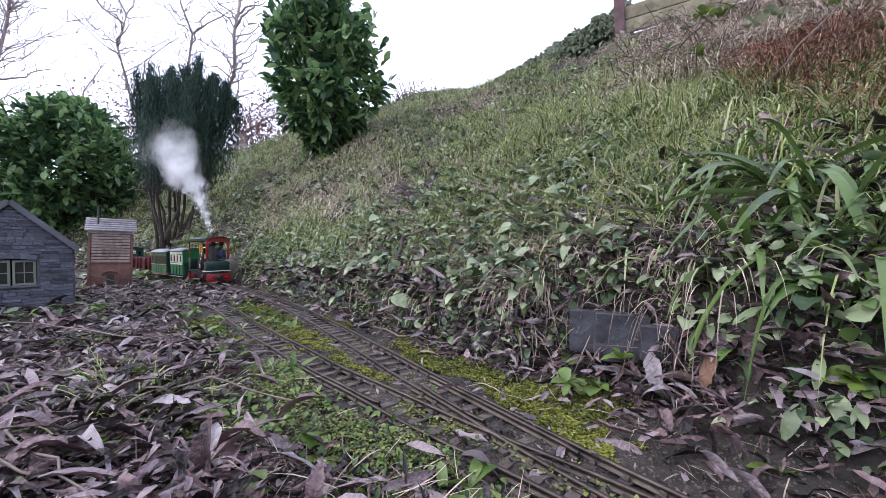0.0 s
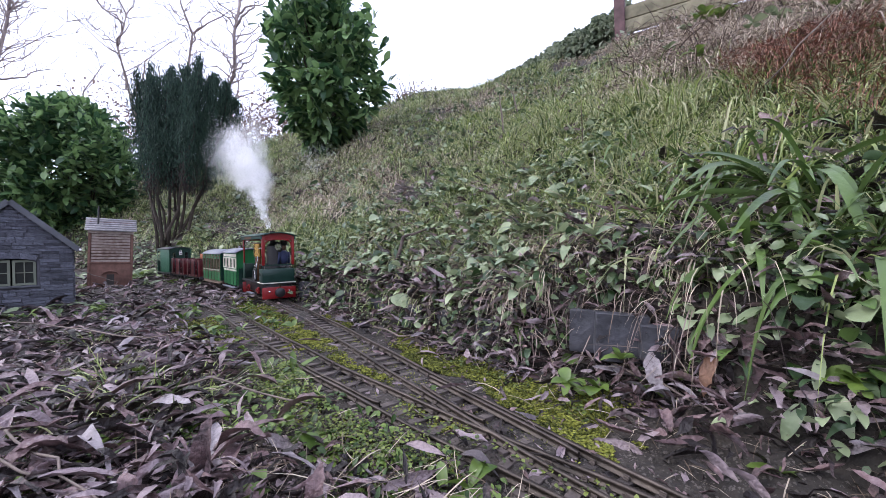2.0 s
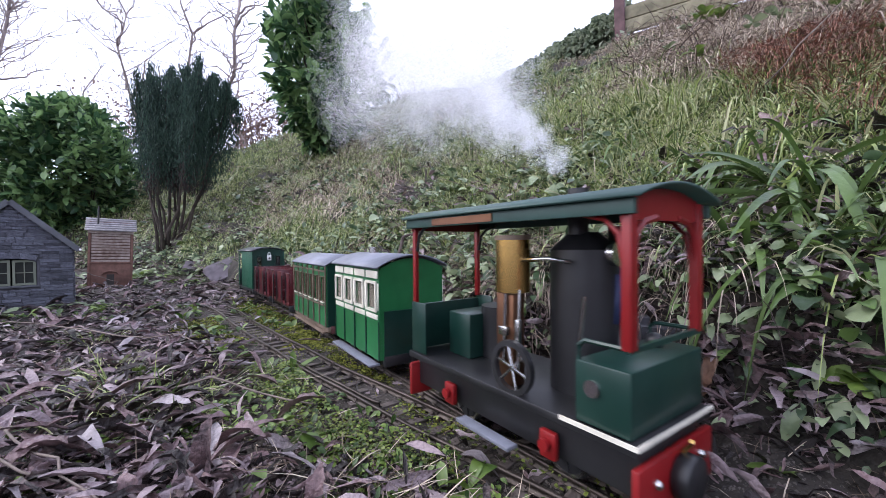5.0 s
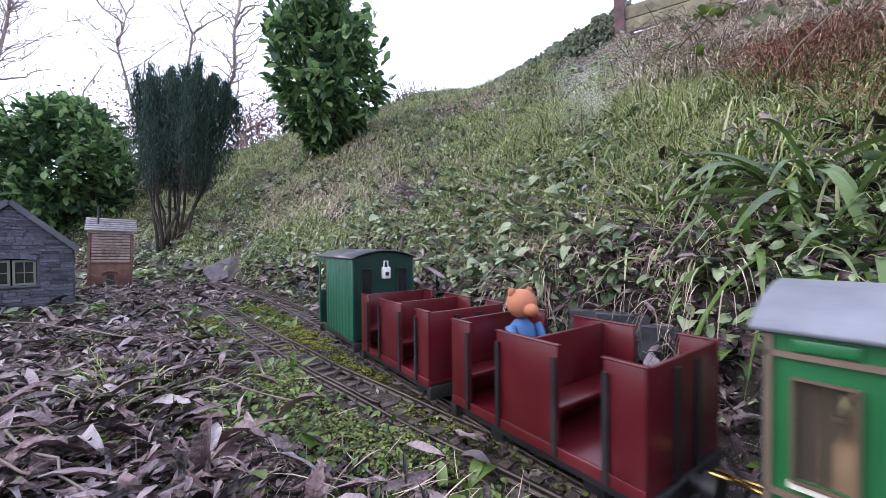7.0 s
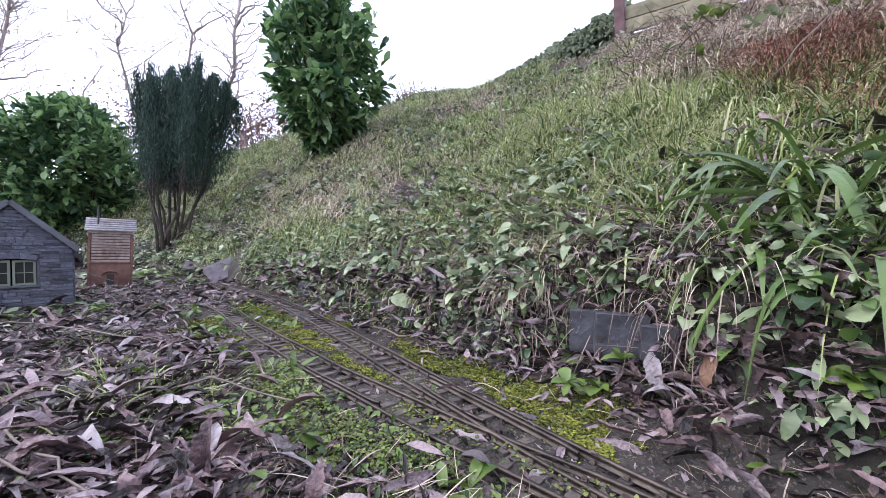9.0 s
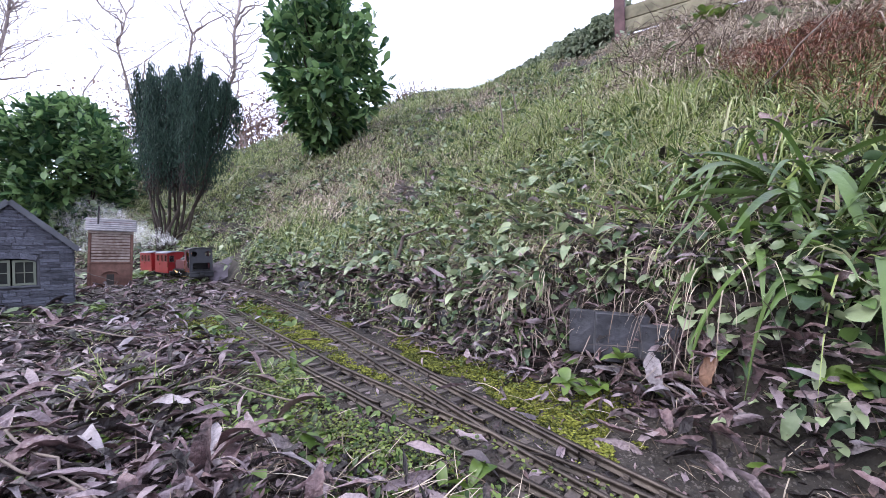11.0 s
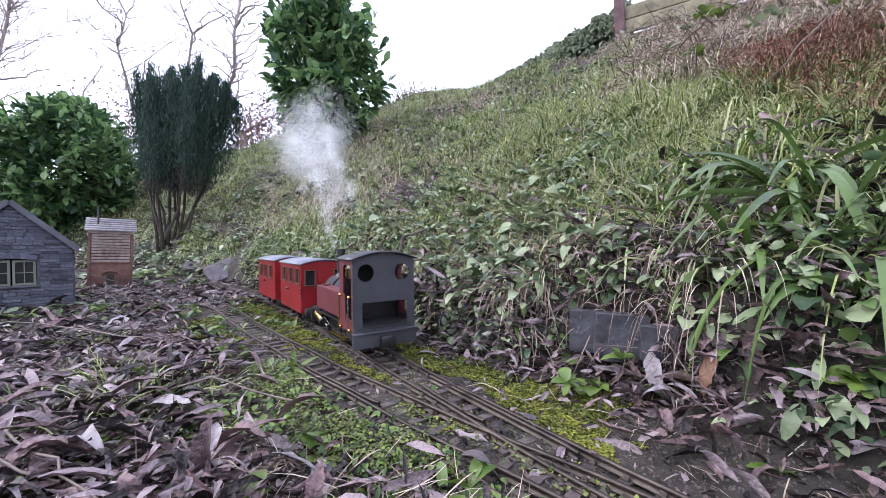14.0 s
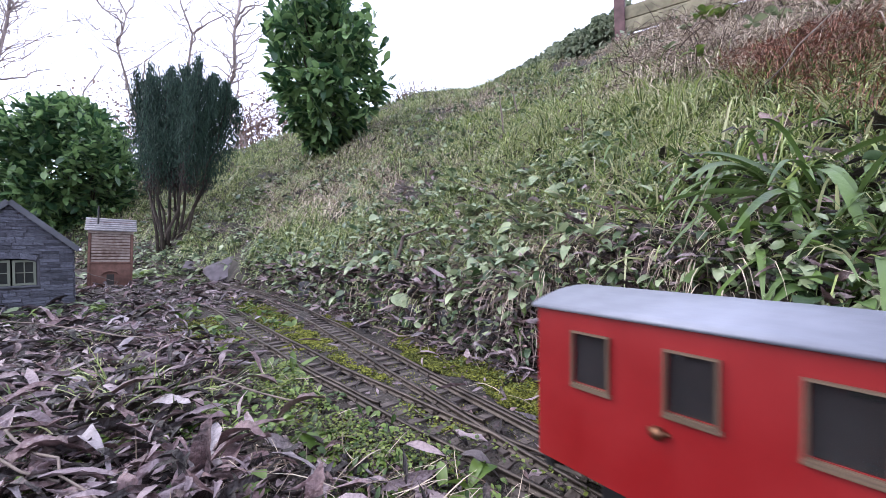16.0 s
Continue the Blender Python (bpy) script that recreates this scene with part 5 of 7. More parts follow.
def open_wagon(label):
    L, w, z0, z1 = 0.195, 0.112, 0.032, 0.114
    ob = thing("open_coach", label, "model wagon", "open red model coaches")
    t = 0.003
    part("floor", box(-L, 0, -w / 2 + t, w / 2 - t, z0, z0 + 0.004, 0.0006), P_MAROON, ob)
    part("sill", box(-L, 0, -w / 2 - 0.0005, -w / 2 + t, z0 - 0.002, z0 + 0.007, 0.0008), P_MAROON, ob)
    part("sill", box(-L, 0, w / 2 - t, w / 2 + 0.0005, z0 - 0.002, z0 + 0.007, 0.0008), P_MAROON, ob)
    for x in (-t, -L):
        part("end_panel", box(x, x + t, -w / 2 + t, w / 2 - t, z0 + 0.004, z1, 0.0008), P_MAROON, ob)
        part("end_strap", box(x + (t if x > -0.1 else -0.0015), x + (t + 0.0015 if x > -0.1 else 0), -0.02, -0.012, z0, z1 - 0.006), P_BLACK, ob)
        part("end_strap", box(x + (t if x > -0.1 else -0.0015), x + (t + 0.0015 if x > -0.1 else 0), 0.012, 0.02, z0, z1 - 0.006), P_BLACK, ob)
    for x in (-L * 0.5,):
        part("partition", box(x - 0.0015, x + 0.0015, -w / 2 + t, w / 2 - t, z0 + 0.004, z1 - 0.001, 0.0008), P_MAROON, ob)
    cap = 0.0016
    for s in (-1, 1):
        y0, y1 = sorted((s * w / 2, s * (w / 2 - t)))
        for a, b in ((-L, -L + 0.028), (-L * 0.5 - 0.032, -L * 0.5 + 0.032), (-0.028, 0.0)):
            part("side_panel", box(a, b, y0, y1, z0 + 0.007, z1, 0.0008), P_MAROON, ob)
            part("capping", box(a - 0.001, b + 0.001, y0 - 0.001, y1 + 0.001, z1, z1 + cap, 0.0005), P_MAROON, ob)
        for x in (-L + 0.026, -L * 0.5 - 0.030, -L * 0.5 + 0.030, -0.026):
            part("post", box(x - 0.002, x + 0.002, *sorted((s * (w / 2 + 0.0002), s * (w / 2 + 0.0026))), z0, z1 - 0.008), P_BLACK, ob)
    for x, d in ((-L + 0.017, 1), (-L * 0.5 - 0.016, -1), (-L * 0.5 + 0.016, 1), (-0.017, -1)):
        part("bench", box(x - 0.013, x + 0.013, -w / 2 + t, w / 2 - t, 0.062, 0.066, 0.0008), P_MAROON, ob)
    underframe(ob, L, 0.103)
    return ob


def brake_van():
    L, w, z0, z1 = 0.191, 0.112, 0.034, 0.166
    ob = thing("brake_van", "dark green planked model brake van with open veranda", "model wagon")
    t, ver = 0.0025, 0.049
    xb = -L + ver
    for s in (-1, 1):
        y = s * w / 2 - (0 if s < 0 else t)
        n = 9
        for k in range(n):
            a, b = xb + (0 - xb) * k / n, xb + (0 - xb) * (k + 1) / n
            part("plank", box(a + 0.0003, b - 0.0003, y, y + t, z0, z1, 0.0004), P_VANGREEN, ob)
        part("veranda_post", box(-L, -L + 0.006, y, y + t, z0, z1, 0.0005), P_VANGREEN, ob)
        part("veranda_header", box(-L + 0.006, xb, y, y + t, z1 - 0.009, z1, 0.0005), P_VANGREEN, ob)
    eh = [rect(-0.040, -0.024, 0.105, 0.148), rect(0.024, 0.040, 0.105, 0.148)]
    part("end_wall", panel(arch_end(w - 2 * t, z0, z1, 0.0105), eh, t, Matrix.Translation((-t, 0, 0)) @ ENDS), P_DKGREEN, ob)
    for a, b in ((-0.040, -0.024), (0.024, 0.040)):
        end_window(ob, P_DKGREEN, a, b, 0.105, 0.148, 0.0, 1, 0.0025)
    part("inner_wall", panel(arch_end(w - 2 * t, z0, z1, 0.0105), [rect(-0.014, 0.014, z0 + 0.004, 0.14)], t, Matrix.Translation((xb, 0, 0)) @ ENDS), P_VANGREEN, ob)
    part("veranda_rail", box(-L, -L + 0.0025, -w / 2 + t, w / 2 - t, z0, 0.098, 0.0005), P_DKGREEN, ob)
    part("veranda_rail", box(-L, -L + 0.0025, -w / 2 + t, w / 2 - t, z1 - 0.008, z1 + 0.008, 0.0005), P_VANGREEN, ob)
    part("floor", box(-L, -t, -w / 2 + t, w / 2 - t, z0, z0 + 0.003), P_STEEL, ob)
    part("roof", arch_roof(-L - 0.005, 0.005, w + 0.006, z1, 0.0125, 0.0024), P_ROOFDK, ob, "dark grey curved roof", True)
    lamp = part("lamp", box(0.0005, 0.008, -0.006, 0.008, 0.133, 0.152, 0.001), P_WHITE, ob, "small white tail lamp")
    part("lamp_handle", tube([(0.004, -0.003, 0.152), (0.004, -0.002, 0.162), (0.004, 0.004, 0.162), (0.004, 0.005, 0.152)], 0.0012, None, 6), P_WHITE, lamp)
    part("lens", cyl((0.008, 0.001, 0.141), (0.0095, 0.001, 0.141), 0.0035, seg=14), P_BLACK, lamp)
    underframe(ob, L, 0.103)
    return ob


def tram_loco():
    """Green open-sided loco with red buffer beam, posts and a curved canopy."""
    L, w = 0.282, 0.108
    ob = thing("steam_locomotive", "dark green open sided model steam locomotive with red beam", "locomotive", "model locomotives")
    part("frame", box(-L + 0.004, -0.006, -0.042, 0.042, 0.022, 0.059, 0.001), P_BLACK, ob)
    for x in (-0.0055, -L):
        bb = part("buffer_beam", box(x, x + 0.0055, -w / 2, w / 2, 0.009, 0.048, 0.002), P_RED, ob, "red painted buffer beam")
        for y in (-0.032, 0.032):
            part("bolt", ball((x + (0.006 if x > -0.1 else -0.0005), y, 0.033), 0.0035), P_STEEL, bb, smooth=True)
    bm = cyl((0, 0, 0.029), (0.012, 0, 0.029), 0.016, seg=26)
    bmesh.ops.bevel(bm, geom=[e for e in bm.edges], offset=0.0012, segments=1, affect="EDGES")
    part("buffer", bm, P_BLACK, ob, "round black rubber buffer", True)
    part("drawhook", tube([(0.002, 0, 0.045), (0.007, 0.001, 0.052), (0.009, -0.003, 0.056)], 0.0016, None, 6), P_BRASS, ob)
    part("running_board", box(-L, -0.001, -w / 2, w / 2, 0.0555, 0.0625, 0.001), P_BLACK, ob)
    part("board_edge", box(-0.0012, 0.0004, -w / 2 - 0.0004, w / 2 + 0.0004, 0.0605, 0.0635), P_CREAM, ob)
    part("board_edge", box(-0.06, 0.0, -w / 2 - 0.0014, -w / 2 + 0.0002, 0.0605, 0.0635), P_CREAM, ob)
    # front tank with side rails
    part("tank", box(-0.048, -0.006, -w / 2 + 0.002, w / 2 - 0.002, 0.0635, 0.108, 0.0018), P_DKGREEN, ob)
    part("works_plate", cyl((-0.034, -w / 2 + 0.002, 0.090), (-0.034, -w / 2 + 0.0002, 0.090), 0.006, seg=20), P_STEEL, ob)
    for y in (-w / 2 + 0.004, w / 2 - 0.004):
        part("tank_rail", tube([(-0.046, y, 0.106), (-0.046, y, 0.118), (-0.041, y, 0.122), (-0.009, y, 0.122)], 0.0018, None, 6), P_DKGREEN, ob)
    part("tank_rail", box(-0.0095, -0.0065, -w / 2 + 0.002, w / 2 - 0.002, 0.1195, 0.1235), P_DKGREEN, ob)
    part("rear_panel", box(-L + 0.004, -L + 0.007, -w / 2 + 0.002, w / 2 - 0.002, 0.0635, 0.118, 0.001), P_DKGREEN, ob)
    part("side_panel", box(-L + 0.004, -L + 0.034, -w / 2 + 0.002, -w / 2 + 0.0045, 0.0635, 0.122, 0.001), P_DKGREEN, ob)
    part("side_panel", box(-L + 0.004, -L + 0.034, w / 2 - 0.0045, w / 2 - 0.002, 0.0635, 0.122, 0.001), P_DKGREEN, ob)
    # posts, spandrels and canopy
    for s in (-1, 1):
        y = s * (w / 2 - 0.006)
        part("post", box(-0.013, -0.006, y - 0.0045, y + 0.0045, 0.121, 0.220, 0.0008), P_RED, ob)
        part("post", box(-L + 0.005, -L + 0.011, y - 0.0025, y + 0.0025, 0.121, 0.220, 0.0008), P_RED, ob)
        part("bracket", tube([(-0.009, y - s * 0.002, 0.176), (-0.009, y - s * 0.006, 0.196), (-0.009, y - s * 0.016, 0.205), (-0.009, y - s * 0.032, 0.208)], 0.0028, None, 6), P_RED, ob)
        part("bracket", tube([(-0.013, y, 0.178), (-0.017, y, 0.197), (-0.027, y, 0.207), (-0.044, y, 0.211)], 0.002, None, 6), P_RED, ob)
        part("bracket", tube([(-L + 0.012, y, 0.182), (-L + 0.016, y, 0.2), (-L + 0.028, y, 0.209), (-L + 0.045, y, 0.212)], 0.0018, None, 6), P_BLACK, ob)
        part("cornice", box(-L, -0.002, s * (w / 2) - 0.002, s * (w / 2) + 0.002, 0.209, 0.2195, 0.0006), P_ROOFGRN, ob)
        part("name_board", box(-0.225, -0.13, *sorted((s * (w / 2 + 0.0022), s * (w / 2 + 0.0032))), 0.2105, 0.2175), P_COPPER, ob)
    for x in (-0.011, -L + 0.006):
        part("canopy_end", panel([(-w / 2 + 0.002, 0.206), (w / 2 - 0.002, 0.206)] + [(w / 2 - 0.002 - (w - 0.004) * k / 12, 0.219 + 0.0095 * (1 - (1 - k / 6) ** 2)) for k in range(13)], [], 0.003, Matrix.Translation((x, 0, 0)) @ ENDS), P_RED, ob)
    part("canopy", arch_roof(-L - 0.004, 0.004, w + 0.012, 0.219, 0.011, 0.0022), P_ROOFGRN, ob, "dark green curved canopy roof", True)
    # boiler and engine
    bx = -0.085
    part("boiler", cyl((bx, 0.012, 0.0625), (bx, 0.012, 0.185), 0.029, seg=30), P_BLACK, ob, smooth=False)
    part("smokebox", cyl((bx, 0.012, 0.185), (bx, 0.012, 0.2), 0.029, 0.013, seg=30), P_BLACK, ob)
    part("chimney", cyl((bx, 0.004, 0.198), (bx, 0.004, 0.238), 0.009, seg=20), P_BLACK, ob)
    part("pressure_gauge", cyl((bx + 0.028, 0.012, 0.182), (bx + 0.034, 0.012, 0.182), 0.011, seg=24), P_STEEL, ob)
    part("steam_pipe", tube([(bx + 0.01, -0.02, 0.175), (bx, -0.035, 0.178), (-0.115, -0.036, 0.176)], 0.002, None, 8), P_STEEL, ob, smooth=True)
    part("engine_cylinder", cyl((-0.128, -0.033, 0.147), (-0.128, -0.033, 0.194), 0.0155, seg=26), P_BRASS, ob, smooth=False)
    part("cylinder_cover", cyl((-0.128, -0.033, 0.194), (-0.128, -0.033, 0.198), 0.0165, seg=26), P_BROWN, ob)
    part("engine_column", box(-0.141, -0.119, -0.042, -0.027, 0.0625, 0.146, 0.002), P_COPPER, ob)
    part("piston_rod", cyl((-0.128, -0.045, 0.085), (-0.126, -0.044, 0.146), 0.0018, seg=10), P_STEEL, ob)
    part("valve_rod", cyl((-0.111, -0.045, 0.08), (-0.113, -0.04, 0.15), 0.0016, seg=10), P_STEEL, ob)
    part("crosshead", box(-0.132, -0.122, -0.048, -0.042, 0.109, 0.117, 0.001), P_STEEL, ob)
    part("guide_bar", box(-0.113, -0.108, -0.047, -0.042, 0.10, 0.125, 0.001), P_STEEL, ob)
    fly = part("flywheel", ring_bm(0.0235, 0.0185, 0.005, -0.0025), P_BLACK, ob)
    hub = pose(-0.113, -0.05, 0.084)
    fly.matrix_basis = hub
    sp = bmesh.new()
    for k in range(3):
        a = k * math.pi / 3
        cyl((-0.02 * math.cos(a), 0, -0.02 * math.sin(a)), (0.02 * math.cos(a), 0, 0.02 * math.sin(a)), 0.0014, seg=6, bm=sp)
    part("spoke_web", sp, P_STEEL, fly)
    ROLLING[0].append((fly, hub, 0.03, 1))
    part("water_can", cyl((-0.2, 0.02, 0.0625), (-0.2, 0.02, 0.12), 0.022, seg=24), P_BLACK, ob)
    part("rear_bunker", box(-L + 0.036, -L + 0.075, -0.02, 0.045, 0.0625, 0.112, 0.002), P_DKGREEN, ob)
    part("lever", tube([(-0.06, -0.03, 0.108), (-0.055, -0.03, 0.15)], 0.0016, None, 6), P_STEEL, ob)
    for x in (-0.05, -0.075):
        part("hand_valve", ball((x + 0.02, 0.026, 0.112), 0.007), P_BLACK, ob, smooth=True)
    # running gear
    for x in (-0.075, -0.205):
        for s in (-1, 1):
            wheel(ob, x, s * 0.0235, 0.021, s, 0)
        for s in (-1, 1):
            part("axle_guard", box(x - 0.008, x + 0.008, s * 0.048 - 0.003, s * 0.048 + 0.003, 0.022, 0.044, 0.002), P_RED, ob, "red axle guard")
            part("spring_hanger", cyl((x, s * 0.053, 0.034), (x, s * 0.056, 0.034), 0.005, seg=12), P_RED, ob)
    for s in (-1, 1):
        part("step_board", box(-0.175, -0.105, s * 0.058 - 0.006, s * 0.058 + 0.006, 0.018, 0.0215, 0.0006), P_ROOF, ob)
    coupler(ob, -L - 0.001, 0.028, -1)
    return ob


def tank_loco():
    """Maroon side-tank loco with a grey cab, running cab first."""
    w = 0.112
    ob = thing("steam_locomotive", "maroon model tank locomotive with grey cab and black chimney", "locomotive", "model locomotives")
    part("frame", box(-0.262, -0.004, -0.017, 0.017, 0.014, 0.05, 0.001), P_BLACK, ob)
    part("running_board", box(-0.268, 0.0, -0.05, 0.05, 0.0495, 0.0535, 0.0008), P_BLACK, ob)
    part("buffer_beam", box(0.0, 0.005, -0.058, 0.058, 0.020, 0.043, 0.001), P_GREY, ob, "dark grey buffer beam")
    part("beam_top", box(-0.004, 0.01, -0.058, 0.058, 0.0435, 0.046, 0.0006), P_GREY, ob)
    part("buffer_beam", box(-0.274, -0.268, -0.052, 0.052, 0.024, 0.054, 0.001), P_BLACK, ob)
    part("buffer", box(0.005, 0.017, -0.013, 0.013, 0.021, 0.039, 0.003), P_BLACK, ob)
    # cab
    t = 0.0022
    lo = 0.0465
    arch = [(-w / 2, lo), (w / 2, lo)] + [(w / 2 - w * k / 14, 0.164 + 0.011 * (1 - (1 - k / 7) ** 2)) for k in range(15)]
    part("cab_back", panel(arch, [disc(-0.033, 0.143, 0.0145), disc(0.033, 0.143, 0.0145), rect(-0.040, 0.042, 0.052, 0.094)], t, Matrix.Translation((-t, 0, 0)) @ ENDS), P_GREY, ob, "satin grey cab back sheet with round windows")
    part("cab_front", panel(arch, [disc(-0.036, 0.143, 0.013), disc(0.036, 0.143, 0.013)], t, Matrix.Translation((-0.064, 0, 0)) @ ENDS), P_TANKRED, ob)
    door = [(-0.046, 0.086), (-0.036, 0.074), (-0.020, 0.0665), (-0.007, 0.066), (-0.007, 0.150), (-0.012, 0.156), (-0.040, 0.156), (-0.046, 0.150)]
    for s in (-1, 1):
        y = s * w / 2 - (0 if s < 0 else t)
        part("cab_side", panel(rect(-0.062, -t - 0.0002, lo, 0.164), [door], t, Matrix.Translation((0, y, 0)) @ SIDE), P_TANKRED, ob, "maroon cab side with cut out doorway")
        for x in (-0.012, -0.0555):
            part("grab_rail", tube([(x, s * (w / 2 + 0.004), 0.048), (x, s * (w / 2 + 0.004), 0.106)], 0.0013, None, 8), P_BRASS if x < -0.03 else P_STEEL, ob)
            for z in (0.05, 0.104):
                part("rail_boss", ball((x, s * (w / 2 + 0.002), z), 0.003), P_BRASS, ob, smooth=True)
        # tank with lower cut-away edge
        tank = [(-0.203, 0.064), (-0.0645, 0.064), (-0.0645, 0.107), (-0.203, 0.108)]
        part("tank_sheet", panel([(-0.0645, 0.064), (-0.034, 0.064), (-0.034, 0.107), (-0.0645, 0.107)], [], 0.001, Matrix.Translation((0, -w / 2 - 0.001 if s < 0 else w / 2, 0)) @ SIDE), P_TANKRED, ob)
        part("side_tank", panel(tank, [], 0.026, Matrix.Translation((0, -w / 2 - 0.001 if s < 0 else w / 2 - 0.025, 0)) @ SIDE), P_TANKRED, ob, "maroon side tank")
    for s in (-1, 1):
        part("tank_filler", cyl((-0.185, s * 0.043, 0.107), (-0.185, s * 0.043, 0.1105), 0.008, seg=20), P_TANKRED, ob)
        part("tank_edge", tube([(-0.203, s * (w / 2), 0.1075), (-0.066, s * (w / 2), 0.1068)], 0.0013, None, 8), P_TANKRED, ob)
    part("cab_roof", arch_roof(-0.07, 0.006, w + 0.008, 0.164, 0.0125, 0.0024), P_ROOFDK, ob, "dark curved cab roof", True)
    for x in (-0.052, -0.03):
        part("roof_rivet", cyl((x, -0.035, 0.170), (x, -0.035, 0.1745), 0.0035, seg=12), P_BLACK, ob)
    # black floor and added lining sheets paint the shade inside the cab
    part("cab_floor", box(-0.0605, -0.003, -0.05, 0.05, 0.0535, 0.056), P_BLACK, ob)
    part("cab_shade_lining", panel([(y * 0.95, z) for y, z in arch], [disc(-0.036, 0.143, 0.0135), disc(0.036, 0.143, 0.0135)], 0.001, Matrix.Translation((-0.0615, 0, 0)) @ ENDS), P_BLACK, ob)
    for s in (-1, 1):
        part("cab_shade_lining", box(-0.06, -0.004, s * (w / 2 - t - 0.0012) - 0.0005, s * (w / 2 - t - 0.0012) + 0.0005, 0.056, 0.065), P_BLACK, ob)
    part("backhead", cyl((-0.064, 0, 0.095), (-0.046, 0, 0.095), 0.03, seg=24), P_BLACK, ob)
    part("regulator", cyl((-0.046, -0.02, 0.118), (-0.042, 0.02, 0.124), 0.0018, seg=8), P_BRASS, ob)
    # boiler, smokebox, chimney, dome
    part("boiler", cyl((-0.2, 0, 0.095), (-0.064, 0, 0.095), 0.0265, seg=36), P_BOILER, ob, smooth=False)
    part("smokebox", cyl((-0.247, 0, 0.095), (-0.2, 0, 0.095), 0.0285, seg=36), P_BOILER, ob)
    for x in (-0.199, -0.15, -0.1):
        part("boiler_band", cyl((x - 0.0015, 0, 0.095), (x + 0.0015, 0, 0.095), 0.0291 if x < -0.19 else 0.0271, seg=36), P_BLACK, ob)
    part("smokebox_door", cyl((-0.2525, 0, 0.095), (-0.247, 0, 0.095), 0.021, 0.026, seg=30), P_BLACK, ob)
    part("saddle", box(-0.245, -0.205, -0.02, 0.02, 0.0535, 0.08), P_BLACK, ob)
    ch = cyl((-0.2215, 0, 0.12), (-0.2215, 0, 0.128), 0.0135, 0.0088, seg=24)
    cyl((-0.2215, 0, 0.126), (-0.2215, 0, 0.176), 0.0085, seg=24, bm=ch)
    cyl((-0.2215, 0, 0.176), (-0.2215, 0, 0.180), 0.0098, seg=24, bm=ch)
    part("chimney", ch, P_BLACK, ob, "tall plain black chimney")
    part("dome", cyl((-0.134, 0, 0.115), (-0.134, 0, 0.143), 0.0122, seg=24), P_BLACK, ob)
    part("dome_cap", ball((-0.134, 0, 0.143), 0.0122, None, 1, 1, 0.45, 20), P_COPPER, ob, "polished copper brown dome cap", True)
    part("safety_valve", cyl((-0.172, 0.0, 0.12), (-0.172, 0, 0.129), 0.005, seg=14), P_BRASS, ob)
    part("whistle", cyl((-0.066, -0.044, 0.112), (-0.066, -0.044, 0.148), 0.0056, seg=16), P_BRASS, ob)
    part("front_step", box(-0.268, -0.21, -0.05, 0.05, 0.054, 0.0565, 0.0006), P_BOILER, ob)
    # wheels, cylinders and rods
    for x in (-0.078, -0.15):
        for s in (-1, 1):
            wheel(ob, x, s * 0.0235, 0.0225, s, 1)
    for s in (-1, 1):
        part("cylinder", cyl((-0.243, s * 0.043, 0.043), (-0.205, s * 0.043, 0.032), 0.0092, seg=24), P_BRASS, ob, "polished brass inclined cylinder")
        part("cylinder_cover", cyl((-0.207, s * 0.043, 0.0326), (-0.2, s * 0.043, 0.0306), 0.0102, seg=24), P_BLACK, ob)
        part("piston_rod", cyl((-0.205, s * 0.043, 0.032), (-0.172, s * 0.043, 0.0235), 0.0025, seg=12), P_STEEL, ob)
        part("valve_chest", box(-0.238, -0.205, s * 0.043 - 0.008, s * 0.043 + 0.008, 0.046, 0.0495, 0.001), P_BLACK, ob)
        part("crosshead", box(-0.178, -0.168, s * 0.043 - 0.004, s * 0.043 + 0.004, 0.018, 0.030, 0.001), P_BLACK, ob)
        part("slide_bar", cyl((-0.2, s * 0.043, 0.040), (-0.16, s * 0.043, 0.0315), 0.0016, seg=8), P_STEEL, ob)
        part("connecting_rod", box(-0.172, -0.078, s * 0.041 - 0.0012, s * 0.041 + 0.0012, 0.0165, 0.0205), P_BRASS, ob)
        part("coupling_rod", box(-0.155, -0.072, s * 0.036 - 0.0012, s * 0.036 + 0.0012, 0.0185, 0.0225), P_STEEL, ob)
        part("sand_box", box(-0.06, -0.02, s * 0.04 - 0.008, s * 0.04 + 0.008, 0.03, 0.049, 0.002), P_BLACK, ob)
    coupler(ob, -0.274, 0.03, -1)
    part("coupling_hook", tube([(-0.29, 0, 0.034), (-0.3, 0.004, 0.046), (-0.315, 0, 0.04), (-0.325, -0.003, 0.032)], 0.0014, None, 6), P_BRASS, ob)
    return ob


# ---- small figures: plain shapes ----
M_SHIRT = paint("figure_shirt", (0.66, 0.62, 0.55), 0.7)
M_NAVY = paint("figure_navy", (0.02, 0.03, 0.09), 0.7)
M_SKIN = paint("toy_fur", (0.44, 0.16, 0.08), 0.7)
M_HEAD = paint("figure_head", (0.16, 0.09, 0.06), 0.7)
M_JUMPER = paint("toy_jumper", (0.06, 0.16, 0.36), 0.8)


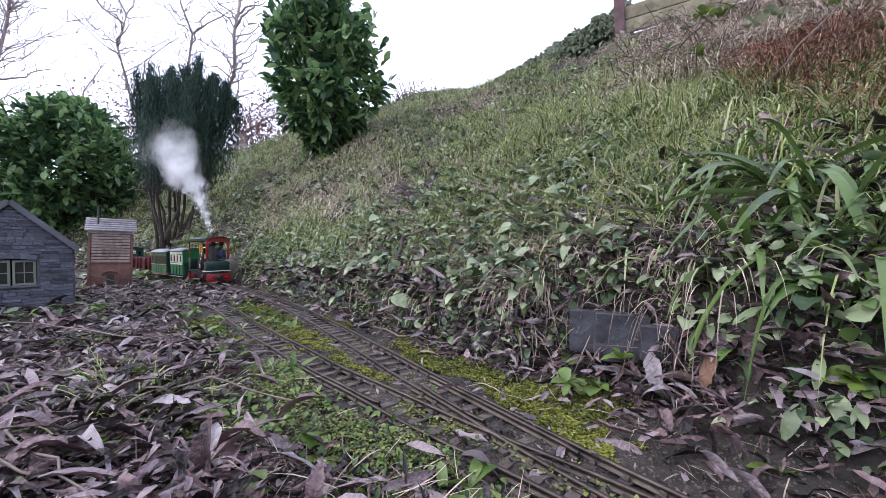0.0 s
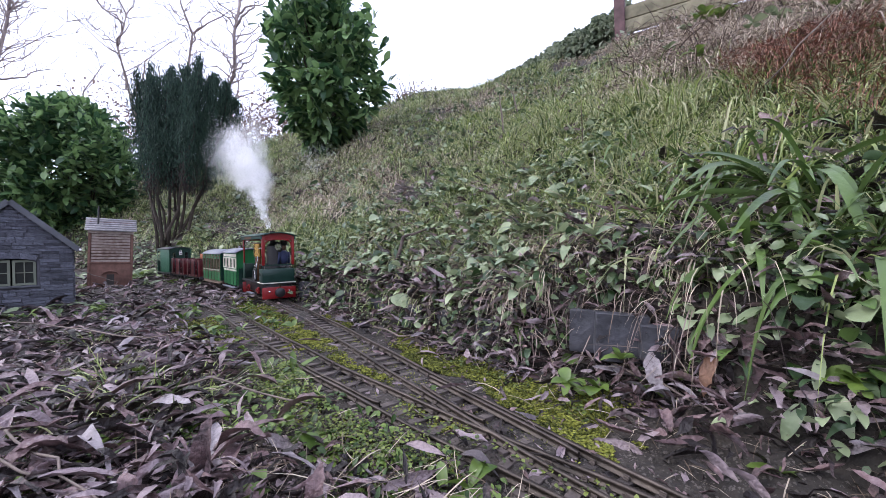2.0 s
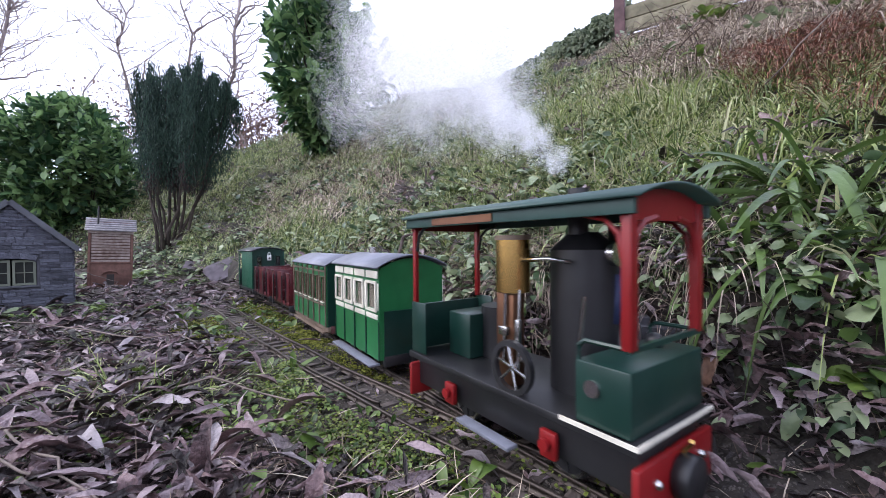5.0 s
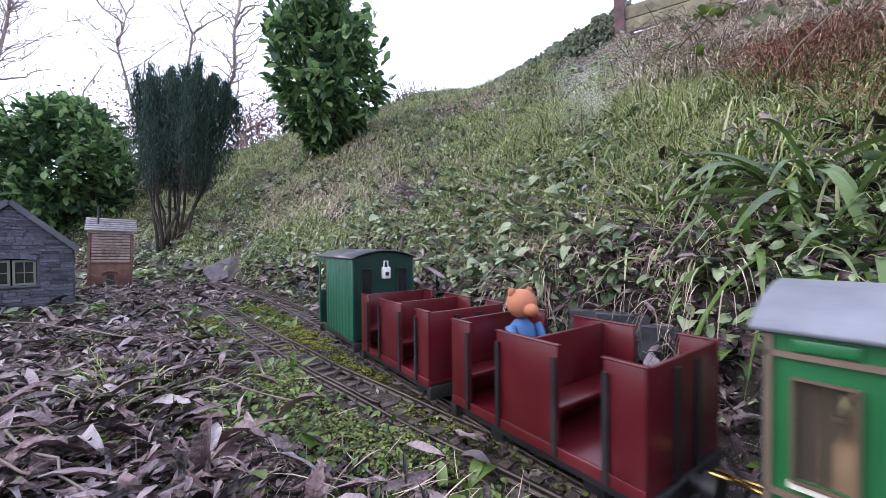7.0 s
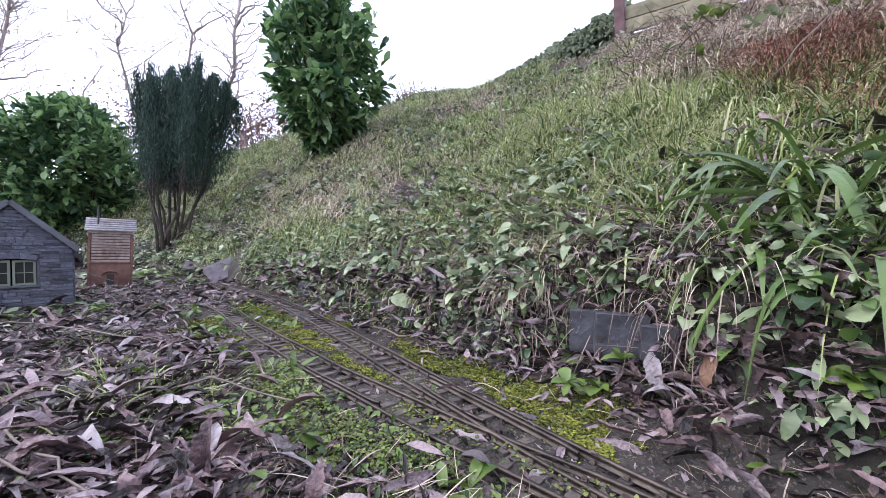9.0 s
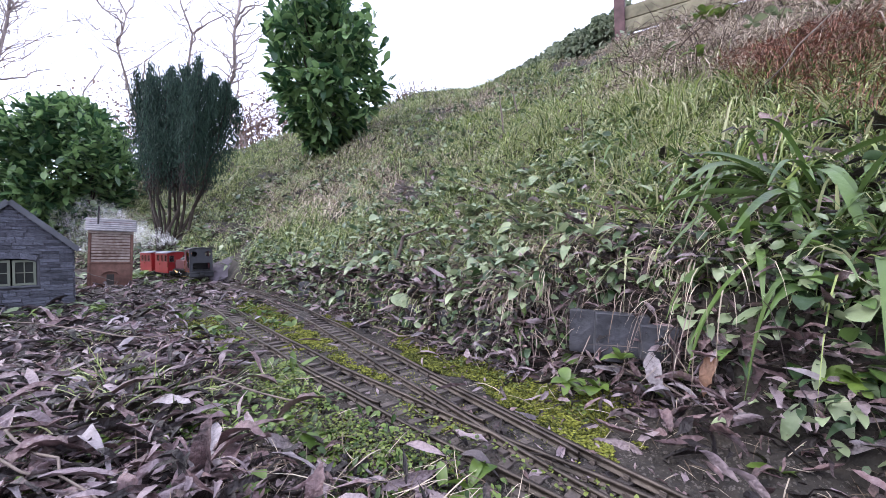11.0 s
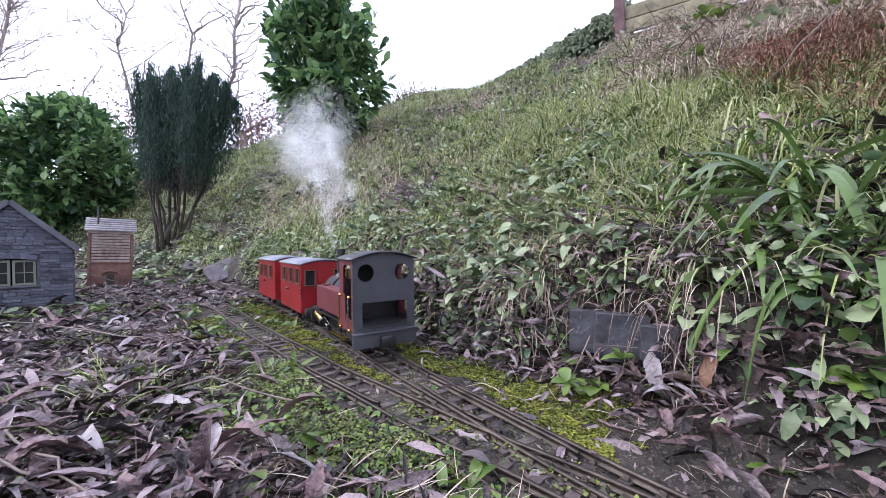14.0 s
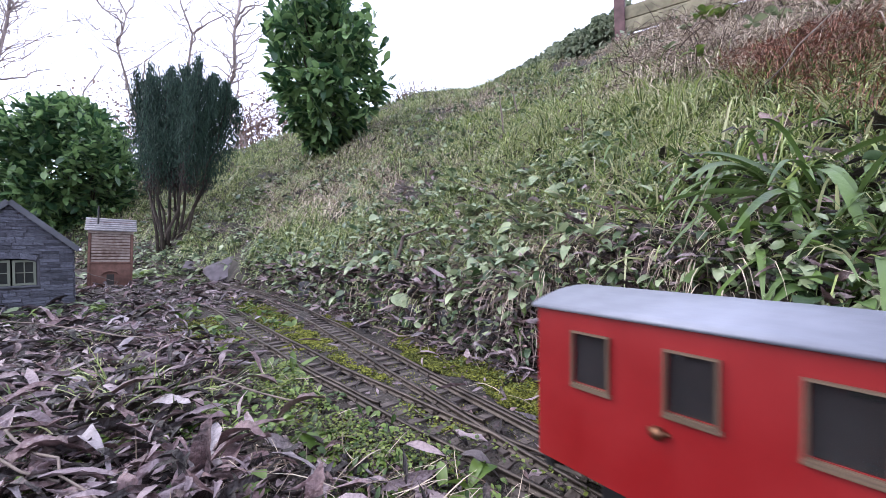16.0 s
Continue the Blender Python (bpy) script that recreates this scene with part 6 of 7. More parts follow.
def figure(name, label, top, low, h, hat=False):
    """A plain standing doll in simple lathe shapes."""
    bm = bmesh.new()
    for s in (-1, 1):
        cyl((0, s * 0.085 * h, 0), (0, s * 0.075 * h, 0.46 * h), 0.046 * h, 0.062 * h, 12, bm)
        cyl((0.02 * h, s * 0.165 * h, 0.46 * h), (0, s * 0.135 * h, 0.78 * h), 0.03 * h, 0.042 * h, 10, bm)
    ball((0, 0, 0.64 * h), 0.13 * h, bm, 0.7, 0.98, 1.55)
    ball((0, 0, 0.91 * h), 0.07 * h, bm, 0.9, 0.9, 1.15)
    if hat:
        cyl((0, 0, 0.96 * h), (0, 0, 0.98 * h), 0.13 * h, seg=16, bm=bm)
        cyl((0, 0, 0.98 * h), (0, 0, 1.1 * h), 0.09 * h, 0.1 * h, 16, bm)
    ob = link(name, bm, top, None, "", True)
    tagged(ob, label, "toy figure")
    ob.data.materials.append(low)
    ob.data.materials.append(M_HEAD)
    for p in ob.data.polygons:
        z = p.center.z / h
        p.material_index = 1 if z < 0.47 or (hat and z > 0.955) else 2 if z > 0.82 or (z < 0.5 and abs(p.center.y) > 0.15 * h) else 0
    return ob


def toy_bear():
    bm = bmesh.new()
    ball((0, 0, 0.028), 0.017, bm, 0.9, 1.15, 1.3)
    for s in (-1, 1):
        cyl((0.004, s * 0.02, 0.042), (0.016, s * 0.022, 0.022), 0.006, 0.005, 10, bm)
        ball((0.018, s * 0.022, 0.017), 0.0055, bm)
        ball((0.012, s * 0.009, 0.008), 0.008, bm, 1.6, 0.9, 0.9)
        ball((-0.002, s * 0.013, 0.079), 0.0055, bm, 0.6, 1, 1)
    ball((0.0, 0, 0.066), 0.0172, bm, 1.05, 1.1, 0.98, 18)
    ball((0.017, 0, 0.061), 0.0095, bm, 1.1, 0.95, 0.78)
    bmesh.ops.scale(bm, vec=(0.86, 0.86, 0.92), verts=bm.verts)
    ob = link("toy_bear", bm, M_JUMPER, None, "", True)
    tagged(ob, "small seated toy bear in a blue jumper", "toy")
    ob.data.materials.append(M_SKIN)
    for p in ob.data.polygons:
        if p.center.z > 0.0474 or p.center.x > 0.0162 and p.center.z < 0.022:
            p.material_index = 1
    return ob


# ---- trains: thing, distance behind the leading end, length ----
tram, coach_1, coach_2 = tram_loco(), cream_coach(), panelled_coach()
wagon_1, wagon_2, van = open_wagon("open maroon model coach with benches and a toy bear"), open_wagon("empty open maroon model coach with bench seats"), brake_van()
tank_engine = tank_loco()
red_1 = red_coach("bright red model coach with wide windows and end door", ((0.187, 0.343), (0.522, 0.664), (0.81, 0.946)), True, 0.203, (0.0985, 0.132))
red_2 = red_coach("bright red model coach with three narrow side windows", ((0.15, 0.27), (0.44, 0.56), (0.725, 0.845)), False)
TRAIN_A = [(tram, 0, 0.282), (coach_1, 0.37, 0.19), (coach_2, 0.6155, 0.253), (wagon_1, 0.924, 0.195), (wagon_2, 1.163, 0.195), (van, 1.394, 0.191)]
TRAIN_B = [(tank_engine, 0, 0.262), (red_1, 0.341, 0.203), (red_2, 0.614, 0.213)]
driver = figure("driver_figure", "small dark toy driver figure with a black hat", M_NAVY, P_BLACK, 0.128, True)
guard_doll = figure("guard_figure", "small toy guard figure in white shirt and navy trousers", M_SHIRT, M_NAVY, 0.106)
bear = toy_bear()
RIDERS[0].append((driver, 0, 0.282, pose(-0.062, 0.035, 0.064, 0, 0, 200)))
RIDERS[0].append((guard_doll, 1.394, 0.191, pose(-0.178, 0.034, 0.0375, 0, 0, 40)))
RIDERS[0].append((bear, 0.924, 0.195, pose(-0.165, 0.014, 0.0665, 0, 0, -10)))


# ---- steam: puffs of fine droplets ----
def steam_mat():
    m = bpy.data.materials.new("steam")
    m.use_nodes = True
    nt = m.node_tree
    p = nt.nodes["Principled BSDF"]
    p.inputs["Base Color"].default_value, p.inputs["Roughness"].default_value = (0.93, 0.93, 0.94, 1), 1.0
    p.inputs["Specular IOR Level"].default_value = 0.0
    tr = nt.nodes.new("ShaderNodeBsdfTranslucent")
    tr.inputs[0].default_value = (0.95, 0.95, 0.96, 1)
    mx = nt.nodes.new("ShaderNodeMixShader")
    mx.inputs[0].default_value = 0.5
    nt.links.new(p.outputs[0], mx.inputs[1])
    nt.links.new(tr.outputs[0], mx.inputs[2])
    nt.links.new(mx.outputs[0], nt.nodes["Material Output"].inputs[0])
    return m


M_STEAM = steam_mat()


def puff(sigma, thick, seed, label, stretch=1.3, wisp=0.85, grain=1.0):
    """A lumpy cloud of tiny droplets; thick is how dense it looks at the middle."""
    r = np.random.default_rng(seed)
    side = (0.0006 + 0.0065 * sigma) * grain
    n = int(min(110000, thick * 2 * math.pi * sigma ** 2 * stretch / (0.22 * side ** 2)))
    lumps = np.clip(r.normal(0, wisp, (14, 3)), -1.6 * wisp, 1.6 * wisp) * sigma
    size = r.uniform(0.3, 0.75, 14) * sigma * (0.7 / wisp) ** 1.2
    k = r.integers(0, 14, n)
    g3 = r.normal(0, 1, (n, 3))
    g3 *= np.minimum(1, 1.5 * r.uniform(0.5, 1, n) / np.linalg.norm(g3, axis=1))[:, None]
    c = lumps[k] + g3 * size[k][:, None] * 1.25
    sub = np.clip(r.normal(0, 0.8, (70, 3)), -1.3, 1.3) * sigma
    j = r.integers(0, 70, n // 3)
    c[: n // 3] = sub[j] + np.clip(r.normal(0, 0.2, (n // 3, 3)), -0.4, 0.4) * sigma
    c[:, 2] *= stretch
    a, b = r.normal(0, 1, (n, 3)), r.normal(0, 1, (n, 3))
    a /= np.linalg.norm(a, axis=1)[:, None]
    b = np.cross(a, b)
    b /= np.linalg.norm(b, axis=1)[:, None]
    v = np.stack([c + a * side * 0.6, c - a * side * 0.3 + b * side * 0.5, c - a * side * 0.3 - b * side * 0.5], 1).reshape(-1, 3)
    ob = mesh_stuff("steam_puff", v, np.arange(3 * n).reshape(-1, 3), M_STEAM)
    return tagged(ob, label, "steam", "puffs of steam", "stuff")


FLUE = (0.085, 0.2215)
STEAM = ([], [])
for k, (lag, rise, sg, th, dr) in enumerate(((0.02, 0.258, 0.006, 1.2, (0, 0)), (0.06, 0.280, 0.009, 1.4, (0, 0)), (0.11, 0.308, 0.013, 1.5, (0.0, 0.01)), (0.17, 0.343, 0.020, 1.4, (0.005, 0.01)),
                                              (0.28, 0.388, 0.032, 1.3, (0.01, 0.02)), (0.40, 0.435, 0.043, 1.0, (0.0, 0.03)), (0.56, 0.480, 0.053, 0.7, (0.0, 0.05)), (0.76, 0.515, 0.062, 0.45, (0.04, 0.06)),
                                              (1.0, 0.55, 0.068, 0.32, (0.03, 0.09)), (1.25, 0.575, 0.075, 0.22, (0.06, 0.12)), (2.3, 0.75, 0.08, 0.22, (0.10, 0.55)), (2.6, 0.66, 0.08, 0.15, (0.50, 0.75)))):
    STEAM[0].append((puff(sg, th * 0.8, 500 + k, "white puff of steam drifting from the green locomotive"), lag, rise, dr))
for k, (lag, rise, sg, th, dr) in enumerate(((0.04, 0.200, 0.006, 0.35, (0, 0)), (0.10, 0.220, 0.009, 0.35, (0.005, 0)), (0.17, 0.245, 0.014, 0.35, (0.01, 0.01)), (0.27, 0.28, 0.021, 0.36, (0.02, 0.02)), (0.40, 0.325, 0.034, 0.42, (0.05, 0.05)),
                                              (0.56, 0.375, 0.046, 0.46, (0.05, 0.08)), (0.76, 0.43, 0.06, 0.46, (0.08, 0.12)), (0.98, 0.485, 0.075, 0.4, (0.1, 0.16)), (1.25, 0.54, 0.095, 0.3, (0.14, 0.22)), (1.55, 0.60, 0.12, 0.2, (0.2, 0.30)))):
    STEAM[1].append((puff(sg, th * 0.62, 600 + k, "thin grey puff of steam drifting from the maroon locomotive", 1.1, 0.9, 0.62), lag, rise, dr))
# ---- model buildings ----
M_SLATESTONE = mat("slate_block", (0.05, 0.054, 0.075), (0.135, 0.14, 0.17), 0.75, 30, 0.5)
for nd in M_SLATESTONE.node_tree.nodes:
    if nd.type == "VALTORGB":
        info = M_SLATESTONE.node_tree.nodes.new("ShaderNodeObjectInfo")
        hsv = M_SLATESTONE.node_tree.nodes.new("ShaderNodeHueSaturation")
        mr = M_SLATESTONE.node_tree.nodes.new("ShaderNodeMapRange")
        mr.inputs["To Min"].default_value, mr.inputs["To Max"].default_value = 0.6, 1.5
        M_SLATESTONE.node_tree.links.new(info.outputs["Random"], mr.inputs["Value"])
        M_SLATESTONE.node_tree.links.new(mr.outputs[0], hsv.inputs["Value"])
        M_SLATESTONE.node_tree.links.new(nd.outputs[0], hsv.inputs["Color"])
        M_SLATESTONE.node_tree.links.new(hsv.outputs[0], M_SLATESTONE.node_tree.nodes["Principled BSDF"].inputs["Base Color"])
        break
M_MORTAR = mat("dark_mortar", (0.045, 0.045, 0.055), (0.10, 0.10, 0.115), 0.95, 60, 0.4)
M_SLATE = mat("roof_slate", (0.045, 0.05, 0.06), (0.12, 0.125, 0.14), 0.6, 20, 0.4)
M_WINWOOD = paint("pale_green_window", (0.15, 0.17, 0.125), 0.6)
M_DARKGLASS = paint("dark_window_glass", (0.02, 0.024, 0.022), 0.12)
M_TIN = mat("corrugated_tin", (0.22, 0.21, 0.22), (0.46, 0.44, 0.45), 0.6, 40, 0.2)
M_SLAT = mat("weathered_white_slat", (0.15, 0.10, 0.08), (0.42, 0.35, 0.31), 0.8, 60, 0.4)
M_REDBROWN = mat("red_brown_board", (0.085, 0.042, 0.032), (0.20, 0.105, 0.08), 0.85, 40, 0.4)


def model_house():
    """Stone cottage: gable towards the garden, built of single slate blocks."""
    w, eave, ridge, depth = 0.27, 0.200, 0.334, 0.30
    ob = thing("model_house", "grey slate stone model cottage with an arched window", "model house", m=pose(-1.297, 1.167, -0.012, 0, 0, 43.8))
    half = w / 2
    win = (-0.054, 0.054, 0.083, 0.166)
    arch = [(win[0], win[2]), (win[1], win[2]), (win[1], win[3] - 0.012)] + [(win[1] - (win[1] - win[0]) * k / 8, win[3] - 0.012 + 0.014 * math.sin(math.pi * k / 8)) for k in range(1, 8)] + [(win[0], win[3] - 0.012)]
    gable = [(-half, 0), (half, 0), (half, eave), (0, ridge), (-half, eave)]
    front = Matrix(((1, 0, 0, 0), (0, 0, 1, 0), (0, 1, 0, 0), (0, 0, 0, 1)))
    wall = part("gable_wall", panel(gable, [arch], 0.012, front), M_MORTAR, ob)
    part("gable_wall", panel(gable, [], 0.012, Matrix.Translation((0, depth - 0.012, 0)) @ front), M_MORTAR, ob)
    for s in (-1, 1):
        part("side_wall", box(s * half - (0.012 if s > 0 else 0), s * half + (0 if s > 0 else 0.012), 0.012, depth - 0.012, 0, eave), M_MORTAR, ob)
        a = math.atan2(ridge - eave, half)
        ln = math.hypot(half, ridge - eave) + 0.022
        tm = Matrix.Translation((0, 0, ridge + 0.003)) @ Matrix.Rotation(s * a, 4, "Y")
        bm = box(min(0, s * ln), max(0, s * ln), -0.016, depth + 0.016, 0, 0.008, 0.001)
        bmesh.ops.transform(bm, matrix=tm, verts=bm.verts)
        part("roof_slope", bm, M_SLATE, ob, "dark slate roof slope")
        bm = box(min(0, s * (ln - 0.002)), max(0, s * (ln - 0.002)), -0.019, -0.0162, -0.006, 0.0095)
        bmesh.ops.transform(bm, matrix=tm, verts=bm.verts)
        part("bargeboard", bm, M_SLATE, ob)
        part("gutter", cyl((s * (half + 0.018), -0.02, eave - 0.008), (s * (half + 0.018), depth + 0.016, eave - 0.008), 0.0035, seg=12), P_WHITE, ob, "white gutter with open end")
    # blocks in courses, each one its own piece
    r = random.Random(5)
    meshes = []
    for k in range(6):
        bm = box(-0.5, 0.5, -0.5, 0.5, -0.5, 0.5)
        for v in bm.verts:
            v.co += Vector((r.uniform(-0.03, 0.03), r.uniform(-0.25, 0.25) if v.co.y < 0 else 0, r.uniform(-0.08, 0.08)))
        me = bpy.data.meshes.new("stone")
        bm.to_mesh(me)
        bm.free()
        me.materials.append(M_SLATESTONE)
        meshes.append(me)

    def lay(side):
        z = 0.0
        while z < (ridge if side == 0 else eave) - 0.008:
            h = r.choice((0.008, 0.0095, 0.011, 0.0075))
            lim = half if z + h < eave else half * (ridge - z - h) / (ridge - eave)
            lo, hi = (-lim, lim) if side == 0 else (0.002, depth - 0.002)
            x = lo
            while x < hi - 0.004:
                ln = min(r.uniform(0.02, 0.062), hi - x)
                if hi - x - ln < 0.012:
                    ln = hi - x
                a, b = x, x + ln
                if side == 0 and z + h > win[2] - 0.006 and z < win[3] + 0.006 and b > win[0] - 0.006 and a < win[1] + 0.006:
                    if a < win[0] - 0.012:
                        b = win[0] - 0.006
                    elif b > win[1] + 0.012:
                        a = win[1] + 0.006
                    else:
                        a = b
                if b - a > 0.006:
                    st = new("stone", r.choice(meshes))
                    st.parent = wall
                    size = ((b - a) - 0.0016, 0.006, h - 0.0014)
                    if side == 0:
                        st.matrix_basis = Matrix.Translation(((a + b) / 2, -0.001, z + h / 2)) @ Matrix.Diagonal((*size, 1))
                    else:
                        st.matrix_basis = Matrix.Translation((half + 0.001, (a + b) / 2, z + h / 2)) @ Matrix.Rotation(math.pi / 2, 4, "Z") @ Matrix.Diagonal((*size, 1))
                x += ln
            z += h

    lay(0)
    lay(1)
    # window: arch stones, frame, bars, panes
    for k in range(9):
        q = (k - 4) / 4.6
        x = q * 0.056
        st = new("arch_stone", meshes[k % 6])
        st.parent = wall
        st.matrix_basis = Matrix.Translation((x, -0.002, win[3] + 0.009 - 0.008 * q * q)) @ Matrix.Rotation(q * 0.35, 4, "Y") @ Matrix.Diagonal((0.012, 0.008, 0.016, 1))
    wn = part("window", box(-0.060, 0.060, -0.006, 0.008, win[2] - 0.005, win[2] + 0.001, 0.001), M_SLATE, ob, "arched window with pale green frames")
    for x0, x1 in ((win[0] + 0.002, -0.002), (0.002, win[1] - 0.002)):
        fr = part("casement", panel(rect(x0, x1, win[2] + 0.002, win[3] - 0.004), [rect(x0 + 0.006, x1 - 0.006, win[2] + 0.008, win[3] - 0.011)], 0.004, Matrix.Translation((0, 0.002, 0)) @ front), M_WINWOOD, wn)
        part("glazing_bar", box((x0 + x1) / 2 - 0.0012, (x0 + x1) / 2 + 0.0012, 0.0025, 0.005, win[2] + 0.006, win[3] - 0.008), M_WINWOOD, wn)
        part("glazing_bar", box(x0 + 0.004, x1 - 0.004, 0.0025, 0.005, 0.122, 0.1245), M_WINWOOD, wn)
        part("pane", box(x0 + 0.004, x1 - 0.004, 0.0055, 0.007, win[2] + 0.004, win[3] - 0.006), M_DARKGLASS, wn)


model_house()


def model_hut():
    """Narrow lineside hut: brown lower boards, white slatted upper front, tin roof."""
    w, d, mid, top = 0.168, 0.15, 0.120, 0.285
    ob = thing("model_hut", "narrow model hut with weathered white slats and tin roof", "model hut", m=pose(-1.617, 1.885, -0.012, -2, 2.2, 40))
    part("lower_wall", box(-w / 2, w / 2, 0, d, 0, mid, 0.002), M_REDBROWN, ob, "red brown lower boarding")
    part("upper_wall", box(-w / 2 + 0.006, w / 2 - 0.006, 0.006, d - 0.006, mid, top - 0.02), M_REDBROWN, ob)
    n = 10
    for k in range(n):
        z = mid + 0.004 + (top - mid - 0.026) * k / n
        part("slat", box(-w / 2 + 0.012, w / 2 - 0.012, 0.0005, 0.0055, z, z + 0.0105, 0.0006), M_SLAT, ob)
    for x in (-w / 2, w / 2 - 0.010):
        part("corner_post", box(x, x + 0.010, -0.003, 0.008, 0.0, top - 0.008, 0.001), M_REDBROWN, ob)
    part("mid_rail", box(-w / 2, w / 2, -0.004, 0.004, mid - 0.004, mid + 0.004, 0.001), M_REDBROWN, ob)
    part("fascia", box(-w / 2 - 0.002, w / 2 + 0.002, -0.006, 0.002, top - 0.024, top - 0.010, 0.001), M_SLAT, ob)
    part("hatch_hood", tube([(-0.03, -0.003, 0.065), (-0.02, -0.006, 0.076), (0.0, -0.007, 0.08), (0.02, -0.006, 0.076), (0.03, -0.003, 0.065)], 0.004, None, 6), M_REDBROWN, ob)
    part("hatch", box(-0.014, 0.014, -0.003, 0.0005, 0.012, 0.064), P_DARK, ob)
    part("sill", box(-0.03, 0.03, -0.012, -0.0005, 0.008, 0.013, 0.001), M_SLAT, ob)
    # tin roof of overlapping ribs rising to the back
    for k in range(6):
        z = top - 0.012 + k * 0.0115
        part("roof_sheet", box(-w / 2 - 0.013, w / 2 + 0.013, -0.022 + k * 0.0165, -0.008 + k * 0.0165, z, z + 0.0098, 0.0035), M_TIN, ob)
    part("roof_back", box(-w / 2 - 0.01, w / 2 + 0.01, 0.07, d + 0.01, top + 0.035, top + 0.048, 0.001), M_TIN, ob)
    part("back_wall", box(-w / 2 + 0.004, w / 2 - 0.004, 0.03, d - 0.004, top - 0.022, top + 0.034), M_REDBROWN, ob)
    part("flue_pipe", cyl((-0.05, 0.03, top - 0.005), (-0.05, 0.03, top + 0.11), 0.004, seg=10), P_BLACK, ob)


model_hut()


# ---- stones, fence, twigs ----
def stone(x, y, z, sx, sy, sz, turn, seed, label="grey slate slab set on edge at the foot of the bank", name="stone_slab", tilt=0):
    r = random.Random(seed)
    bm = bmesh.new()
    for k in range(14 if name == "boulder" else 11):
        v = [r.uniform(-1, 1) for _ in range(3)]
        a = r.randrange(3)
        v[a] = math.copysign(1, v[a]) * r.uniform(0.85, 1.0)
        if abs(v[0]) > 0.8 and abs(v[2]) > 0.8:
            v[2] *= 0.8
        if name == "boulder":
            v = [c * r.uniform(0.8, 1.0) for c in v]
        elif k < 8:
            v = [(1 if k >> i & 1 else -1) * r.uniform(0.86, 1.0) for i in range(3)]
        bm.verts.new((v[0] * sx / 2, v[1] * sy / 2, v[2] * sz / 2))
    hull = bmesh.ops.convex_hull(bm, input=bm.verts)
    loose = [v for v in bm.verts if not v.link_faces]
    bmesh.ops.delete(bm, geom=loose, context="VERTS")
    bmesh.ops.bevel(bm, geom=list(bm.edges), offset=min(sx, sy, sz) * 0.03, segments=1, affect="EDGES")
    ob = link(name, bm, M_BOULDER if name == "boulder" else M_STONE)
    ob.matrix_basis = pose(x, y, z, tilt, 0, turn)
    return tagged(ob, label, "stone", "stones at the foot of the bank")


def at_toe(bearing, out=0.0):
    d = float(np.interp(bearing, BK[:, 0], BK[:, 1])) + out
    return d * math.sin(radians(bearing)), d * math.cos(radians(bearing))


for k, (b, out, sx, sz) in enumerate(((24.6, -0.006, 0.072, 0.066), (20.2, -0.004, 0.045, 0.062), (29.2, 0.006, 0.05, 0.045), (-4, 0.02, 0.05, 0.05), (-9, 0.03, 0.06, 0.05), (1, 0.03, 0.05, 0.05), (-14, 0.03, 0.06, 0.05), (7, 0.03, 0.06, 0.06), (13, 0.03, 0.05, 0.05), (-19, 0.03, 0.08, 0.06))):
    x, y = at_toe(b, out)
    stone(x, y, 0.066 if 18 < b < 32 else 0.03, sx, 0.026, sz, -b + random.Random(k).uniform(-8, 8) - 30 * (b < 10), k)
x, y = at_toe(-29.3, 0.06)
stone(x, y, 0.062, 0.27, 0.19, 0.19, 24, 33, "large purplish grey boulder beside the track", "boulder", 6)
x, y = at_toe(-31.8, 0.16)
stone(x, y, 0.05, 0.26, 0.14, 0.13, 20, 32, "flat grey rock under the grass beside the track", "boulder")

M_FENCE = mat("weathered_fence_board", (0.11, 0.10, 0.065), (0.31, 0.28, 0.19), 0.85, 14, 0.4)
M_POST = mat("reddish_post", (0.06, 0.032, 0.036), (0.17, 0.095, 0.098), 0.8, 20, 0.4)


def fence():
    ob = thing("wooden_fence", "weathered wooden fence boards on a reddish post", "fence")
    a, b = Vector((1.43, 3.06, 1.86)), Vector((2.75, 2.15, 1.86))
    d = (b - a).normalized()
    ang = math.degrees(math.atan2(d.y, d.x))
    ln = (b - a).length
    for k in range(2):
        bm = box(0, ln, -0.012, 0.012, -0.055 + k * 0.105, 0.045 + k * 0.105, 0.003)
        o = part("board", bm, M_FENCE, ob)
        o.matrix_basis = pose(a.x, a.y, a.z, 0, 0, ang)
    # added board: its dark colour stands in for the shaded gap below the fence
    o = part("gap_fill_board", box(0, ln, 0.02, 0.04, -0.26, -0.06, 0.003), M_BARK, ob, "dark board added to fill the shaded gap under the fence")
    o.matrix_basis = pose(a.x, a.y, a.z, 0, 0, ang)
    for s in (-0.03, ln):
        p = a + d * s
        o = part("post", box(-0.037, 0.037, -0.037, 0.037, -0.35, 0.55, 0.004), M_POST, ob, "reddish brown square post")
        o.matrix_basis = pose(p.x, p.y, p.z, 0, -2, ang)


fence()


def twig(points, r0, seed, label="thin bare brown twig lying across the leaves", material=None):
    r = np.random.default_rng(seed)
    pts = []
    for p, q in zip(points, points[1:]):
        pts += [list(v) for v in limb_points(p, q, 0.05, 6, r)[:-1]]
    pts.append(list(points[-1]))
    ob = link("twig", tube(pts, r0, None, 6, r0 * 0.5), material or M_TWIG, None, "", True)
    return tagged(ob, label, "twig", "fallen twigs")


def g(x, y, h=0.0):
    return (x, y, float(land(x, y)) + h)


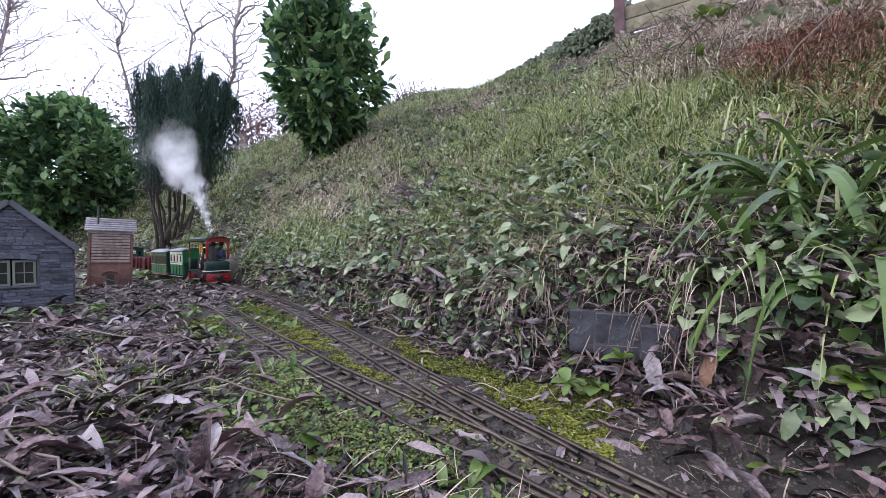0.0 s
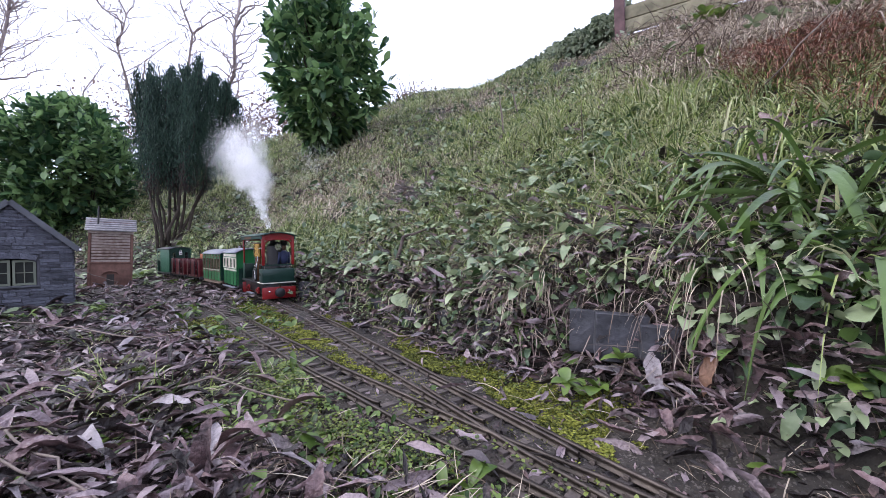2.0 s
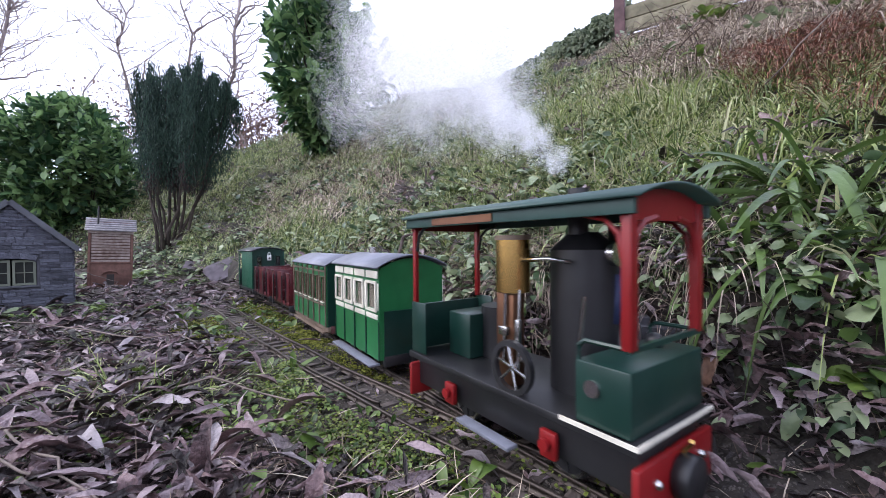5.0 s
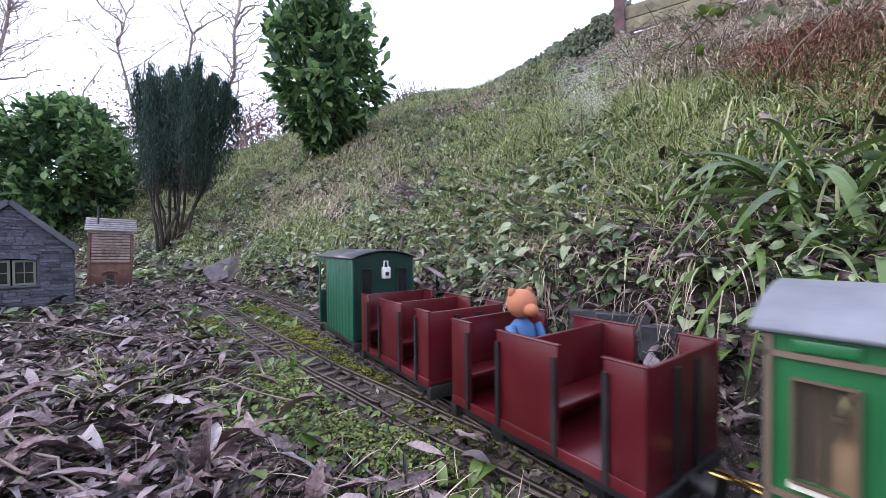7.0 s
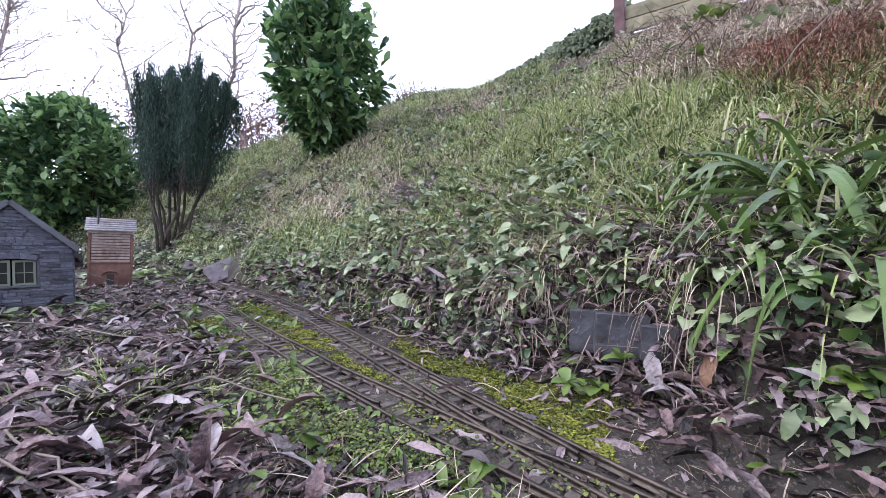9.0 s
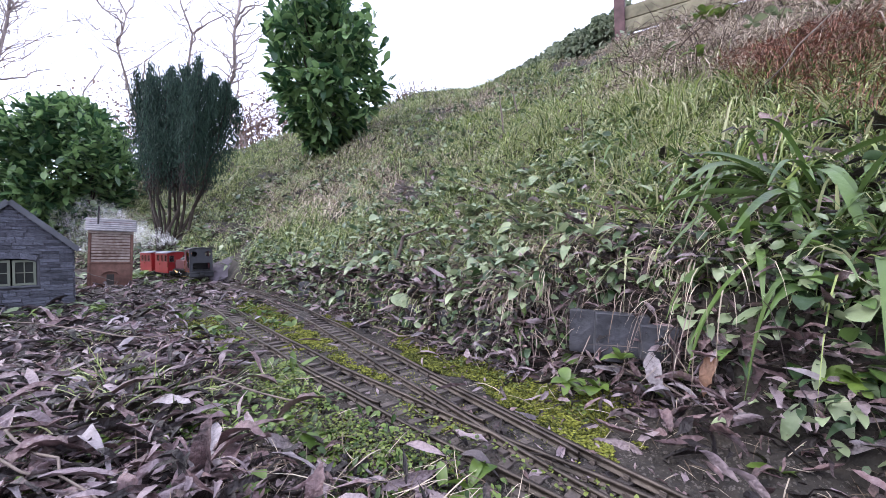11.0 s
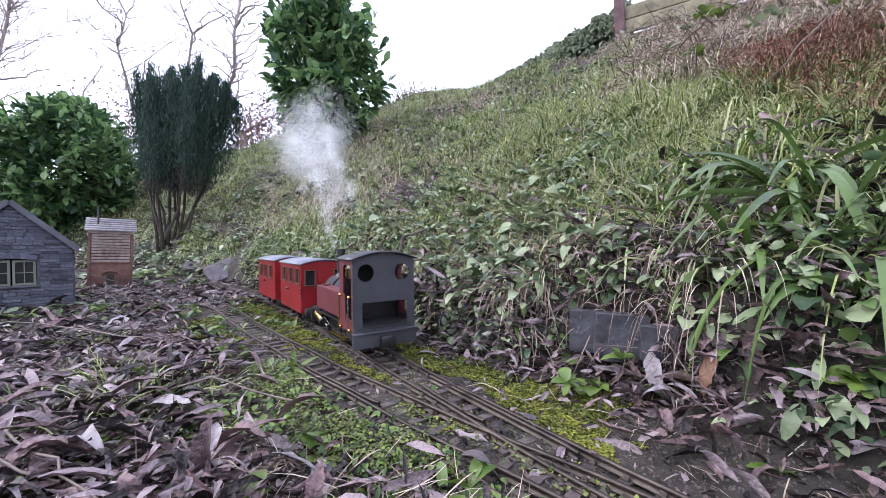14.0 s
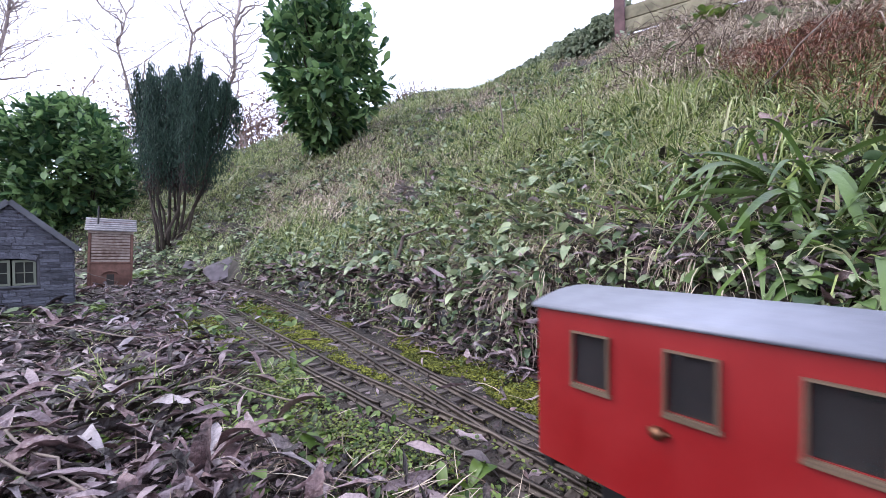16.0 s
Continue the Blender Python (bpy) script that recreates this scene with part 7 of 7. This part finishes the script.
twig([g(-0.52, 0.42, 0.02), g(-0.35, 0.33, 0.025), g(-0.2, 0.26, 0.015)], 0.0016, 1)
twig([g(-1.0, 0.85, 0.03), g(-0.6, 0.72, 0.035), g(-0.3, 0.66, 0.03)], 0.0016, 2)
twig([g(-0.52, 0.37, 0.03), g(-0.30, 0.30, 0.02)], 0.002, 3)
twig([g(-0.16, 0.88, 0.015), g(0.02, 0.71, 0.02), g(0.14, 0.66, 0.03)], 0.0022, 4, "thin straight twig lying at the foot of the bank")
twig([(-0.162, 1.03, 0.06), (-0.108, 1.06, 0.209), (-0.05, 1.08, 0.228), (0.0, 1.1, 0.237)], 0.0055, 5, "bent dead branch standing out of the bank", M_STALK)
twig([g(0.205, 0.545, 0.012), g(0.245, 0.455, 0.02), g(0.268, 0.375, 0.01)], 0.0021, 6, "pale twig lying over curled leaves")
twig([g(0.40, 2.0, 0.02), g(0.37, 2.02, 0.14), g(0.31, 2.05, 0.2)], 0.005, 7, "dark dead stem standing on the bank")
twig([g(0.62, 0.75, 0.1), g(0.75, 0.72, 0.22), g(0.85, 0.6, 0.30)], 0.0015, 8, "dry stem arching over strap leaves")
twig([g(0.25, 1.6, 0.03), g(0.24, 1.62, 0.22)], 0.005, 9, "dark dead stem standing on the bank")
twig([g(-1.75, 1.7, 0.05), g(-1.62, 1.72, 0.10), g(-1.5, 1.8, 0.03)], 0.003, 10)
twig([g(-0.42, 0.46, 0.0), g(-0.3, 0.5, 0.03), g(-0.15, 0.44, 0.02)], 0.0018, 11)


# ---- single large fallen leaves and broad weeds near the lens ----
def hero_leaf(x, y, h, heading_deg, tilt, length, width, curl, sag, material, label, seed, fold=0.55, name="fallen_leaf"):
    r = np.random.default_rng(seed)
    a, t = radians(heading_deg), radians(tilt)
    o = np.array(g(x, y, h))
    v, f = leaves(r, np.zeros((1, 3)), np.array([[math.cos(a) * math.cos(t), math.sin(a) * math.cos(t), math.sin(t)]]), np.array([length]), np.array([width]), sag, fold, 10, 0.42, 0.22, curl, 0.05, 0.65)
    ob = mesh_stuff(name, v, f, material, True)
    ob.matrix_basis = Matrix.Translation(o)
    return tagged(ob, label, "leaf", "large fallen leaves" if name == "fallen_leaf" else "broad green weeds")


D, Pp = "curled purplish brown fallen leaf lying on the ground", "pale silvery underside of a curled fallen leaf"
hero_leaf(-0.20, 0.335, 0.0, 95, 84, 0.062, 0.017, 0.25, 0.1, M_DEAD, "curled brown fallen leaf standing upright", 1, 0.9)
hero_leaf(-0.235, 0.285, 0.0, 140, 55, 0.045, 0.013, 0.3, 0.3, M_DEAD, "curled brown fallen leaf standing upright", 2, 0.9)
M_RUST = mat("rust_brown_leaf", (0.09, 0.042, 0.026), (0.30, 0.165, 0.105), 0.55, 160, 0.5)
O = "rust brown curled fallen leaf among the litter"
hero_leaf(0.243, 0.44, 0.012, 75, 55, 0.052, 0.019, 0.1, 0.1, M_DEADPALE, Pp, 3, 0.2)
hero_leaf(0.266, 0.452, 0.012, 95, 78, 0.055, 0.013, 0.1, 0.1, M_DEAD, D, 4, 0.8)
hero_leaf(0.272, 0.405, 0.012, 25, 50, 0.062, 0.013, 0.35, 0.2, M_RUST, O, 5)
hero_leaf(0.279, 0.44, 0.012, 110, 35, 0.042, 0.014, -0.2, 0.2, M_DEADPALE, Pp, 6, 0.4)
hero_leaf(0.300, 0.374, 0.012, 70, 58, 0.062, 0.017, 0.1, 0.1, M_DEAD, D, 7, 0.9)
hero_leaf(0.285, 0.445, 0.016, -10, 14, 0.05, 0.010, 0.3, 0.2, M_DEADPALE, Pp, 11, 0.4)
hero_leaf(0.268, 0.452, 0.016, 150, 30, 0.042, 0.010, 0.7, 0.4, M_DEADPALE, Pp, 12, 0.5)
hero_leaf(0.294, 0.430, 0.012, 40, 35, 0.034, 0.021, 0.1, 0.1, M_RUST, O, 13, 0.1)
hero_leaf(0.318, 0.345, 0.006, 15, 12, 0.055, 0.014, 0.2, 0.1, M_DEAD, D, 14, 0.7)
hero_leaf(0.315, 0.31, 0.006, -20, 8, 0.05, 0.012, 0.35, 0.2, M_DEADPALE, Pp, 15, 0.5)
hero_leaf(0.245, 0.505, 0.008, 200, 20, 0.05, 0.014, 0.2, 0.2, M_DEAD, D, 16, 0.6)
hero_leaf(0.295, 0.405, 0.010, 100, 30, 0.045, 0.013, 0.2, 0.2, M_DEADPALE, Pp, 17, 0.5)
hero_leaf(0.30, 0.39, 0.012, 160, 25, 0.05, 0.015, -0.2, 0.2, M_DEAD, D, 18, 0.6)
hero_leaf(0.115, 0.635, 0.006, 175, 6, 0.05, 0.017, 0.15, 0.1, M_DEADPALE, Pp, 19, 0.2)
hero_leaf(0.06, 0.62, 0.01, 0, 45, 0.04, 0.012, 0.9, 0.5, M_DEADPALE, Pp, 8)
hero_leaf(0.09, 0.64, 0.012, 10, 8, 0.07, 0.02, 0.2, 0.2, M_DEAD, D, 9)
hero_leaf(-0.10, 0.285, 0.0, 80, 60, 0.04, 0.014, 0.1, 0.1, M_DEAD, D, 10)
rr = random.Random(17)
for k in range(34):
    b, d = rr.uniform(-54, -23), rr.uniform(0.32, 0.62)
    hero_leaf(d * math.sin(radians(b)), d * math.cos(radians(b)), 0.012, rr.uniform(0, 360), rr.uniform(-5, 22), rr.uniform(0.045, 0.075), rr.uniform(0.012, 0.019), rr.uniform(-0.3, 0.35), rr.uniform(-0.1, 0.25), M_DEADPALE if k % 8 == 0 else M_DEAD, Pp if k % 8 == 0 else D, 40 + k, 0.7)
for k in range(30):
    b, d = rr.uniform(26, 47), rr.uniform(0.42, 0.53)
    hero_leaf(d * math.sin(radians(b)), d * math.cos(radians(b)), 0.014, rr.uniform(0, 360), rr.uniform(-10, 40), rr.uniform(0.03, 0.055), rr.uniform(0.008, 0.013), rr.uniform(-0.35, 0.4), rr.uniform(-0.1, 0.3), M_DEADPALE if k % 9 == 4 else M_DEAD, Pp if k % 9 == 4 else D, 90 + k, 0.7)


def rosette(x, y, h, n, length, width, seed, label, material=None):
    r = np.random.default_rng(seed)
    ob = thing("weed_rosette", label, "weed", "broad green weeds", Matrix.Translation(g(x, y, h)))
    a = np.arange(n) * 2.4 + r.uniform(0, 1, n)
    v, f = leaves(r, np.zeros((n, 3)), np.stack([np.cos(a), np.sin(a), r.uniform(0.2, 1.1, n)], 1), r.uniform(0.7, 1.2, n) * length, r.uniform(0.8, 1.2, n) * width, r.uniform(0.1, 0.6, n), 0.3, 6, 0.55, 0.3, 0.0, 0.015, 0.55)
    for i in range(n):
        o = mesh_stuff("leaf", v[i * 21:(i + 1) * 21], f[:12], material or M_WEED, True)
        o.parent = ob
    return ob


W1 = "rosette of broad bright green weed leaves"
for k, (x, y, h, n, ln, wd) in enumerate(((0.335, 0.315, 0.02, 8, 0.021, 0.02), (-0.235, 0.60, 0.0, 5, 0.05, 0.012), (-0.115, 0.365, 0.0, 7, 0.04, 0.016), (-0.14, 0.39, 0.0, 6, 0.04, 0.015), (0.0, 0.30, 0.0, 6, 0.04, 0.01), (0.02, 0.315, 0.0, 5, 0.045, 0.012),
                                          (-0.36, 0.66, 0.0, 5, 0.045, 0.014), (-0.47, 0.60, 0.0, 4, 0.05, 0.014), (-0.16, 0.29, 0.0, 6, 0.035, 0.014), (-0.30, 0.38, 0.0, 6, 0.035, 0.013), (0.30, 0.46, 0.03, 5, 0.022, 0.018), (0.34, 0.44, 0.05, 5, 0.022, 0.018), (-0.08, 0.30, 0, 5, 0.03, 0.012),
                                          (-0.53, 0.85, 0.0, 5, 0.05, 0.014), (-0.02, 0.53, 0.0, 1, 0.02, 0.008), (0.27, 0.31, 0.0, 3, 0.025, 0.014), (0.15, 0.47, 0.03, 5, 0.03, 0.014), (0.19, 0.475, 0.012, 6, 0.026, 0.017), (0.235, 0.45, 0.012, 6, 0.028, 0.018), (0.265, 0.44, 0.015, 6, 0.024, 0.018), (0.165, 0.49, 0.012, 5, 0.022, 0.015), (0.215, 0.47, 0.045, 5, 0.03, 0.012), (-0.6, 1.15, 0, 5, 0.06, 0.014), (-0.36, 0.93, 0, 5, 0.05, 0.012))):
    rosette(x, y, h, n, ln, wd, 700 + k, W1)

# ivy and weeds round the model buildings
W2 = "dark green ivy sprawling at the foot of the cottage"
for k in range(16):
    t = k / 15
    rosette(-1.50 + 0.40 * t + rr.uniform(-0.03, 0.03), 0.93 + 0.33 * t + rr.uniform(-0.03, 0.02), 0.0, 7, rr.uniform(0.035, 0.06), rr.uniform(0.018, 0.03), 800 + k, W2, M_BRAMBLE)
for k in range(14):
    rosette(-1.9 + 0.055 * k + rr.uniform(-0.03, 0.03), 1.80 + 0.03 * k + rr.uniform(-0.05, 0.05), 0.0, 6, rr.uniform(0.04, 0.07), rr.uniform(0.012, 0.02), 830 + k, "small green weeds growing round the model hut", M_BRAMBLE if k % 2 else M_WEED)
for k in range(18):
    b, q = rr.uniform(30, 50), rr.uniform(0.3, 0.8)
    toe, top = float(np.interp(b, BK[:, 0], BK[:, 1])), float(np.interp(b, BK[:, 0], BK[:, 2]))
    d = toe + (top - toe) * q
    rosette(d * math.sin(radians(b)), d * math.cos(radians(b)), rr.uniform(0.05, 0.14), 4, 0.04 * (0.6 + 0.4 * d), 0.03 * (0.6 + 0.4 * d), 860 + k, "spray of yellow green bramble leaves on the bank", M_WEED if k % 3 else M_BRAMBLE)

for k in range(46):
    b, q = rr.uniform(-2, 25), rr.uniform(0.005, 0.17)
    toe, top = float(np.interp(b, BK[:, 0], BK[:, 1])), float(np.interp(b, BK[:, 0], BK[:, 2]))
    d = toe + (top - toe) * q
    rosette(d * math.sin(radians(b)), d * math.cos(radians(b)), rr.uniform(0.03, 0.07), rr.randrange(4, 8), rr.uniform(0.032, 0.06), rr.uniform(0.011, 0.019), 900 + k, "clump of long pale green weed leaves on the bank", M_PALEWEED)

for k in range(44):
    x, y = rr.uniform(-2.25, -1.15), rr.uniform(2.25, 3.3)
    rosette(x, y, 0.01, 6, rr.uniform(0.06, 0.11), rr.uniform(0.02, 0.035), 960 + k, "low green weeds growing round the foot of the conifer", M_BRAMBLE if k % 3 else M_WEED)
# ---- how the trains run ----
# seconds and how far the leading end of each train has come along the line
RUN_A = ((0, -2.205), (1.5, -1.595), (2.5, -1.165), (3.5, -0.745), (4.2, -0.455), (6.3, 0.467), (6.9, 0.762), (7.5, 1.054), (8.0, 1.287), (8.5, 1.528), (9.0, 1.77), (12, 3.0), (16, 4.3))
RUN_B = ((0, -8.8), (9.2, -4.26), (10.7, -2.665), (11.3, -2.276), (12.5, -1.51), (13.5, -0.885), (14.5, -0.288), (15.0, 0.0), (15.3, 0.178), (15.6, 0.372), (16.0, 0.631))


def smooth_run(rows):
    """A smooth function of time through the rows."""
    t, s = np.array(rows, float).T
    h, d = np.diff(t), np.diff(s) / np.diff(t)
    g = np.r_[d[0], (d[:-1] * h[1:] + d[1:] * h[:-1]) / (h[1:] + h[:-1]), d[-1]]

    def at(q):
        q = min(max(q, t[0] - 9), t[-1])
        if q < t[0]:
            return s[0] + g[0] * (q - t[0])
        i = min(max(int(np.searchsorted(t, q)) - 1, 0), len(t) - 2)
        u = (q - t[i]) / h[i]
        return ((2 * u ** 3 - 3 * u ** 2 + 1) * s[i] + (u ** 3 - 2 * u ** 2 + u) * h[i] * g[i] + (3 * u ** 2 - 2 * u ** 3) * s[i + 1] + (u ** 3 - u ** 2) * h[i] * g[i + 1])

    return at


def on_track(s_front, length, lift=0.0, back=0.0):
    """Pose of a vehicle whose leading end is at s_front: both ends rest on the line."""
    a, b = along(s_front - 0.2 * length), along(s_front - 0.8 * length)
    d = a - b
    d = d / np.hypot(*d)
    f = (a + b) / 2 + d * length / 2
    return pose(f[0] - d[0] * back, f[1] - d[1] * back, lift, 0, 0, math.degrees(math.atan2(d[1], d[0])))


def wind(t, second):
    """How far the steam climbs, and how far it leans to the side for each metre of height."""
    if second:
        at, up, lean = (0, 11.5, 12.1, 12.6, 13.1, 13.5, 14.0, 14.5, 15.0, 16.0), (0.4, 0.4, 0.35, 0.8, 1.25, 1.3, 1.3, 1.4, 1.45, 2.0), (-1.2, -1.2, -1.1, -0.9, -0.75, -0.35, -0.1, -0.05, 0.25, 0.45)
    else:
        at, up, lean = (0, 1.0, 2.0, 2.5, 3.0, 3.5, 4.0, 6.0, 16.0), (1.7, 1.5, 1.25, 1.15, 1.1, 1.05, 1.0, 1.0, 1.0), (-0.55, -0.45, -0.3, 0.1, 0.15, -0.05, -0.25, 0.0, 0.0)
    return float(np.interp(t, at, up)), float(np.interp(t, at, lean))


def motions():
    steps = [i * 0.2 for i in range(81)]
    for at, cars in ((smooth_run(RUN_A), TRAIN_A), (smooth_run(RUN_B), TRAIN_B)):
        for ob, offset, length in cars:
            walk(ob, [(t, on_track(at(t) - offset, length)) for t in steps])
        for ob, offset, length, seat in RIDERS[at is not None and cars is TRAIN_B]:
            walk(ob, [(t, on_track(at(t) - offset, length) @ seat) for t in steps])
        for wheel, hub, r, sign in ROLLING[cars is TRAIN_B]:
            walk(wheel, [(i / 30, hub @ pose(0, 0, 0, 0, math.degrees(at(i / 30) / r) % 360, 0)) for i in range(481)])
        for puff, lag, rise, drift in STEAM[cars is TRAIN_B]:
            rows = []
            for t in steps:
                up, lean = wind(t, cars is TRAIN_B)
                high = rise - (0.195 if cars is TRAIN_B else 0.25)
                c = on_track(at(t - lag) - FLUE[cars is TRAIN_B], 0.2).translation
                wob = 0.03 * math.sin(t * 2.1 + lag * 9) * (0.2 + lag) + lean * high
                rows.append((t, pose(c.x + drift[0] + wob, c.y + drift[1], rise + (up - 1) * high + 0.01 * math.sin(t * 3 + lag * 5), 0, 0, 25 * math.sin(t * 0.7 + lag * 7))))
            walk(puff, rows)


motions()
